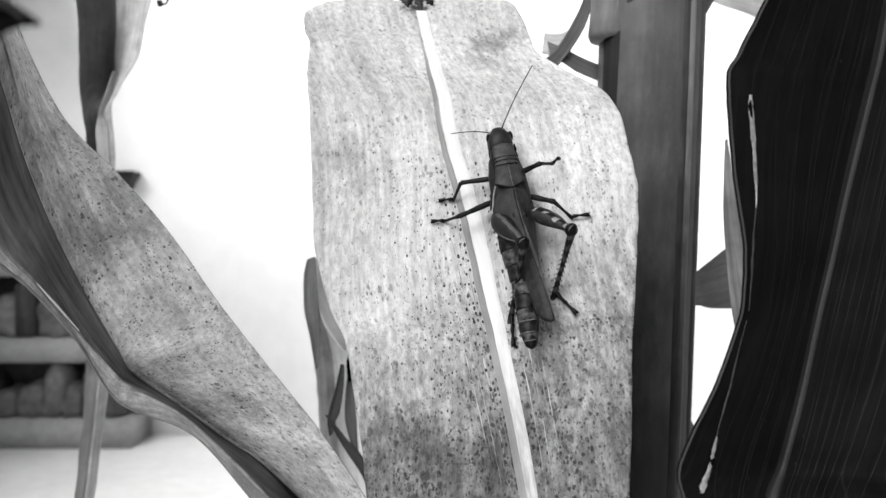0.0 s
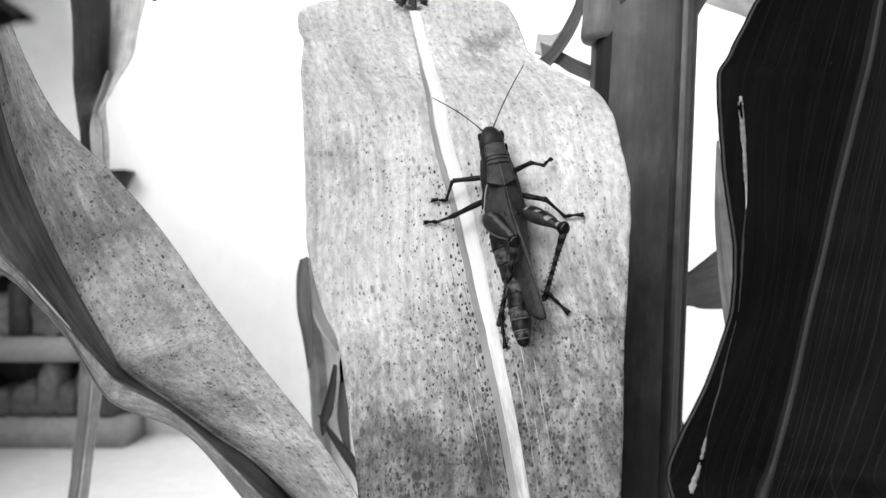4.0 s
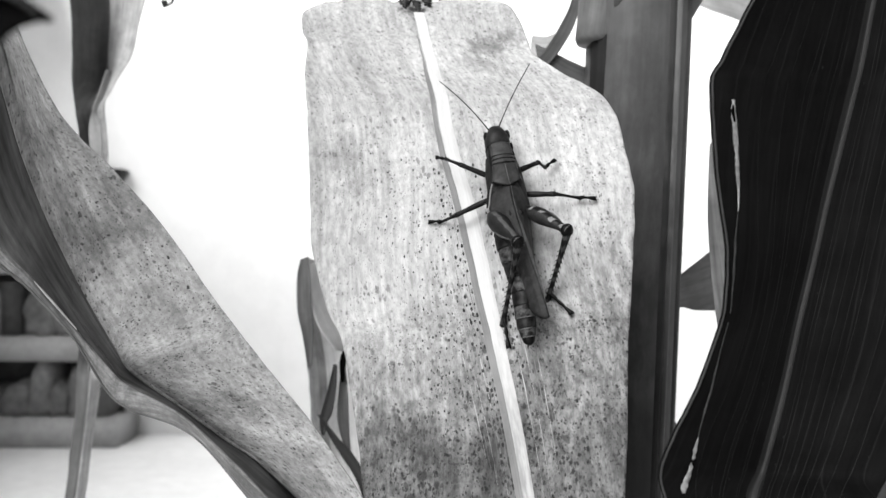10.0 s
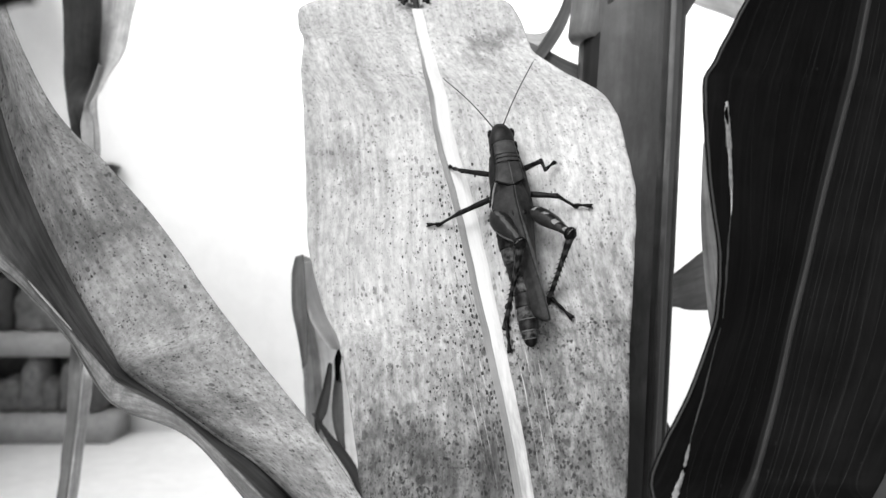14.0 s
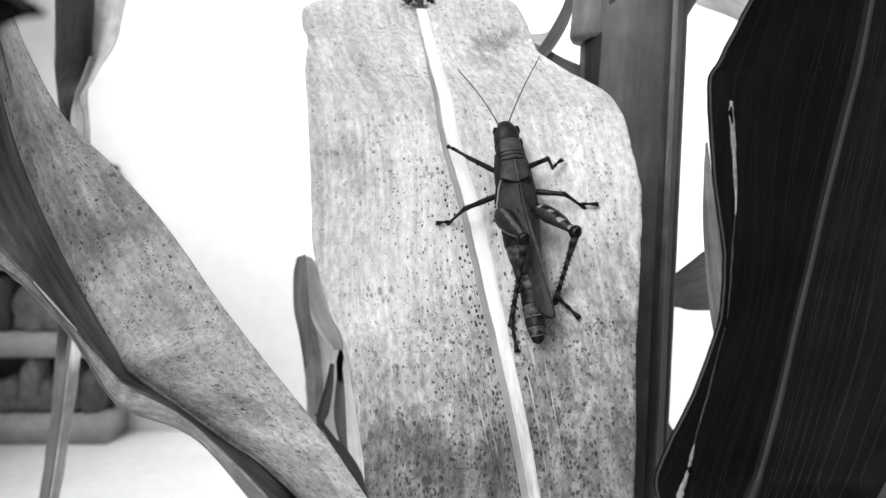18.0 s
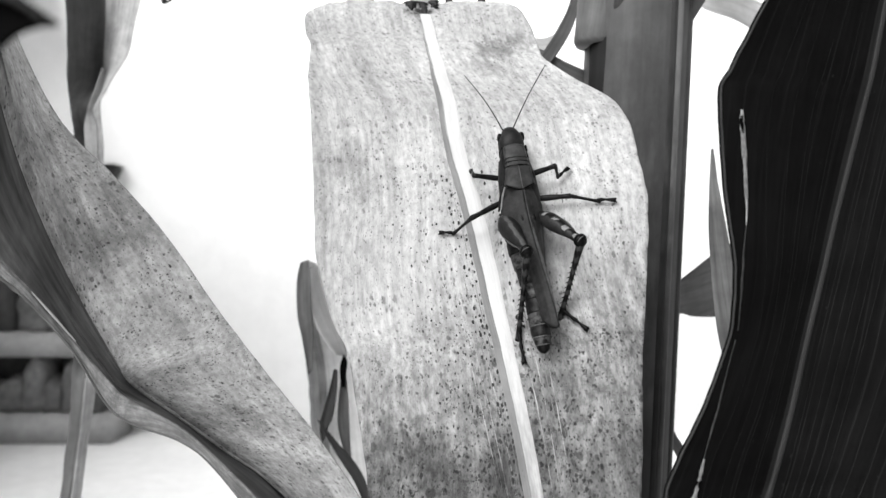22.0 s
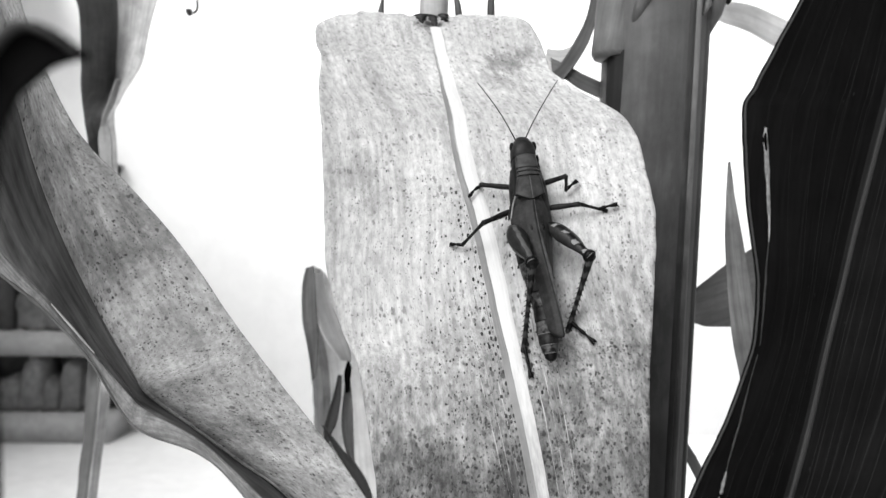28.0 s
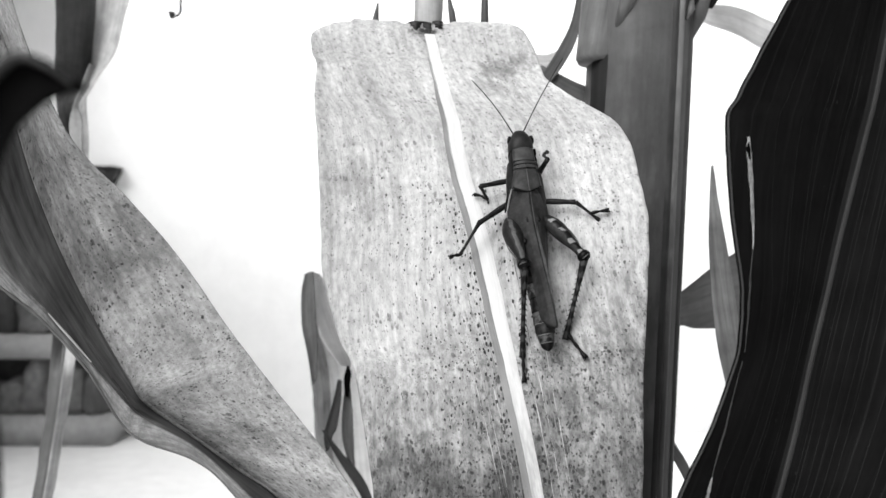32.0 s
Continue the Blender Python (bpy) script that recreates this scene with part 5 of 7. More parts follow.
def sack(x, w, z0, h, deep):
    """A soft slumped sack, wider below, standing on a shelf."""
    bm = bmesh.new()
    bmesh.ops.create_cube(bm, size=1.0)
    bmesh.ops.subdivide_edges(bm, edges=bm.edges[:], cuts=5, use_grid_fill=True)
    shift = rng.uniform(0, 90)
    for v in bm.verts:
        q = v.co.copy()
        ball_way = q.normalized() * 0.62
        q = q.lerp(ball_way, 0.55 if q.z > -0.3 else 0.3)
        q.x *= 1 - 0.35 * max(0.0, q.z)
        d = noise.noise_vector(Vector((q.x * 2.4, q.y * 2.4, q.z * 2.4 + shift)))
        q += d * 0.12
        v.co = Vector((x + w * (q.x + 0.5), 4.58 + deep * q.y, z0 + h * max(0.0, q.z + 0.5)))
    return bm


for z0, z1 in ((0.172, 0.495), (0.642, 0.995)):
    x = X0 + 0.06
    while x < X1 - 0.1:
        w = rng.uniform(0.07, 0.17)
        if rng.random() < 0.62:
            ob = part("sack", sack(x, w, z0, (z1 - z0) * rng.uniform(0.5, 1.0), 0.27), BOXES[rng.choice((1, 2, 2, 3, 4))])
            tagged(ob, "soft slumped grey sack standing on the rack shelf", "sack", "sacks on the rack")
        else:
            ob = part("packed_box", box_bm((x, 4.44, z0), (x + w * 0.7, 4.66, z0 + (z1 - z0) * rng.uniform(0.5, 0.95)), 0.008), BOXES[rng.choice((0, 1, 2, 3))])
            tagged(ob, "small packed box standing on the rack shelf", "box", "boxes on the rack")
        x += w * rng.uniform(0.85, 1.0)
lamp = thing("wall_bracket", "small dark iron bracket on the white wall", "bracket", (-1.96, 4.75, 1.60))
wedge = box_bm((-2.075, 4.62, 1.49), (-1.92, 4.749, 1.613))
for v in wedge.verts:
    if v.co.z < 1.55 and v.co.x > -1.98:
        v.co.x -= 0.06
    if v.co.z < 1.55:
        v.co.y += 0.04 if v.co.y < 4.7 else 0.0
bmesh.ops.bevel(wedge, geom=wedge.edges[:], offset=0.006, segments=2, affect="EDGES")
part("body", wedge, IRON, lamp)
part("rim", box_bm((-2.085, 4.61, 1.614), (-1.915, 4.7495, 1.63), 0.003), IRON, lamp)

# Added slab above the view; it blocks light to grey the wall's upper left.
roof = thing("shade_roof", "unseen plain white slab added to shade the wall's upper left", "roof", (-4.2, 4.4, 2.75), kind="structure")
part("slab", box_bm((-6.0, 3.75, 2.75), (-2.4, 4.745, 2.9), 0.01), WALLM, roof)
tendril = thing("dry_tendril", "thin dark dry tendril hooked at its end, hanging", "tendril", (-0.1239, 0.3531, 1.4455))
wire = [(-0.124, 0.353, 1.446), (-0.124, 0.353, 1.391), (-0.124, 0.353, 1.330), (-0.125, 0.353, 1.283), (-0.126, 0.353, 1.268), (-0.126, 0.353, 1.264), (-0.127, 0.353, 1.262), (-0.129, 0.353, 1.261), (-0.130, 0.353, 1.261), (-0.130, 0.353, 1.263)]
part("stem", tube([spline(wire, k / 40) for k in range(41)], [0.0006 + 0.0011 * max(0, k / 40 - 0.8) / 0.2 for k in range(41)], 8), DIMB, tendril)

def motions():
    """Sway of the leaves, the creeping of the insect and the reach of its legs."""
    walk(insect, [(0, pose(0.01571, 0.16506, 1.16403, 67.92, -16.17, -6.87)), (0.5, pose(0.01575, 0.16511, 1.16418, 67.93, -16.10, -6.90)), (1, pose(0.01589, 0.16506, 1.16412, 67.97, -15.79, -7.03)), (1.5, pose(0.01580, 0.16510, 1.16418, 67.93, -16.10, -6.90)), (2, pose(0.01572, 0.16514, 1.16424, 67.91, -16.26, -6.83)), (2.5, pose(0.01570, 0.16513, 1.16419, 67.90, -16.37, -6.78)), (3, pose(0.01556, 0.16516, 1.16418, 67.89, -16.46, -6.75)), (3.5, pose(0.01544, 0.16526, 1.16437, 67.88, -16.51, -6.72)), (5.5, pose(0.01549, 0.16527, 1.16443, 67.90, -16.37, -6.79)), (6, pose(0.01549, 0.16530, 1.16449, 67.94, -16.02, -6.93)), (6.5, pose(0.01540, 0.16536, 1.16460, 67.93, -16.12, -6.89)), (7, pose(0.01549, 0.16539, 1.16474, 67.92, -16.21, -6.85)), (7.5, pose(0.01554, 0.16537, 1.16470, 67.93, -16.11, -6.90)), (8, pose(0.01555, 0.16540, 1.16478, 67.94, -16.03, -6.93)), (8.5, pose(0.01552, 0.16539, 1.16475, 67.96, -15.85, -7.00)), (9, pose(0.01566, 0.16535, 1.16473, 67.94, -16.01, -6.94)), (9.5, pose(0.01561, 0.16537, 1.16474, 67.97, -15.73, -7.06)), (10, pose(0.01553, 0.16542, 1.16483, 67.97, -15.80, -7.03)), (10.5, pose(0.01571, 0.16534, 1.16472, 67.98, -15.65, -7.09)), (11, pose(0.01578, 0.16529, 1.16465, 68.01, -15.42, -7.19)), (11.5, pose(0.01608, 0.16534, 1.16495, 68.04, -15.12, -7.31)), (12, pose(0.01625, 0.16533, 1.16502, 68.09, -14.66, -7.50)), (12.5, pose(0.01635, 0.16536, 1.16515, 68.13, -14.27, -7.66)), (13, pose(0.01643, 0.16532, 1.16512, 68.10, -14.59, -7.53)), (13.5, pose(0.01635, 0.16531, 1.16502, 68.10, -14.55, -7.55)), (14, pose(0.01628, 0.16529, 1.16494, 68.10, -14.61, -7.52)), (14.5, pose(0.01637, 0.16530, 1.16502, 68.09, -14.66, -7.50)), (16.5, pose(0.01620, 0.16558, 1.16563, 68.11, -14.44, -7.59)), (17, pose(0.01621, 0.16557, 1.16561, 68.11, -14.45, -7.59)), (17.5, pose(0.01614, 0.16560, 1.16565, 68.13, -14.26, -7.67)), (18, pose(0.01622, 0.16555, 1.16556, 68.13, -14.31, -7.65)), (18.5, pose(0.01628, 0.16552, 1.16551, 68.13, -14.27, -7.67)), (19, pose(0.01626, 0.16552, 1.16550, 68.14, -14.15, -7.72)), (19.5, pose(0.01623, 0.16561, 1.16573, 68.16, -13.99, -7.78)), (20, pose(0.01626, 0.16560, 1.16571, 68.16, -13.98, -7.79)), (20.5, pose(0.01622, 0.16560, 1.16569, 68.15, -14.06, -7.75)), (21, pose(0.01633, 0.16557, 1.16568, 68.18, -13.80, -7.86)), (21.5, pose(0.01620, 0.16560, 1.16567, 68.16, -13.97, -7.79)), (22, pose(0.01608, 0.16569, 1.16584, 68.15, -14.09, -7.74)), (22.5, pose(0.01612, 0.16572, 1.16594, 68.19, -13.70, -7.90)), (23, pose(0.01604, 0.16586, 1.16624, 68.21, -13.44, -8.01)), (23.5, pose(0.01618, 0.16583, 1.16626, 68.24, -13.21, -8.10)), (24, pose(0.01620, 0.16590, 1.16643, 68.23, -13.30, -8.06)), (24.5, pose(0.01603, 0.16597, 1.16650, 68.24, -13.11, -8.14)), (25, pose(0.01608, 0.16600, 1.16660, 68.24, -13.20, -8.10)), (25.5, pose(0.01612, 0.16593, 1.16647, 68.26, -12.99, -8.19)), (27.5, pose(0.01650, 0.16596, 1.16677, 68.33, -12.13, -8.54)), (28, pose(0.01639, 0.16596, 1.16670, 68.30, -12.54, -8.38)), (28.5, pose(0.01654, 0.16595, 1.16677, 68.31, -12.39, -8.44)), (29, pose(0.01647, 0.16611, 1.16713, 68.31, -12.39, -8.44)), (29.5, pose(0.01686, 0.16636, 1.16797, 68.36, -11.83, -8.67)), (30, pose(0.01709, 0.16668, 1.16893, 68.39, -11.40, -8.84)), (30.5, pose(0.01718, 0.16688, 1.16947, 68.40, -11.26, -8.89)), (31, pose(0.01719, 0.16696, 1.16970, 68.39, -11.42, -8.83)), (31.5, pose(0.01719, 0.16701, 1.16980, 68.41, -11.20, -8.92)), (32, pose(0.01706, 0.16697, 1.16963, 68.40, -11.36, -8.85))])
    walk(abdomen, [(t, pose(*HIP, 0, 0, a)) for t, a in ((0, 0.0), (6, 0.6), (13, 2.0), (20, 3.4), (25, 4.4), (28, 5.0), (31, 6.2), (32, 6.4))])
    walk(legs["LF"][0], [(0, pose(-0.00415, 0.00388, -0.00200, 8.5, 0.0, 84.2)), (3, pose(-0.00415, 0.00388, -0.00200, 9.5, 0.3, 82.2)), (6, pose(-0.00415, 0.00388, -0.00200, 8.6, 0.0, 84.0)), (7, pose(-0.00415, 0.00388, -0.00200, 9.8, 0.5, 81.3)), (9, pose(-0.00415, 0.00388, -0.00200, 16.6, 3.8, 67.2)), (11, pose(-0.00415, 0.00388, -0.00200, 28.5, 7.5, 58.3)), (13, pose(-0.00415, 0.00388, -0.00200, 24.4, 1.1, 71.0)), (17, pose(-0.00415, 0.00388, -0.00200, 11.0, -0.8, 77.0)), (18, pose(-0.00415, 0.00388, -0.00200, 26.6, 5.4, 58.9)), (20, pose(-0.00415, 0.00388, -0.00200, 48.3, -4.7, 72.0)), (23, pose(-0.00415, 0.00388, -0.00200, 35.5, -12.3, 80.6)), (25, pose(-0.00415, 0.00388, -0.00200, 36.6, -13.2, 81.8)), (28, pose(-0.00415, 0.00388, -0.00200, 11.5, -9.7, 73.8)), (30, pose(-0.00415, 0.00388, -0.00200, 11.9, -12.0, 85.3)), (31, pose(-0.00415, 0.00388, -0.00200, 5.6, -12.3, 87.2)), (32, pose(-0.00415, 0.00388, -0.00200, 21.3, -14.1, 94.8))])
    walk(legs["LF"][1], [(0, pose(-0.01104, 0.00459, -0.00097, -45.2, -0.0, 121.4)), (3, pose(-0.01099, 0.00483, -0.00084, -44.9, 3.5, 124.9)), (6, pose(-0.01103, 0.00460, -0.00095, -41.0, 5.6, 127.2)), (7, pose(-0.01097, 0.00494, -0.00081, -42.8, -2.3, 118.4)), (9, pose(-0.01028, 0.00661, -0.00000, -28.9, -35.9, 72.5)), (11, pose(-0.00915, 0.00748, 0.00132, -33.5, -43.2, 57.1)), (13, pose(-0.01016, 0.00601, 0.00089, -64.4, -34.5, 66.7)), (17, pose(-0.01085, 0.00542, -0.00067, -39.3, -19.1, 80.2)), (18, pose(-0.00935, 0.00737, 0.00112, -23.4, -36.2, 49.5)), (20, pose(-0.00871, 0.00492, 0.00321, -58.9, -34.2, 52.2)), (23, pose(-0.00991, 0.00396, 0.00197, -66.8, -25.5, 57.3)), (25, pose(-0.00985, 0.00374, 0.00206, -66.3, -23.7, 58.2)), (28, pose(-0.01080, 0.00557, -0.00063, -72.3, -16.3, 61.1)), (30, pose(-0.01100, 0.00414, -0.00058, -110.5, 7.0, 60.6)), (31, pose(-0.01111, 0.00408, -0.00134, -121.2, 20.4, 53.9)), (32, pose(-0.01060, 0.00273, 0.00046, -102.9, 6.6, 59.6))])
    walk(legs["LF"][2], [(0, pose(-0.01378, 0.00291, -0.00420, -0.0, 0.0, 77.6)), (3, pose(-0.01377, 0.00263, -0.00437, 3.6, 0.2, 71.5)), (6, pose(-0.01384, 0.00207, -0.00422, 0.4, 0.2, 71.4)), (7, pose(-0.01426, 0.00332, -0.00421, 0.1, 0.1, 85.1)), (9, pose(-0.01403, 0.00927, -0.00196, -32.8, -8.7, 55.4)), (11, pose(-0.01163, 0.01133, -0.00069, -40.7, -14.8, 47.2)), (13, pose(-0.01113, 0.00921, -0.00282, -41.1, -19.5, 41.5)), (17, pose(-0.01448, 0.00710, -0.00366, -6.8, -5.6, 72.7)), (18, pose(-0.01208, 0.01125, -0.00049, -36.6, -16.6, 45.1)), (20, pose(-0.00927, 0.00841, -0.00033, -54.9, -26.8, 34.4)), (23, pose(-0.01050, 0.00669, -0.00218, -58.3, -18.3, 40.5)), (25, pose(-0.01059, 0.00636, -0.00213, -60.4, -16.0, 41.9)), (26.5, pose(-0.01096, 0.00671, -0.00316, -46.1, 24.3, 70.8)), (28, pose(-0.01134, 0.00706, -0.00420, 0.0, 45.4, 126.4)), (30, pose(-0.01003, 0.00309, -0.00420, 0.0, 45.4, 55.0)), (31, pose(-0.01025, 0.00213, -0.00420, -0.0, 45.4, 53.5)), (32, pose(-0.00992, 0.00168, -0.00438, 4.7, 45.2, 61.7))])
    walk(legs["LM"][0], [(0, pose(-0.00542, -0.00157, -0.00200, 15.7, -0.0, 105.6)), (3, pose(-0.00542, -0.00157, -0.00200, 18.1, -1.2, 109.4)), (6, pose(-0.00542, -0.00157, -0.00200, 11.9, -0.3, 106.2)), (7, pose(-0.00542, -0.00157, -0.00200, 15.7, -0.9, 108.4)), (9, pose(-0.00542, -0.00157, -0.00200, 1.1, 0.0, 102.5)), (11, pose(-0.00542, -0.00157, -0.00200, 13.3, -0.3, 105.2)), (13, pose(-0.00542, -0.00157, -0.00200, 16.0, -0.9, 107.5)), (17, pose(-0.00542, -0.00157, -0.00200, 16.1, -1.6, 110.0)), (18, pose(-0.00542, -0.00157, -0.00200, 20.9, -1.2, 108.7)), (20, pose(-0.00542, -0.00157, -0.00200, 22.6, -2.2, 111.1)), (23, pose(-0.00542, -0.00157, -0.00200, 28.0, -5.6, 118.3)), (25, pose(-0.00542, -0.00157, -0.00200, 31.6, -6.7, 120.3)), (28, pose(-0.00542, -0.00157, -0.00200, 32.3, -4.2, 116.3)), (30, pose(-0.00542, -0.00157, -0.00200, 22.7, -6.3, 120.3)), (31, pose(-0.00542, -0.00157, -0.00200, 23.1, -6.9, 121.7)), (32, pose(-0.00542, -0.00157, -0.00200, 15.6, -6.4, 120.2))])
    walk(legs["LM"][1], [(0, pose(-0.01303, -0.00368, 0.00022, -45.9, 0.0, 60.5)), (3, pose(-0.01275, -0.00421, 0.00055, -46.7, -0.0, 60.5)), (6, pose(-0.01312, -0.00382, -0.00031, -43.8, 3.6, 64.1)), (7, pose(-0.01290, -0.00409, 0.00022, -46.7, 2.6, 63.1)), (9, pose(-0.01343, -0.00334, -0.00184, -35.2, 8.3, 69.7)), (11, pose(-0.01312, -0.00367, -0.00011, -46.5, 5.7, 66.7)), (13, pose(-0.01293, -0.00398, 0.00026, -43.5, 9.3, 70.3)), (17, pose(-0.01280, -0.00432, 0.00027, -48.2, 10.9, 71.9)), (18, pose(-0.01266, -0.00409, 0.00092, -53.0, 10.9, 71.9)), (20, pose(-0.01244, -0.00440, 0.00115, -52.5, 12.1, 72.9)), (23, pose(-0.01162, -0.00532, 0.00183, -49.7, 12.5, 73.2)), (25, pose(-0.01120, -0.00553, 0.00226, -46.4, 16.5, 76.8)), (28, pose(-0.01149, -0.00493, 0.00237, -46.6, 23.1, 83.5)), (30, pose(-0.01178, -0.00568, 0.00114, -25.2, 42.3, 114.2)), (31, pose(-0.01163, -0.00586, 0.00119, -16.2, 44.8, 123.1)), (32, pose(-0.01212, -0.00576, 0.00019, -17.0, 45.2, 125.0))])
    walk(legs["LM"][2], [(0, pose(-0.01676, -0.00158, -0.00420, 0.0, 0.0, 74.9)), (3, pose(-0.01665, -0.00201, -0.00420, 0.0, -0.0, 75.0)), (6, pose(-0.01689, -0.00227, -0.00420, 0.0, -0.0, 75.6)), (7, pose(-0.01672, -0.00238, -0.00420, -0.0, -0.0, 75.0)), (9, pose(-0.01672, -0.00249, -0.00420, -0.0, -0.0, 75.2)), (11, pose(-0.01686, -0.00250, -0.00420, -0.0, -0.0, 75.9)), (13, pose(-0.01766, -0.00306, -0.00420, -0.0, 0.0, 77.9)), (17, pose(-0.01693, -0.00388, -0.00420, 0.0, 0.0, 77.1)), (18, pose(-0.01670, -0.00381, -0.00420, 0.0, -0.0, 79.6)), (20, pose(-0.01680, -0.00426, -0.00420, 0.0, 0.0, 75.1)), (23, pose(-0.01696, -0.00509, -0.00412, -1.5, -0.0, 72.5)), (25, pose(-0.01694, -0.00587, -0.00329, -18.7, -1.7, 63.1)), (28, pose(-0.01721, -0.00657, -0.00298, -22.3, -0.7, 65.7)), (30, pose(-0.01744, -0.01074, -0.00137, -39.4, 0.1, 67.0)), (31, pose(-0.01721, -0.01138, -0.00039, -45.9, 1.4, 68.5)), (32, pose(-0.01743, -0.01151, -0.00146, -37.4, 3.5, 70.9))])
    walk(legs["RF"][0], [(0, pose(0.00150, 0.00315, -0.00200, 42.5, -0.0, -109.1)), (3, pose(0.00150, 0.00315, -0.00200, 42.8, 0.4, -109.5)), (6, pose(0.00150, 0.00315, -0.00200, 37.1, -1.0, -107.8)), (7, pose(0.00150, 0.00315, -0.00200, 38.9, 0.5, -109.8)), (9, pose(0.00150, 0.00315, -0.00200, 37.0, -0.2, -108.9)), (11, pose(0.00150, 0.00315, -0.00200, 39.1, -2.3, -106.2)), (13, pose(0.00150, 0.00315, -0.00200, 41.9, -1.7, -106.9)), (17, pose(0.00150, 0.00315, -0.00200, 37.7, -1.2, -107.5)), (18, pose(0.00150, 0.00315, -0.00200, 37.6, -2.2, -106.2)), (20, pose(0.00150, 0.00315, -0.00200, 32.6, -4.2, -103.3)), (23, pose(0.00150, 0.00315, -0.00200, 30.6, -3.6, -104.3)), (25, pose(0.00150, 0.00315, -0.00200, 30.6, -4.3, -103.2)), (28, pose(0.00150, 0.00315, -0.00200, 30.4, -4.5, -102.9)), (30, pose(0.00150, 0.00315, -0.00200, 32.5, -2.1, -106.8)), (31, pose(0.00150, 0.00315, -0.00200, 20.9, -24.3, -63.9)), (32, pose(0.00150, 0.00315, -0.00200, 61.8, -5.1, -86.0))])
    walk(legs["RF"][1], [(0, pose(0.00638, 0.00146, 0.00272, -52.9, -0.0, -66.3)), (3, pose(0.00633, 0.00140, 0.00276, -54.7, -2.9, -68.5)), (6, pose(0.00684, 0.00151, 0.00222, -67.7, -1.7, -67.8)), (7, pose(0.00661, 0.00128, 0.00240, -68.7, -0.6, -67.3)), (9, pose(0.00679, 0.00136, 0.00221, -72.2, 1.1, -66.8)), (11, pose(0.00677, 0.00181, 0.00241, -71.5, 2.5, -66.3)), (13, pose(0.00652, 0.00177, 0.00267, -80.9, 1.5, -66.5)), (17, pose(0.00681, 0.00158, 0.00228, -84.4, -2.1, -67.0)), (18, pose(0.00687, 0.00177, 0.00227, -82.8, -2.0, -67.0)), (20, pose(0.00730, 0.00206, 0.00176, -88.7, -3.2, -67.1)), (23, pose(0.00739, 0.00188, 0.00155, -89.3, -4.4, -67.1)), (25, pose(0.00742, 0.00203, 0.00155, -88.4, -6.1, -67.1)), (28, pose(0.00744, 0.00207, 0.00153, -98.6, -7.4, -67.0)), (30, pose(0.00719, 0.00158, 0.00176, -109.6, -15.6, -65.0)), (30.5, pose(0.00705, 0.00427, 0.00102, -64.3, 5.4, -63.9)), (31, pose(0.00691, 0.00695, 0.00027, -15.4, 19.0, -47.4)), (32, pose(0.00476, 0.00392, 0.00415, -61.6, 30.1, -32.1))])
    walk(legs["RF"][2], [(0, pose(0.00914, 0.00267, -0.00126, -39.3, -0.0, -41.5)), (3, pose(0.00909, 0.00227, -0.00132, -39.5, -1.4, -43.2)), (6, pose(0.00864, 0.00211, -0.00241, -23.0, -3.5, -46.7)), (7, pose(0.00831, 0.00193, -0.00226, -26.1, -6.0, -52.2)), (9, pose(0.00816, 0.00205, -0.00255, -21.2, -6.0, -52.1)), (11, pose(0.00814, 0.00264, -0.00233, -24.3, -6.0, -52.1)), (13, pose(0.00719, 0.00220, -0.00227, -24.4, -4.8, -49.5)), (17, pose(0.00732, 0.00160, -0.00269, -18.8, -4.8, -49.5)), (18, pose(0.00751, 0.00185, -0.00269, -19.6, -4.7, -49.2)), (20, pose(0.00750, 0.00185, -0.00323, -13.2, -5.2, -50.8)), (23, pose(0.00760, 0.00154, -0.00343, -10.9, -5.9, -54.1)), (25, pose(0.00775, 0.00160, -0.00342, -11.7, -6.0, -55.0)), (28, pose(0.00701, 0.00120, -0.00337, -10.6, -5.6, -52.9)), (30, pose(0.00620, -0.00028, -0.00278, -22.5, -8.6, -63.1)), (31, pose(0.01017, 0.01054, -0.00098, -29.7, 2.8, -40.0)), (32, pose(0.00415, 0.00711, 0.00034, -49.8, 7.7, -34.1))])
    walk(legs["RM"][0], [(0, pose(0.00210, -0.00267, -0.00200, 22.9, -0.0, -131.8)), (3, pose(0.00210, -0.00267, -0.00200, 20.5, -0.5, -130.5)), (6, pose(0.00210, -0.00267, -0.00200, 24.8, -3.5, -123.3)), (7, pose(0.00210, -0.00267, -0.00200, 17.1, -6.9, -114.5)), (9, pose(0.00210, -0.00267, -0.00200, 17.6, -6.6, -115.5)), (11, pose(0.00210, -0.00267, -0.00200, 9.8, -6.7, -115.0)), (13, pose(0.00210, -0.00267, -0.00200, 19.1, -5.3, -120.3)), (17, pose(0.00210, -0.00267, -0.00200, 2.8, -6.3, -115.4)), (18, pose(0.00210, -0.00267, -0.00200, 4.5, -6.4, -113.9)), (20, pose(0.00210, -0.00267, -0.00200, -4.6, -6.4, -106.2)), (23, pose(0.00210, -0.00267, -0.00200, 0.0, -6.0, -97.1)), (25, pose(0.00210, -0.00267, -0.00200, 1.7, -6.1, -93.8)), (28, pose(0.00210, -0.00267, -0.00200, 0.9, -6.0, -95.8)), (30, pose(0.00210, -0.00267, -0.00200, -1.6, -6.0, -99.5)), (31, pose(0.00210, -0.00267, -0.00200, -2.5, -6.1, -101.9)), (32, pose(0.00210, -0.00267, -0.00200, -3.3, -6.2, -102.3))])
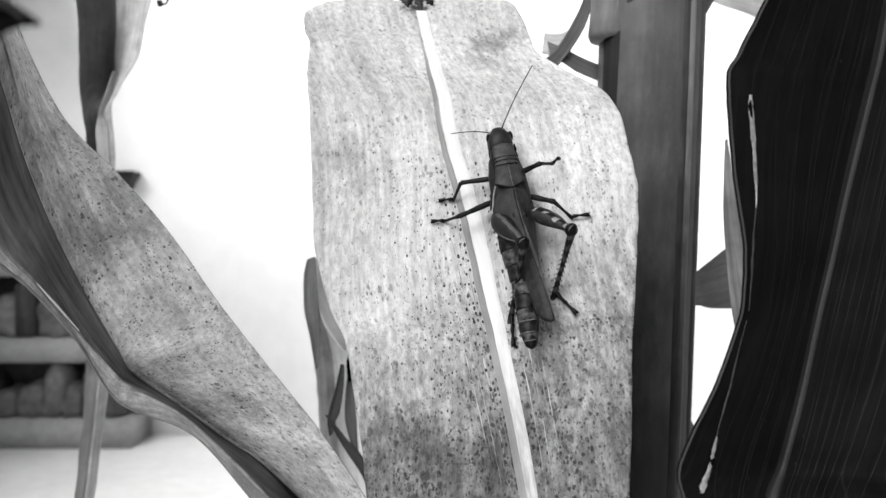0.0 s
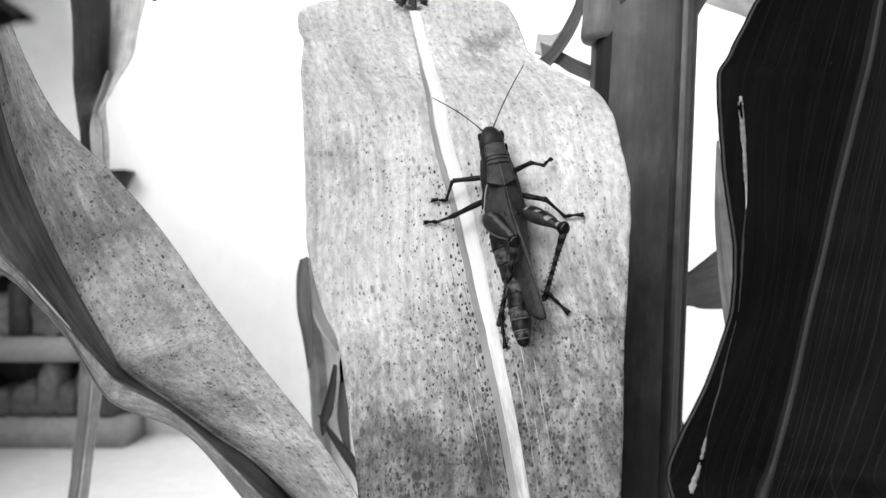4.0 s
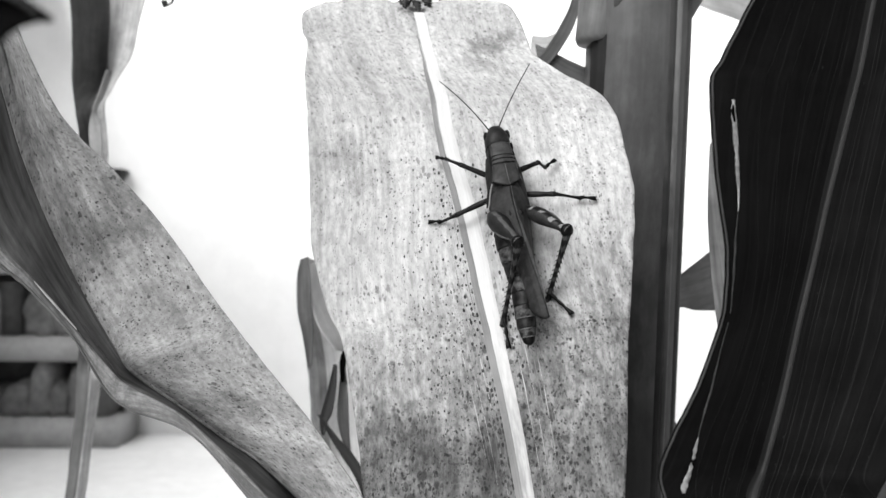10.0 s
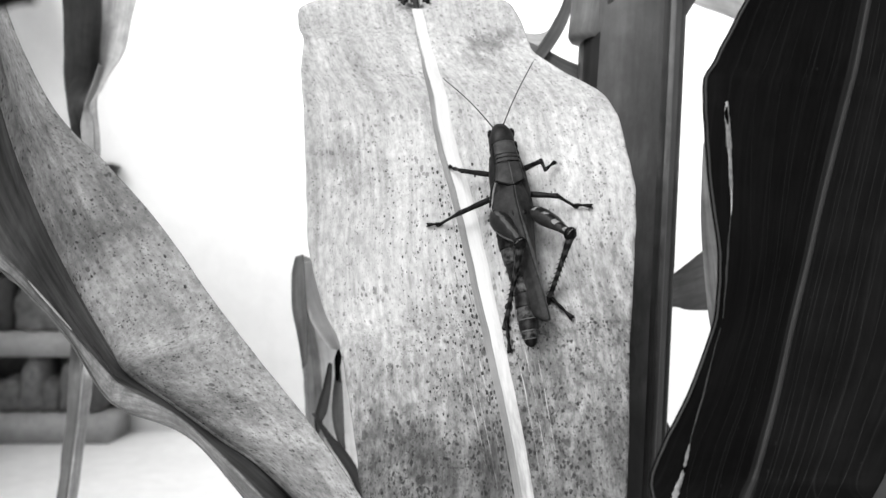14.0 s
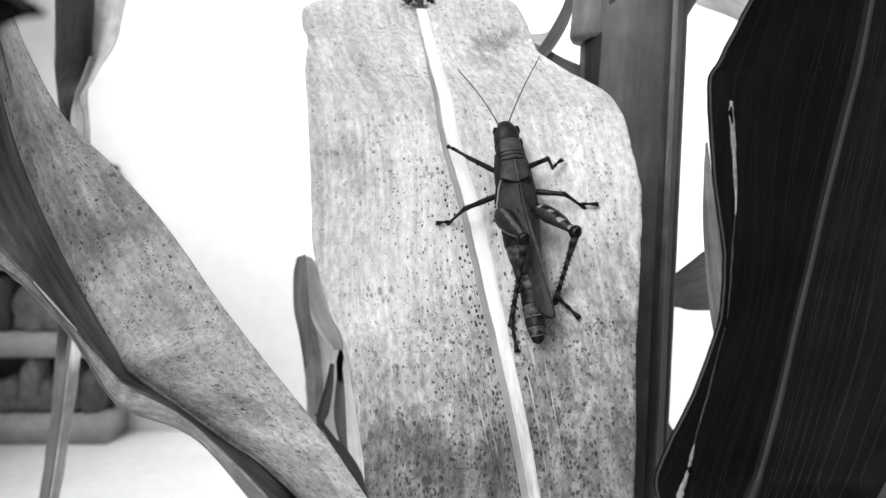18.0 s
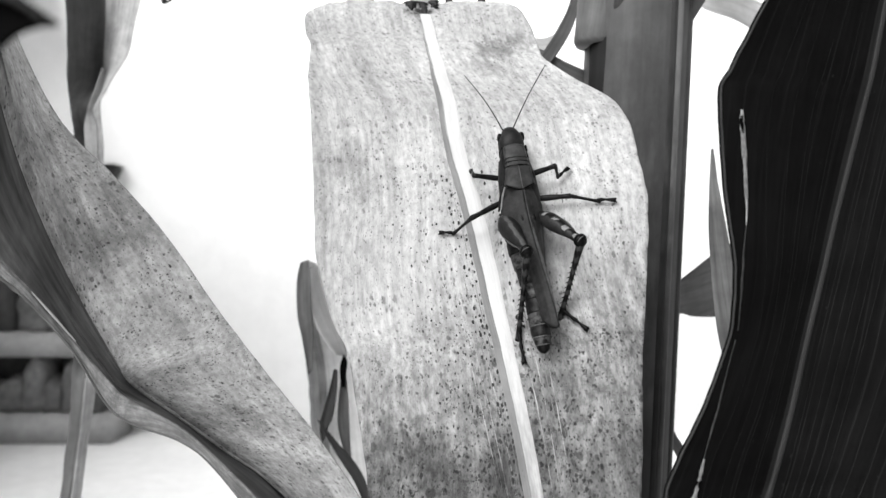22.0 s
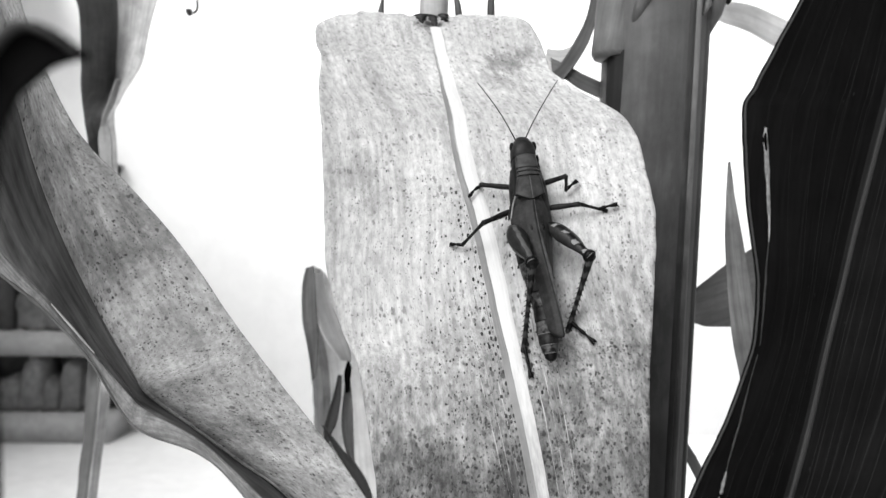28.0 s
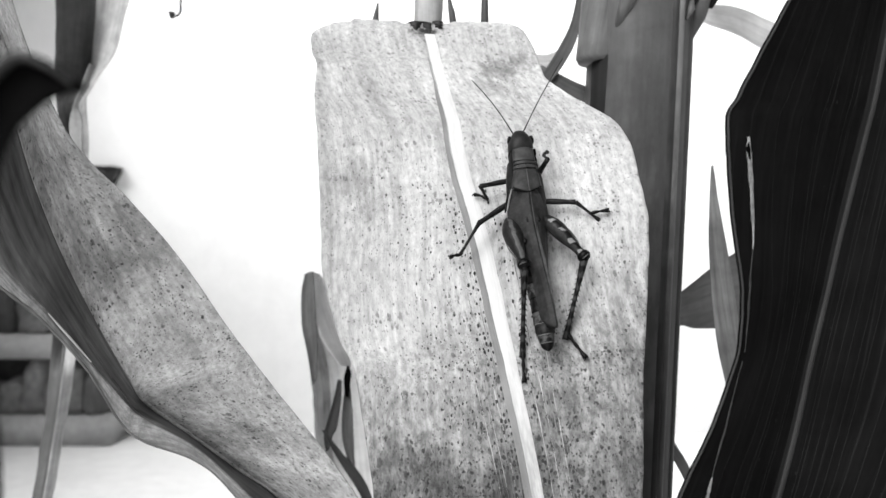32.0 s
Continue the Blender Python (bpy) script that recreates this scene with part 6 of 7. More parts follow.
    walk(legs["RM"][1], [(0, pose(0.00691, -0.00697, 0.00073, -55.0, -0.0, -130.7)), (3, pose(0.00710, -0.00691, 0.00045, -49.4, -2.1, -132.3)), (6, pose(0.00751, -0.00601, 0.00093, -56.4, 6.0, -126.3)), (7, pose(0.00829, -0.00522, 0.00005, -49.3, 26.6, -110.2)), (9, pose(0.00823, -0.00532, 0.00010, -29.1, 27.1, -109.4)), (11, pose(0.00841, -0.00546, -0.00082, -50.9, 15.6, -124.0)), (13, pose(0.00792, -0.00582, 0.00028, -58.3, 13.4, -125.7)), (17, pose(0.00844, -0.00563, -0.00165, -39.6, 5.4, -132.7)), (18, pose(0.00851, -0.00544, -0.00145, -42.2, 5.9, -132.2)), (20, pose(0.00879, -0.00468, -0.00255, -24.0, 0.2, -140.9)), (23, pose(0.00905, -0.00353, -0.00200, -20.9, 16.5, -102.5)), (25, pose(0.00909, -0.00311, -0.00179, -26.4, 15.2, -105.7)), (28, pose(0.00907, -0.00337, -0.00189, -31.1, 12.0, -111.6)), (30, pose(0.00900, -0.00385, -0.00220, -27.7, 3.2, -127.4)), (31, pose(0.00894, -0.00415, -0.00230, -25.2, 0.1, -133.5)), (32, pose(0.00892, -0.00420, -0.00240, -26.4, 0.2, -133.4))])
    walk(legs["RM"][2], [(0, pose(0.00952, -0.00922, -0.00420, -0.0, -0.0, -100.6)), (3, pose(0.00994, -0.00972, -0.00420, 0.0, -0.0, -98.8)), (6, pose(0.01060, -0.00760, -0.00420, -0.0, -0.0, -112.5)), (7, pose(0.01303, -0.00462, -0.00436, 2.0, -0.1, -109.6)), (9, pose(0.01407, -0.00585, -0.00271, -19.5, 0.7, -104.4)), (11, pose(0.01130, -0.00627, -0.00420, -0.0, -0.1, -109.1)), (13, pose(0.01085, -0.00661, -0.00420, 0.0, -0.1, -109.0)), (17, pose(0.01088, -0.00755, -0.00420, -0.0, -0.1, -105.8)), (18, pose(0.01096, -0.00728, -0.00420, 0.0, -0.1, -105.8)), (20, pose(0.01111, -0.00754, -0.00420, 0.0, -0.1, -105.2)), (23, pose(0.01512, -0.00421, -0.00422, 0.3, -0.0, -106.9)), (25, pose(0.01411, -0.00384, -0.00420, -0.0, -0.1, -94.5)), (28, pose(0.01290, -0.00436, -0.00420, -0.0, -0.1, -87.7)), (30, pose(0.01210, -0.00608, -0.00420, 0.0, -0.1, -91.9)), (31, pose(0.01187, -0.00693, -0.00420, -0.0, -0.1, -86.7)), (32, pose(0.01156, -0.00669, -0.00420, -0.0, -0.1, -91.0))])
    walk(legs["RH"][0], [(0, pose(0.00200, -0.00780, 0.00080, 24.7, -0.0, -143.2)), (3, pose(0.00200, -0.00780, 0.00080, 24.1, -0.1, -142.9)), (6, pose(0.00200, -0.00780, 0.00080, 23.1, -0.5, -142.1)), (7, pose(0.00200, -0.00780, 0.00080, 20.9, 0.8, -145.2)), (9, pose(0.00200, -0.00780, 0.00080, 21.5, 0.9, -145.5)), (11, pose(0.00200, -0.00780, 0.00080, 23.9, -0.0, -143.3)), (13, pose(0.00200, -0.00780, 0.00080, 22.1, 0.5, -144.5)), (17, pose(0.00200, -0.00780, 0.00080, 20.4, 1.2, -146.2)), (18, pose(0.00200, -0.00780, 0.00080, 20.7, 1.0, -145.9)), (20, pose(0.00200, -0.00780, 0.00080, 20.0, 0.7, -144.9)), (23, pose(0.00200, -0.00780, 0.00080, 20.0, 1.2, -146.5)), (25, pose(0.00200, -0.00780, 0.00080, 17.9, 1.6, -147.6)), (28, pose(0.00200, -0.00780, 0.00080, 13.1, 1.3, -146.3)), (30, pose(0.00200, -0.00780, 0.00080, 9.0, 1.0, -144.7)), (31, pose(0.00200, -0.00780, 0.00080, 5.1, 1.3, -147.5)), (32, pose(0.00200, -0.00780, 0.00080, -1.6, 1.3, -148.5))])
    walk(legs["RH"][1], [(0, pose(0.00853, -0.01653, 0.00582, -44.1, -0.0, 139.6)), (3, pose(0.00861, -0.01653, 0.00570, -43.3, -0.0, 139.6)), (6, pose(0.00881, -0.01649, 0.00551, -40.4, 0.1, 139.7)), (7, pose(0.00834, -0.01705, 0.00507, -40.3, -0.2, 139.4)), (9, pose(0.00828, -0.01704, 0.00519, -41.4, 0.5, 140.2)), (11, pose(0.00856, -0.01660, 0.00565, -42.0, 0.6, 140.3)), (13, pose(0.00843, -0.01687, 0.00531, -40.8, -0.2, 139.4)), (17, pose(0.00818, -0.01720, 0.00498, -39.2, 1.9, 141.9)), (18, pose(0.00824, -0.01714, 0.00503, -39.8, 1.6, 141.5)), (20, pose(0.00844, -0.01705, 0.00491, -38.5, 1.7, 141.6)), (23, pose(0.00815, -0.01725, 0.00489, -37.2, 3.8, 144.4)), (25, pose(0.00804, -0.01749, 0.00449, -36.2, 3.4, 143.8)), (28, pose(0.00843, -0.01756, 0.00352, -33.0, 4.2, 144.9)), (30, pose(0.00882, -0.01750, 0.00267, -26.8, 5.9, 147.9)), (31, pose(0.00840, -0.01789, 0.00186, -23.4, 6.2, 148.6)), (32, pose(0.00828, -0.01802, 0.00047, -17.1, 7.6, 152.3))])
    walk(legs["RH"][2], [(0, pose(0.00184, -0.02439, -0.00420, 0.0, -0.0, -152.7)), (3, pose(0.00179, -0.02454, -0.00420, 0.0, -0.0, -152.6)), (6, pose(0.00144, -0.02519, -0.00420, 0.0, -0.0, -147.4)), (7, pose(0.00122, -0.02532, -0.00420, 0.0, -0.0, -146.4)), (9, pose(0.00151, -0.02528, -0.00420, -0.0, -0.0, -148.4)), (11, pose(0.00164, -0.02508, -0.00420, 0.0, -0.0, -150.0)), (13, pose(0.00125, -0.02521, -0.00420, -0.0, -0.0, -149.5)), (17, pose(0.00146, -0.02625, -0.00420, -0.0, -0.0, -146.4)), (18, pose(0.00154, -0.02598, -0.00420, -0.0, -0.0, -148.9)), (20, pose(0.00153, -0.02619, -0.00420, -0.0, -0.0, -145.8)), (23, pose(0.00167, -0.02736, -0.00420, -0.0, -0.0, -141.1)), (25, pose(0.00141, -0.02740, -0.00420, 0.0, -0.0, -138.0)), (28, pose(0.00204, -0.02764, -0.00420, -0.0, -0.0, -143.7)), (30, pose(0.00213, -0.02949, -0.00420, -0.0, -0.0, -146.9)), (31, pose(0.00164, -0.03026, -0.00420, 0.0, -0.0, -148.4)), (32, pose(0.00170, -0.03189, -0.00420, -0.0, -0.0, -153.7))])
    walk(legs["LH"][0], [(0, pose(-0.00580, -0.00680, 0.00080, 30.5, -0.0, -156.3)), (3, pose(-0.00580, -0.00680, 0.00080, 30.8, -0.1, -156.1)), (6, pose(-0.00580, -0.00680, 0.00080, 30.2, 0.1, -156.6)), (7, pose(-0.00580, -0.00680, 0.00080, 29.1, 0.6, -157.3)), (9, pose(-0.00580, -0.00680, 0.00080, 29.7, 1.0, -158.0)), (11, pose(-0.00580, -0.00680, 0.00080, 31.0, 0.5, -157.3)), (13, pose(-0.00580, -0.00680, 0.00080, 29.6, 0.9, -157.9)), (17, pose(-0.00580, -0.00680, 0.00080, 31.7, 0.9, -158.0)), (18, pose(-0.00580, -0.00680, 0.00080, 32.2, 1.3, -158.6)), (20, pose(-0.00580, -0.00680, 0.00080, 29.2, 2.6, -160.8)), (23, pose(-0.00580, -0.00680, 0.00080, 29.0, 2.9, -161.2)), (25, pose(-0.00580, -0.00680, 0.00080, 28.5, 3.7, -162.8)), (28, pose(-0.00580, -0.00680, 0.00080, 28.9, 4.1, -163.5)), (30, pose(-0.00580, -0.00680, 0.00080, 21.9, 5.4, -166.2)), (31, pose(-0.00580, -0.00680, 0.00080, 18.5, 6.6, -169.6)), (32, pose(-0.00580, -0.00680, 0.00080, 18.2, 6.6, -169.4))])
    walk(legs["LH"][1], [(0, pose(-0.00131, -0.01706, 0.00740, -45.0, -0.0, 144.8)), (3, pose(-0.00126, -0.01700, 0.00745, -43.4, -0.8, 143.9)), (6, pose(-0.00135, -0.01711, 0.00735, -42.1, 0.2, 145.1)), (7, pose(-0.00148, -0.01731, 0.00712, -42.2, -0.3, 144.5)), (9, pose(-0.00167, -0.01732, 0.00723, -42.9, 0.1, 144.9)), (11, pose(-0.00156, -0.01711, 0.00749, -42.5, 0.6, 145.5)), (13, pose(-0.00164, -0.01731, 0.00723, -42.1, 1.4, 146.3)), (17, pose(-0.00175, -0.01709, 0.00763, -41.4, 2.5, 147.5)), (18, pose(-0.00194, -0.01710, 0.00773, -41.7, 2.9, 148.0)), (20, pose(-0.00235, -0.01761, 0.00715, -41.9, 3.2, 148.4)), (23, pose(-0.00243, -0.01767, 0.00709, -40.7, 5.8, 151.4)), (25, pose(-0.00280, -0.01783, 0.00699, -39.9, 5.7, 151.2)), (28, pose(-0.00301, -0.01784, 0.00706, -39.5, 6.9, 152.7)), (30, pose(-0.00337, -0.01862, 0.00563, -34.0, 10.4, 157.4)), (31, pose(-0.00405, -0.01901, 0.00490, -32.2, 11.5, 159.1)), (32, pose(-0.00398, -0.01902, 0.00484, -31.3, 11.3, 158.8))])
    walk(legs["LH"][2], [(0, pose(-0.00800, -0.02654, -0.00420, -0.0, -0.0, 169.4)), (3, pose(-0.00864, -0.02686, -0.00420, -0.0, 0.0, 172.7)), (6, pose(-0.00862, -0.02760, -0.00420, 0.0, 0.0, 174.3)), (7, pose(-0.00879, -0.02743, -0.00420, 0.0, 0.0, 175.7)), (9, pose(-0.00873, -0.02739, -0.00420, 0.0, 0.0, 174.3)), (11, pose(-0.00868, -0.02767, -0.00420, -0.0, 0.0, 174.6)), (13, pose(-0.00845, -0.02800, -0.00420, 0.0, 0.0, 172.7)), (17, pose(-0.00853, -0.02869, -0.00420, -0.0, 0.0, 177.1)), (18, pose(-0.00854, -0.02877, -0.00420, 0.0, 0.0, 177.2)), (20, pose(-0.00845, -0.02873, -0.00420, 0.0, 0.0, 177.7)), (23, pose(-0.00774, -0.02980, -0.00420, 0.0, 0.0, 177.2)), (25, pose(-0.00830, -0.03016, -0.00420, 0.0, -0.0, -179.1)), (28, pose(-0.00810, -0.03069, -0.00420, 0.0, -0.0, -178.6)), (30, pose(-0.00739, -0.03303, -0.00420, 0.0, 0.0, 170.5)), (31, pose(-0.00759, -0.03345, -0.00420, 0.0, 0.0, 170.5)), (32, pose(-0.00776, -0.03380, -0.00420, -0.0, 0.0, 173.5))])
    walk(feelers["AL"], [(0, pose(-0.00130, 0.01320, 0.00050, 55.5, -0.0, 125.4)), (3, pose(-0.00130, 0.01320, 0.00050, 64.6, 13.7, 117.4)), (6, pose(-0.00130, 0.01320, 0.00050, 74.0, 32.6, 109.7)), (7, pose(-0.00130, 0.01320, 0.00050, 74.0, 33.5, 109.4)), (9, pose(-0.00130, 0.01320, 0.00050, 74.2, 34.0, 109.2)), (11, pose(-0.00130, 0.01320, 0.00050, 74.6, 35.6, 108.7)), (13, pose(-0.00130, 0.01320, 0.00050, 72.7, 35.8, 108.6)), (17, pose(-0.00130, 0.01320, 0.00050, 78.9, 28.1, 110.9)), (18, pose(-0.00130, 0.01320, 0.00050, 81.2, 31.5, 110.2)), (20, pose(-0.00130, 0.01320, 0.00050, 81.3, 31.5, 110.2)), (23, pose(-0.00130, 0.01320, 0.00050, 82.7, 27.2, 110.9)), (25, pose(-0.00130, 0.01320, 0.00050, 81.5, 31.8, 110.2)), (28, pose(-0.00130, 0.01320, 0.00050, 82.2, 32.6, 110.0)), (30, pose(-0.00130, 0.01320, 0.00050, 80.3, 37.7, 109.1)), (31, pose(-0.00130, 0.01320, 0.00050, 79.9, 34.0, 109.9)), (32, pose(-0.00130, 0.01320, 0.00050, 78.5, 32.7, 110.2))])
    walk(feelers["AR"], [(0, pose(0.00040, 0.01320, 0.00050, 55.3, -0.0, -71.6)), (3, pose(0.00040, 0.01320, 0.00050, 55.3, 0.4, -71.9)), (6, pose(0.00040, 0.01320, 0.00050, 54.1, -0.7, -71.1)), (7, pose(0.00040, 0.01320, 0.00050, 54.5, -0.2, -71.4)), (9, pose(0.00040, 0.01320, 0.00050, 55.1, -0.6, -71.2)), (11, pose(0.00040, 0.01320, 0.00050, 54.5, -1.6, -70.5)), (13, pose(0.00040, 0.01320, 0.00050, 57.1, -1.4, -70.6)), (17, pose(0.00040, 0.01320, 0.00050, 55.9, -2.4, -70.0)), (18, pose(0.00040, 0.01320, 0.00050, 55.7, -2.9, -69.6)), (20, pose(0.00040, 0.01320, 0.00050, 56.2, -2.2, -70.1)), (23, pose(0.00040, 0.01320, 0.00050, 56.8, -0.6, -71.1)), (25, pose(0.00040, 0.01320, 0.00050, 56.2, -0.4, -71.3)), (28, pose(0.00040, 0.01320, 0.00050, 59.6, 0.6, -71.9)), (30, pose(0.00040, 0.01320, 0.00050, 63.5, 3.7, -73.6)), (31, pose(0.00040, 0.01320, 0.00050, 53.2, -4.6, -68.5)), (32, pose(0.00040, 0.01320, 0.00050, 29.5, -16.2, -55.2))])
    walk(right_leaf, [(0, pose(0.0601, 0.2150, 0.9665)), (0.5, pose(0.0601, 0.2150, 0.9666)), (1, pose(0.0600, 0.2150, 0.9665)), (1.5, pose(0.0601, 0.2150, 0.9666)), (2, pose(0.0601, 0.2150, 0.9666)), (2.5, pose(0.0602, 0.2150, 0.9666)), (3, pose(0.0600, 0.2150, 0.9665)), (3.5, pose(0.0599, 0.2150, 0.9665)), (5.5, pose(0.0595, 0.2150, 0.9667)), (6, pose(0.0590, 0.2150, 0.9665)), (6.5, pose(0.0588, 0.2150, 0.9665)), (7, pose(0.0586, 0.2150, 0.9664)), (7.5, pose(0.0583, 0.2150, 0.9665)), (8, pose(0.0581, 0.2150, 0.9665)), (8.5, pose(0.0580, 0.2150, 0.9665)), (9, pose(0.0579, 0.2150, 0.9665)), (9.5, pose(0.0579, 0.2150, 0.9665)), (10, pose(0.0577, 0.2150, 0.9665)), (10.5, pose(0.0577, 0.2150, 0.9664)), (11, pose(0.0579, 0.2150, 0.9665)), (11.5, pose(0.0575, 0.2150, 0.9664)), (12, pose(0.0572, 0.2150, 0.9663)), (12.5, pose(0.0570, 0.2150, 0.9662)), (13, pose(0.0566, 0.2150, 0.9662)), (13.5, pose(0.0559, 0.2150, 0.9661)), (14, pose(0.0557, 0.2150, 0.9662)), (14.5, pose(0.0557, 0.2150, 0.9662)), (16.5, pose(0.0556, 0.2150, 0.9662)), (17, pose(0.0552, 0.2150, 0.9662)), (17.5, pose(0.0550, 0.2150, 0.9662)), (18, pose(0.0551, 0.2150, 0.9663)), (18.5, pose(0.0555, 0.2150, 0.9663)), (19, pose(0.0556, 0.2150, 0.9663)), (19.5, pose(0.0555, 0.2150, 0.9664)), (20, pose(0.0554, 0.2150, 0.9664)), (20.5, pose(0.0555, 0.2150, 0.9663)), (21, pose(0.0556, 0.2150, 0.9663)), (21.5, pose(0.0555, 0.2150, 0.9663)), (22, pose(0.0554, 0.2150, 0.9664)), (22.5, pose(0.0552, 0.2150, 0.9664)), (23, pose(0.0552, 0.2150, 0.9663)), (23.5, pose(0.0554, 0.2150, 0.9664)), (24, pose(0.0557, 0.2150, 0.9665)), (24.5, pose(0.0558, 0.2150, 0.9666)), (25, pose(0.0564, 0.2150, 0.9665)), (25.5, pose(0.0566, 0.2150, 0.9666)), (27.5, pose(0.0575, 0.2150, 0.9666)), (28, pose(0.0578, 0.2150, 0.9667)), (28.5, pose(0.0580, 0.2150, 0.9666)), (29, pose(0.0579, 0.2150, 0.9666)), (29.5, pose(0.0580, 0.2150, 0.9665)), (30, pose(0.0578, 0.2150, 0.9664)), (30.5, pose(0.0572, 0.2150, 0.9665)), (31, pose(0.0564, 0.2150, 0.9665)), (31.5, pose(0.0567, 0.2150, 0.9664)), (32, pose(0.0568, 0.2150, 0.9664))])
    walk(left_leaf, [(0, pose(0.0531, 0.2150, 0.9823)), (0.5, pose(0.0532, 0.2150, 0.9824)), (1, pose(0.0534, 0.2150, 0.9823)), (1.5, pose(0.0531, 0.2150, 0.9823)), (2, pose(0.0531, 0.2150, 0.9824)), (2.5, pose(0.0532, 0.2150, 0.9823)), (3, pose(0.0532, 0.2150, 0.9824)), (3.5, pose(0.0532, 0.2150, 0.9825)), (5.5, pose(0.0532, 0.2150, 0.9825)), (6, pose(0.0533, 0.2150, 0.9824)), (6.5, pose(0.0533, 0.2150, 0.9824)), (7, pose(0.0533, 0.2150, 0.9825)), (7.5, pose(0.0534, 0.2150, 0.9824)), (8, pose(0.0533, 0.2150, 0.9825)), (8.5, pose(0.0533, 0.2150, 0.9823)), (9, pose(0.0532, 0.2150, 0.9823)), (9.5, pose(0.0532, 0.2150, 0.9823)), (10, pose(0.0531, 0.2150, 0.9823)), (10.5, pose(0.0532, 0.2150, 0.9822)), (11, pose(0.0530, 0.2150, 0.9823)), (11.5, pose(0.0531, 0.2150, 0.9825)), (12, pose(0.0533, 0.2150, 0.9825)), (12.5, pose(0.0533, 0.2150, 0.9825)), (13, pose(0.0535, 0.2150, 0.9826)), (13.5, pose(0.0538, 0.2150, 0.9826)), (14, pose(0.0536, 0.2150, 0.9826)), (14.5, pose(0.0536, 0.2150, 0.9825)), (16.5, pose(0.0536, 0.2150, 0.9827)), (17, pose(0.0538, 0.2150, 0.9827)), (17.5, pose(0.0537, 0.2150, 0.9828)), (18, pose(0.0536, 0.2150, 0.9826)), (18.5, pose(0.0534, 0.2150, 0.9827)), (19, pose(0.0536, 0.2150, 0.9826)), (19.5, pose(0.0535, 0.2150, 0.9826)), (20, pose(0.0534, 0.2150, 0.9825)), (20.5, pose(0.0535, 0.2150, 0.9827)), (21, pose(0.0533, 0.2150, 0.9826)), (21.5, pose(0.0533, 0.2150, 0.9825)), (22, pose(0.0533, 0.2150, 0.9826)), (22.5, pose(0.0532, 0.2150, 0.9824)), (23, pose(0.0533, 0.2150, 0.9826)), (23.5, pose(0.0534, 0.2150, 0.9824)), (24, pose(0.0533, 0.2150, 0.9824)), (24.5, pose(0.0534, 0.2150, 0.9824)), (25, pose(0.0533, 0.2150, 0.9824)), (25.5, pose(0.0534, 0.2150, 0.9824)), (27.5, pose(0.0540, 0.2150, 0.9823)), (28, pose(0.0540, 0.2150, 0.9823)), (28.5, pose(0.0540, 0.2150, 0.9824)), (29, pose(0.0539, 0.2150, 0.9822)), (29.5, pose(0.0538, 0.2150, 0.9825)), (30, pose(0.0537, 0.2150, 0.9823)), (30.5, pose(0.0537, 0.2150, 0.9822)), (31, pose(0.0536, 0.2150, 0.9821)), (31.5, pose(0.0537, 0.2150, 0.9822)), (32, pose(0.0537, 0.2150, 0.9823))])
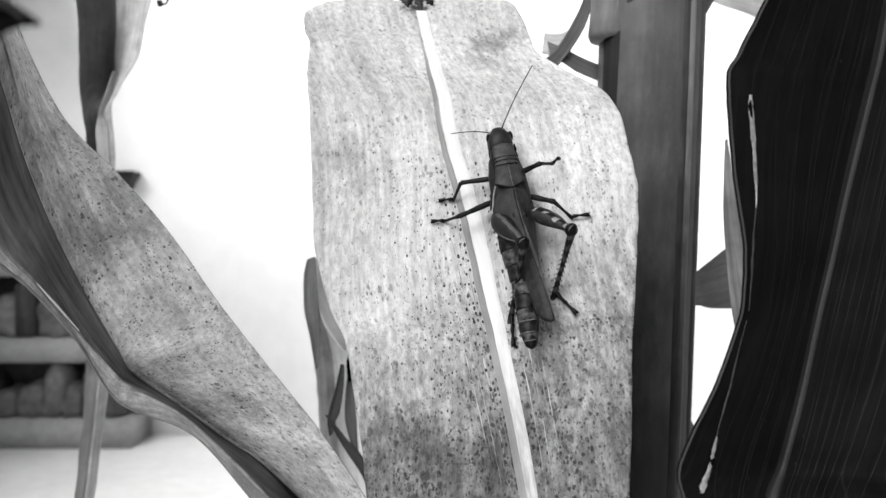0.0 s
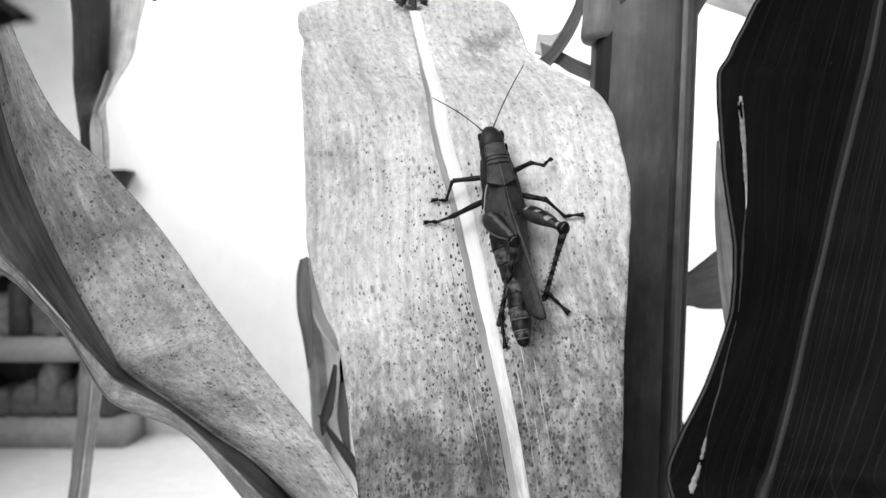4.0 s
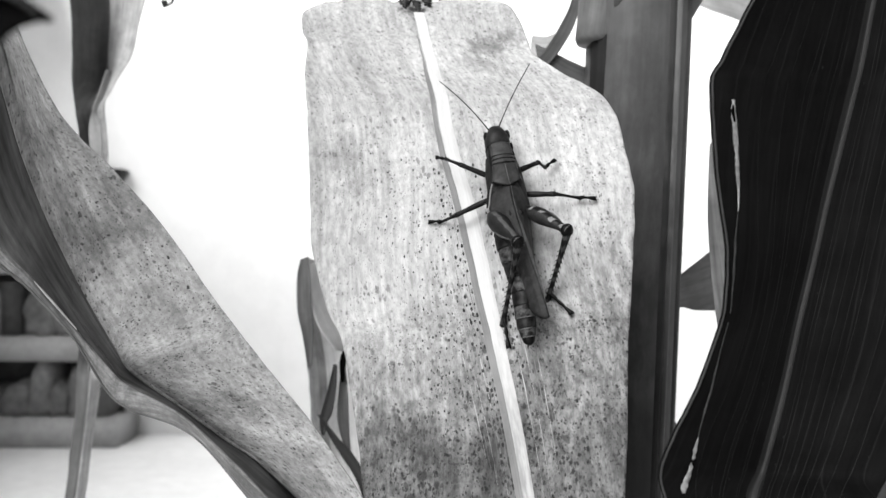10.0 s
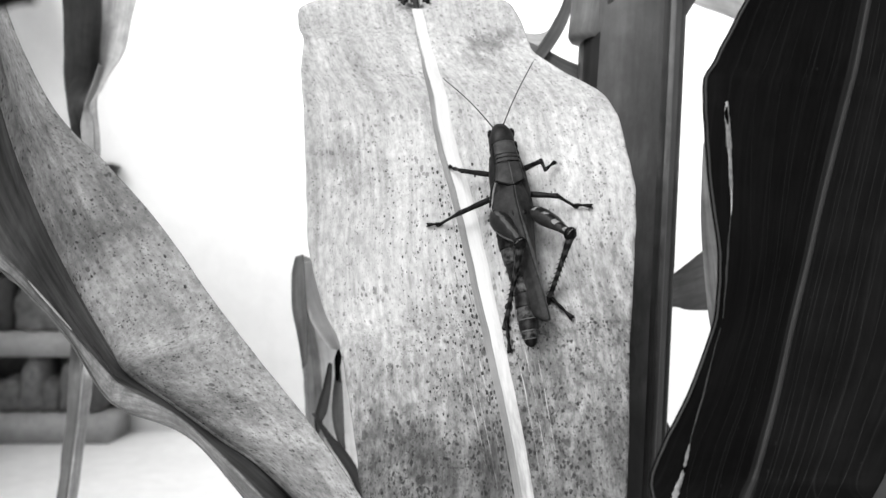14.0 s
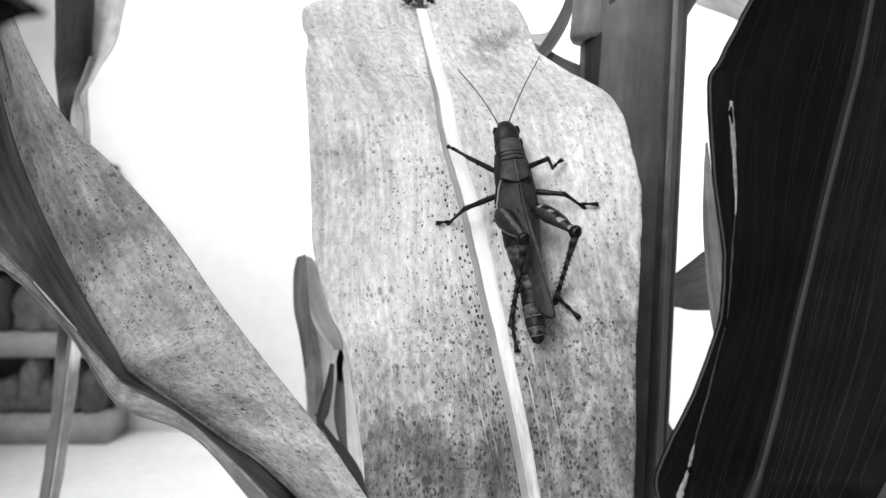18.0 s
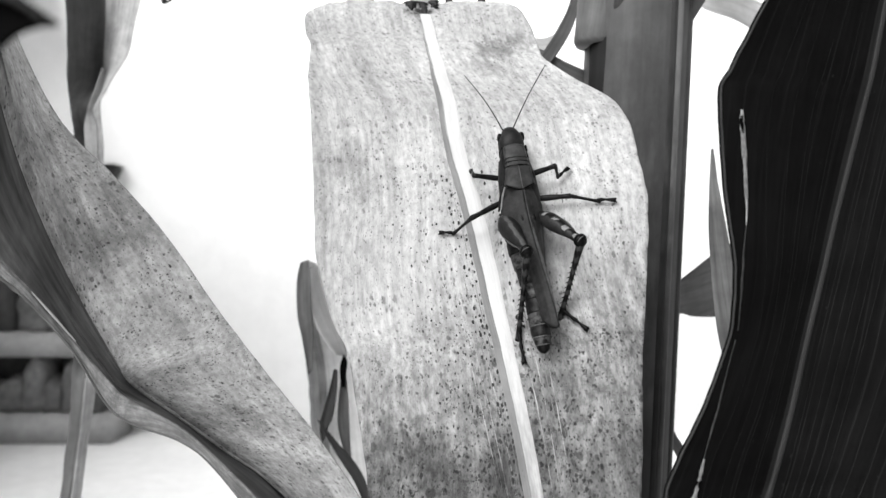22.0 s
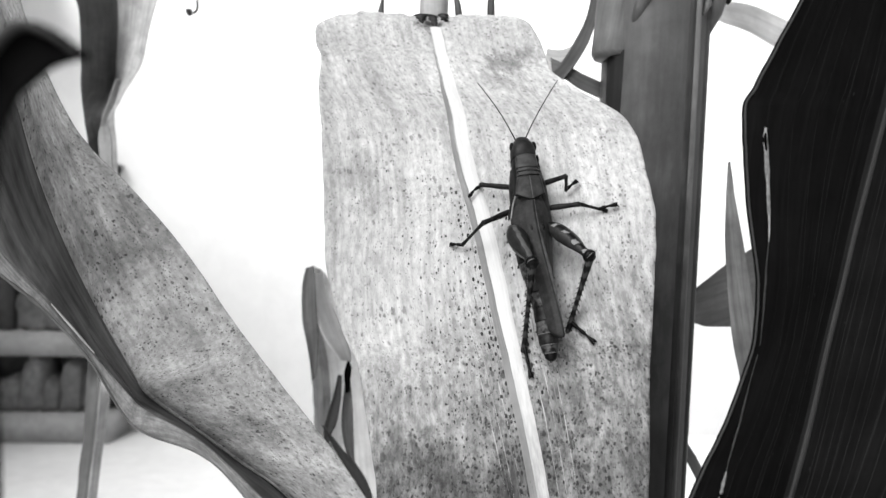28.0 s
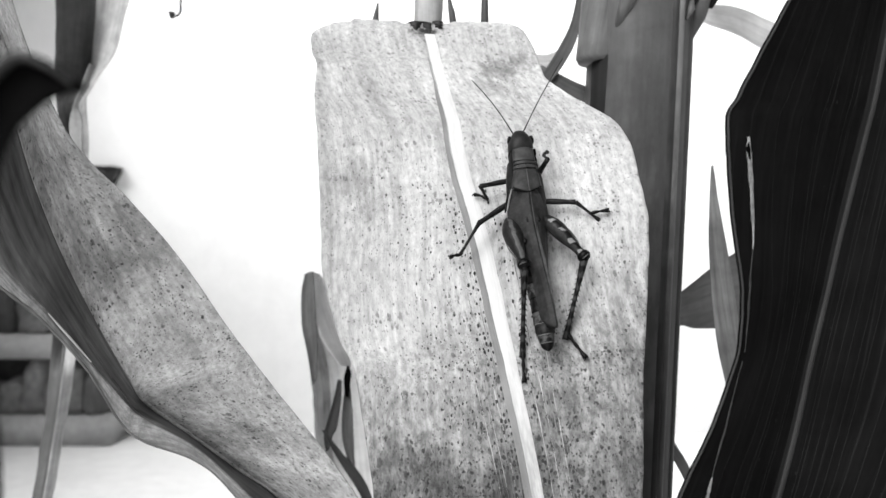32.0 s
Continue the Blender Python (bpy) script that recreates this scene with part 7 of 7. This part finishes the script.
    walk(stalk, [(0, pose(0.0590, 0.2260, 0.0000)), (0.5, pose(0.0588, 0.2260, 0.0000)), (1, pose(0.0588, 0.2260, 0.0000)), (1.5, pose(0.0589, 0.2260, 0.0000)), (2, pose(0.0588, 0.2260, 0.0000)), (2.5, pose(0.0588, 0.2260, 0.0000)), (3, pose(0.0587, 0.2260, 0.0000)), (3.5, pose(0.0587, 0.2260, 0.0000)), (5.5, pose(0.0578, 0.2260, 0.0000)), (6, pose(0.0574, 0.2260, 0.0000)), (6.5, pose(0.0570, 0.2260, 0.0000)), (7, pose(0.0568, 0.2260, 0.0000)), (7.5, pose(0.0567, 0.2260, 0.0000)), (8, pose(0.0566, 0.2260, 0.0000)), (8.5, pose(0.0566, 0.2260, 0.0000)), (9, pose(0.0567, 0.2260, 0.0000)), (9.5, pose(0.0567, 0.2260, 0.0000)), (10, pose(0.0565, 0.2260, 0.0000)), (10.5, pose(0.0566, 0.2260, 0.0000)), (11, pose(0.0569, 0.2260, 0.0000)), (11.5, pose(0.0567, 0.2260, 0.0000)), (12, pose(0.0561, 0.2260, 0.0000)), (12.5, pose(0.0557, 0.2260, 0.0000)), (13, pose(0.0553, 0.2260, 0.0000)), (13.5, pose(0.0549, 0.2260, 0.0000)), (14, pose(0.0547, 0.2260, 0.0000)), (14.5, pose(0.0545, 0.2260, 0.0000)), (16.5, pose(0.0543, 0.2260, 0.0000)), (17, pose(0.0540, 0.2260, 0.0000)), (17.5, pose(0.0540, 0.2260, 0.0000)), (18, pose(0.0541, 0.2260, 0.0000)), (18.5, pose(0.0542, 0.2260, 0.0000)), (19, pose(0.0543, 0.2260, 0.0000)), (19.5, pose(0.0540, 0.2260, 0.0000)), (20, pose(0.0539, 0.2260, 0.0000)), (20.5, pose(0.0539, 0.2260, 0.0000)), (21, pose(0.0538, 0.2260, 0.0000)), (21.5, pose(0.0538, 0.2260, 0.0000)), (22, pose(0.0538, 0.2260, 0.0000)), (22.5, pose(0.0538, 0.2260, 0.0000)), (23, pose(0.0538, 0.2260, 0.0000)), (23.5, pose(0.0540, 0.2260, 0.0000)), (24, pose(0.0544, 0.2260, 0.0000)), (24.5, pose(0.0548, 0.2260, 0.0000)), (25, pose(0.0553, 0.2260, 0.0000)), (25.5, pose(0.0557, 0.2260, 0.0000)), (27.5, pose(0.0568, 0.2260, 0.0000)), (28, pose(0.0568, 0.2260, 0.0000)), (28.5, pose(0.0567, 0.2260, 0.0000)), (29, pose(0.0564, 0.2260, 0.0000)), (29.5, pose(0.0563, 0.2260, 0.0000)), (30, pose(0.0562, 0.2260, 0.0000)), (30.5, pose(0.0553, 0.2260, 0.0000)), (31, pose(0.0544, 0.2260, 0.0000)), (31.5, pose(0.0542, 0.2260, 0.0000)), (32, pose(0.0540, 0.2260, 0.0000))])
    walk(side_leaf, [(0, pose(0.0527, 0.2260, 0.9902)), (0.5, pose(0.0528, 0.2260, 0.9901)), (1, pose(0.0525, 0.2260, 0.9901)), (1.5, pose(0.0526, 0.2260, 0.9900)), (2, pose(0.0524, 0.2260, 0.9900)), (2.5, pose(0.0527, 0.2260, 0.9901)), (3, pose(0.0526, 0.2260, 0.9901)), (3.5, pose(0.0525, 0.2260, 0.9900)), (5.5, pose(0.0524, 0.2260, 0.9902)), (6, pose(0.0526, 0.2260, 0.9902)), (6.5, pose(0.0527, 0.2260, 0.9903)), (7, pose(0.0526, 0.2260, 0.9902)), (7.5, pose(0.0525, 0.2260, 0.9904)), (8, pose(0.0526, 0.2260, 0.9903)), (8.5, pose(0.0526, 0.2260, 0.9903)), (9, pose(0.0526, 0.2260, 0.9904)), (9.5, pose(0.0526, 0.2260, 0.9903)), (10, pose(0.0525, 0.2260, 0.9901)), (10.5, pose(0.0526, 0.2260, 0.9903)), (11, pose(0.0525, 0.2260, 0.9901)), (11.5, pose(0.0526, 0.2260, 0.9901)), (12, pose(0.0525, 0.2260, 0.9903)), (12.5, pose(0.0524, 0.2260, 0.9903)), (13, pose(0.0525, 0.2260, 0.9902)), (13.5, pose(0.0525, 0.2260, 0.9902)), (14, pose(0.0524, 0.2260, 0.9904)), (14.5, pose(0.0525, 0.2260, 0.9905)), (16.5, pose(0.0524, 0.2260, 0.9902)), (17, pose(0.0522, 0.2260, 0.9904)), (17.5, pose(0.0521, 0.2260, 0.9905)), (18, pose(0.0523, 0.2260, 0.9904)), (18.5, pose(0.0523, 0.2260, 0.9904)), (19, pose(0.0524, 0.2260, 0.9903)), (19.5, pose(0.0523, 0.2260, 0.9903)), (20, pose(0.0522, 0.2260, 0.9903)), (20.5, pose(0.0525, 0.2260, 0.9902)), (21, pose(0.0523, 0.2260, 0.9903)), (21.5, pose(0.0524, 0.2260, 0.9902)), (22, pose(0.0524, 0.2260, 0.9903)), (22.5, pose(0.0523, 0.2260, 0.9903)), (23, pose(0.0525, 0.2260, 0.9903)), (23.5, pose(0.0524, 0.2260, 0.9905)), (24, pose(0.0523, 0.2260, 0.9904)), (24.5, pose(0.0524, 0.2260, 0.9904)), (25, pose(0.0523, 0.2260, 0.9905)), (25.5, pose(0.0524, 0.2260, 0.9904)), (27.5, pose(0.0523, 0.2260, 0.9907)), (28, pose(0.0522, 0.2260, 0.9906)), (28.5, pose(0.0522, 0.2260, 0.9906)), (29, pose(0.0521, 0.2260, 0.9905)), (29.5, pose(0.0520, 0.2260, 0.9904)), (30, pose(0.0523, 0.2260, 0.9905)), (30.5, pose(0.0522, 0.2260, 0.9903)), (31, pose(0.0525, 0.2260, 0.9905)), (31.5, pose(0.0527, 0.2260, 0.9907)), (32, pose(0.0526, 0.2260, 0.9902))])
    walk(back_leaf, [(0, pose(0.0633, 0.2350, 1.4859, 0, -0.19, 0)), (0.5, pose(0.0633, 0.2350, 1.4859, 0, -0.29, 0)), (1, pose(0.0633, 0.2350, 1.4859, 0, -0.07, 0)), (1.5, pose(0.0633, 0.2350, 1.4859, 0, 0.02, 0)), (2, pose(0.0633, 0.2350, 1.4859, 0, 0.15, 0)), (2.5, pose(0.0633, 0.2350, 1.4859, 0, 0.16, 0)), (3, pose(0.0633, 0.2350, 1.4859, 0, -0.05, 0)), (3.5, pose(0.0633, 0.2350, 1.4859, 0, -0.33, 0)), (5.5, pose(0.0633, 0.2350, 1.4859, 0, 0.10, 0)), (6, pose(0.0633, 0.2350, 1.4859, 0, -0.03, 0)), (6.5, pose(0.0633, 0.2350, 1.4859, 0, -0.14, 0)), (7, pose(0.0633, 0.2350, 1.4859, 0, -0.34, 0)), (7.5, pose(0.0633, 0.2350, 1.4859, 0, -0.32, 0)), (8, pose(0.0633, 0.2350, 1.4859, 0, -0.18, 0)), (8.5, pose(0.0633, 0.2350, 1.4859, 0, -0.06, 0)), (9, pose(0.0633, 0.2350, 1.4859, 0, -0.00, 0)), (9.5, pose(0.0633, 0.2350, 1.4859, 0, -0.10, 0)), (10, pose(0.0633, 0.2350, 1.4859, 0, -0.22, 0)), (10.5, pose(0.0633, 0.2350, 1.4859, 0, -0.46, 0)), (11, pose(0.0633, 0.2350, 1.4859, 0, -0.53, 0)), (11.5, pose(0.0633, 0.2350, 1.4859, 0, -0.44, 0)), (12, pose(0.0633, 0.2350, 1.4859, 0, -0.12, 0)), (12.5, pose(0.0633, 0.2350, 1.4859, 0, 0.13, 0)), (13, pose(0.0633, 0.2350, 1.4859, 0, -0.02, 0)), (13.5, pose(0.0633, 0.2350, 1.4859, 0, -0.11, 0)), (14, pose(0.0633, 0.2350, 1.4859, 0, -0.24, 0)), (14.5, pose(0.0633, 0.2350, 1.4859, 0, -0.14, 0)), (16.5, pose(0.0633, 0.2350, 1.4859, 0, 0.31, 0)), (17, pose(0.0633, 0.2350, 1.4859, 0, 0.35, 0)), (17.5, pose(0.0633, 0.2350, 1.4859, 0, 0.58, 0)), (18, pose(0.0633, 0.2350, 1.4859, 0, 0.72, 0)), (18.5, pose(0.0633, 0.2350, 1.4859, 0, 0.92, 0)), (19, pose(0.0633, 0.2350, 1.4859, 0, 0.90, 0)), (19.5, pose(0.0633, 0.2350, 1.4859, 0, 1.35, 0)), (20, pose(0.0633, 0.2350, 1.4859, 0, 1.41, 0)), (20.5, pose(0.0633, 0.2350, 1.4859, 0, 0.60, 0)), (21, pose(0.0633, 0.2350, 1.4859, 0, -0.41, 0)), (21.5, pose(0.0633, 0.2350, 1.4859, 0, -0.65, 0)), (22, pose(0.0633, 0.2350, 1.4859, 0, -0.19, 0)), (22.5, pose(0.0633, 0.2350, 1.4859, 0, 0.37, 0)), (23, pose(0.0633, 0.2350, 1.4859, 0, 0.56, 0)), (23.5, pose(0.0633, 0.2350, 1.4859, 0, 0.29, 0)), (24, pose(0.0633, 0.2350, 1.4859, 0, -0.62, 0)), (24.5, pose(0.0633, 0.2350, 1.4859, 0, -1.35, 0)), (25, pose(0.0633, 0.2350, 1.4859, 0, -1.15, 0)), (25.5, pose(0.0633, 0.2350, 1.4859, 0, -0.50, 0)), (27.5, pose(0.0633, 0.2350, 1.4859, 0, -0.61, 0)), (28, pose(0.0633, 0.2350, 1.4859, 0, -0.81, 0)), (28.5, pose(0.0633, 0.2350, 1.4859, 0, -0.41, 0)), (29, pose(0.0633, 0.2350, 1.4859, 0, 0.40, 0)), (29.5, pose(0.0633, 0.2350, 1.4859, 0, 0.57, 0)), (30, pose(0.0633, 0.2350, 1.4859, 0, -0.00, 0)), (30.5, pose(0.0633, 0.2350, 1.4859, 0, -0.17, 0)), (31, pose(0.0633, 0.2350, 1.4859, 0, 0.20, 0)), (31.5, pose(0.0633, 0.2350, 1.4859, 0, 0.95, 0)), (32, pose(0.0633, 0.2350, 1.4859, 0, 1.60, 0))])
    walk(near_leaf, [(0, pose(0.0564, 0.2148, 0.9408)), (1, pose(0.0564, 0.2150, 0.9410)), (2, pose(0.0568, 0.2153, 0.9416)), (3, pose(0.0568, 0.2154, 0.9412)), (6, pose(0.0563, 0.2144, 0.9410)), (8, pose(0.0559, 0.2145, 0.9410)), (10, pose(0.0560, 0.2145, 0.9411)), (12, pose(0.0559, 0.2152, 0.9408)), (14, pose(0.0549, 0.2155, 0.9424)), (17, pose(0.0540, 0.2158, 0.9414)), (19, pose(0.0545, 0.2156, 0.9420)), (21, pose(0.0553, 0.2161, 0.9425)), (23, pose(0.0546, 0.2167, 0.9426)), (25, pose(0.0545, 0.2156, 0.9423)), (28, pose(0.0543, 0.2157, 0.9430)), (30, pose(0.0548, 0.2141, 0.9430)), (32, pose(0.0549, 0.2150, 0.9428))])
    walk(tendril, [(0, pose(-0.1239, 0.3531, 1.4474, 0, 0.44, 0)), (1, pose(-0.1239, 0.3531, 1.4469, 0, -0.08, 0)), (2, pose(-0.1239, 0.3531, 1.4484, 0, 1.54, 0)), (3, pose(-0.1239, 0.3531, 1.4501, 0, 1.14, 0)), (6, pose(-0.1239, 0.3531, 1.4473, 0, -0.55, 0)), (8, pose(-0.1239, 0.3531, 1.4476, 0, -0.30, 0)), (10, pose(-0.1239, 0.3531, 1.4466, 0, -1.14, 0)), (12, pose(-0.1239, 0.3531, 1.4477, 0, -1.50, 0)), (14, pose(-0.1239, 0.3531, 1.4493, 0, -0.96, 0)), (17, pose(-0.1239, 0.3531, 1.4470, 0, -0.93, 0)), (19, pose(-0.1239, 0.3531, 1.4491, 0, -1.08, 0)), (21, pose(-0.1239, 0.3531, 1.4474, 0, -1.19, 0)), (23, pose(-0.1239, 0.3531, 1.4465, 0, -1.95, 0)), (25, pose(-0.1239, 0.3531, 1.4446, 0, -3.18, 0)), (28, pose(-0.1239, 0.3531, 1.4442, 0, -3.97, 0)), (29, pose(-0.1239, 0.3531, 1.4455, 0, -0.00, 0)), (30, pose(-0.1239, 0.3531, 1.4440, 0, -3.38, 0)), (32, pose(-0.1239, 0.3531, 1.4457, 0, -1.94, 0))])


motions()
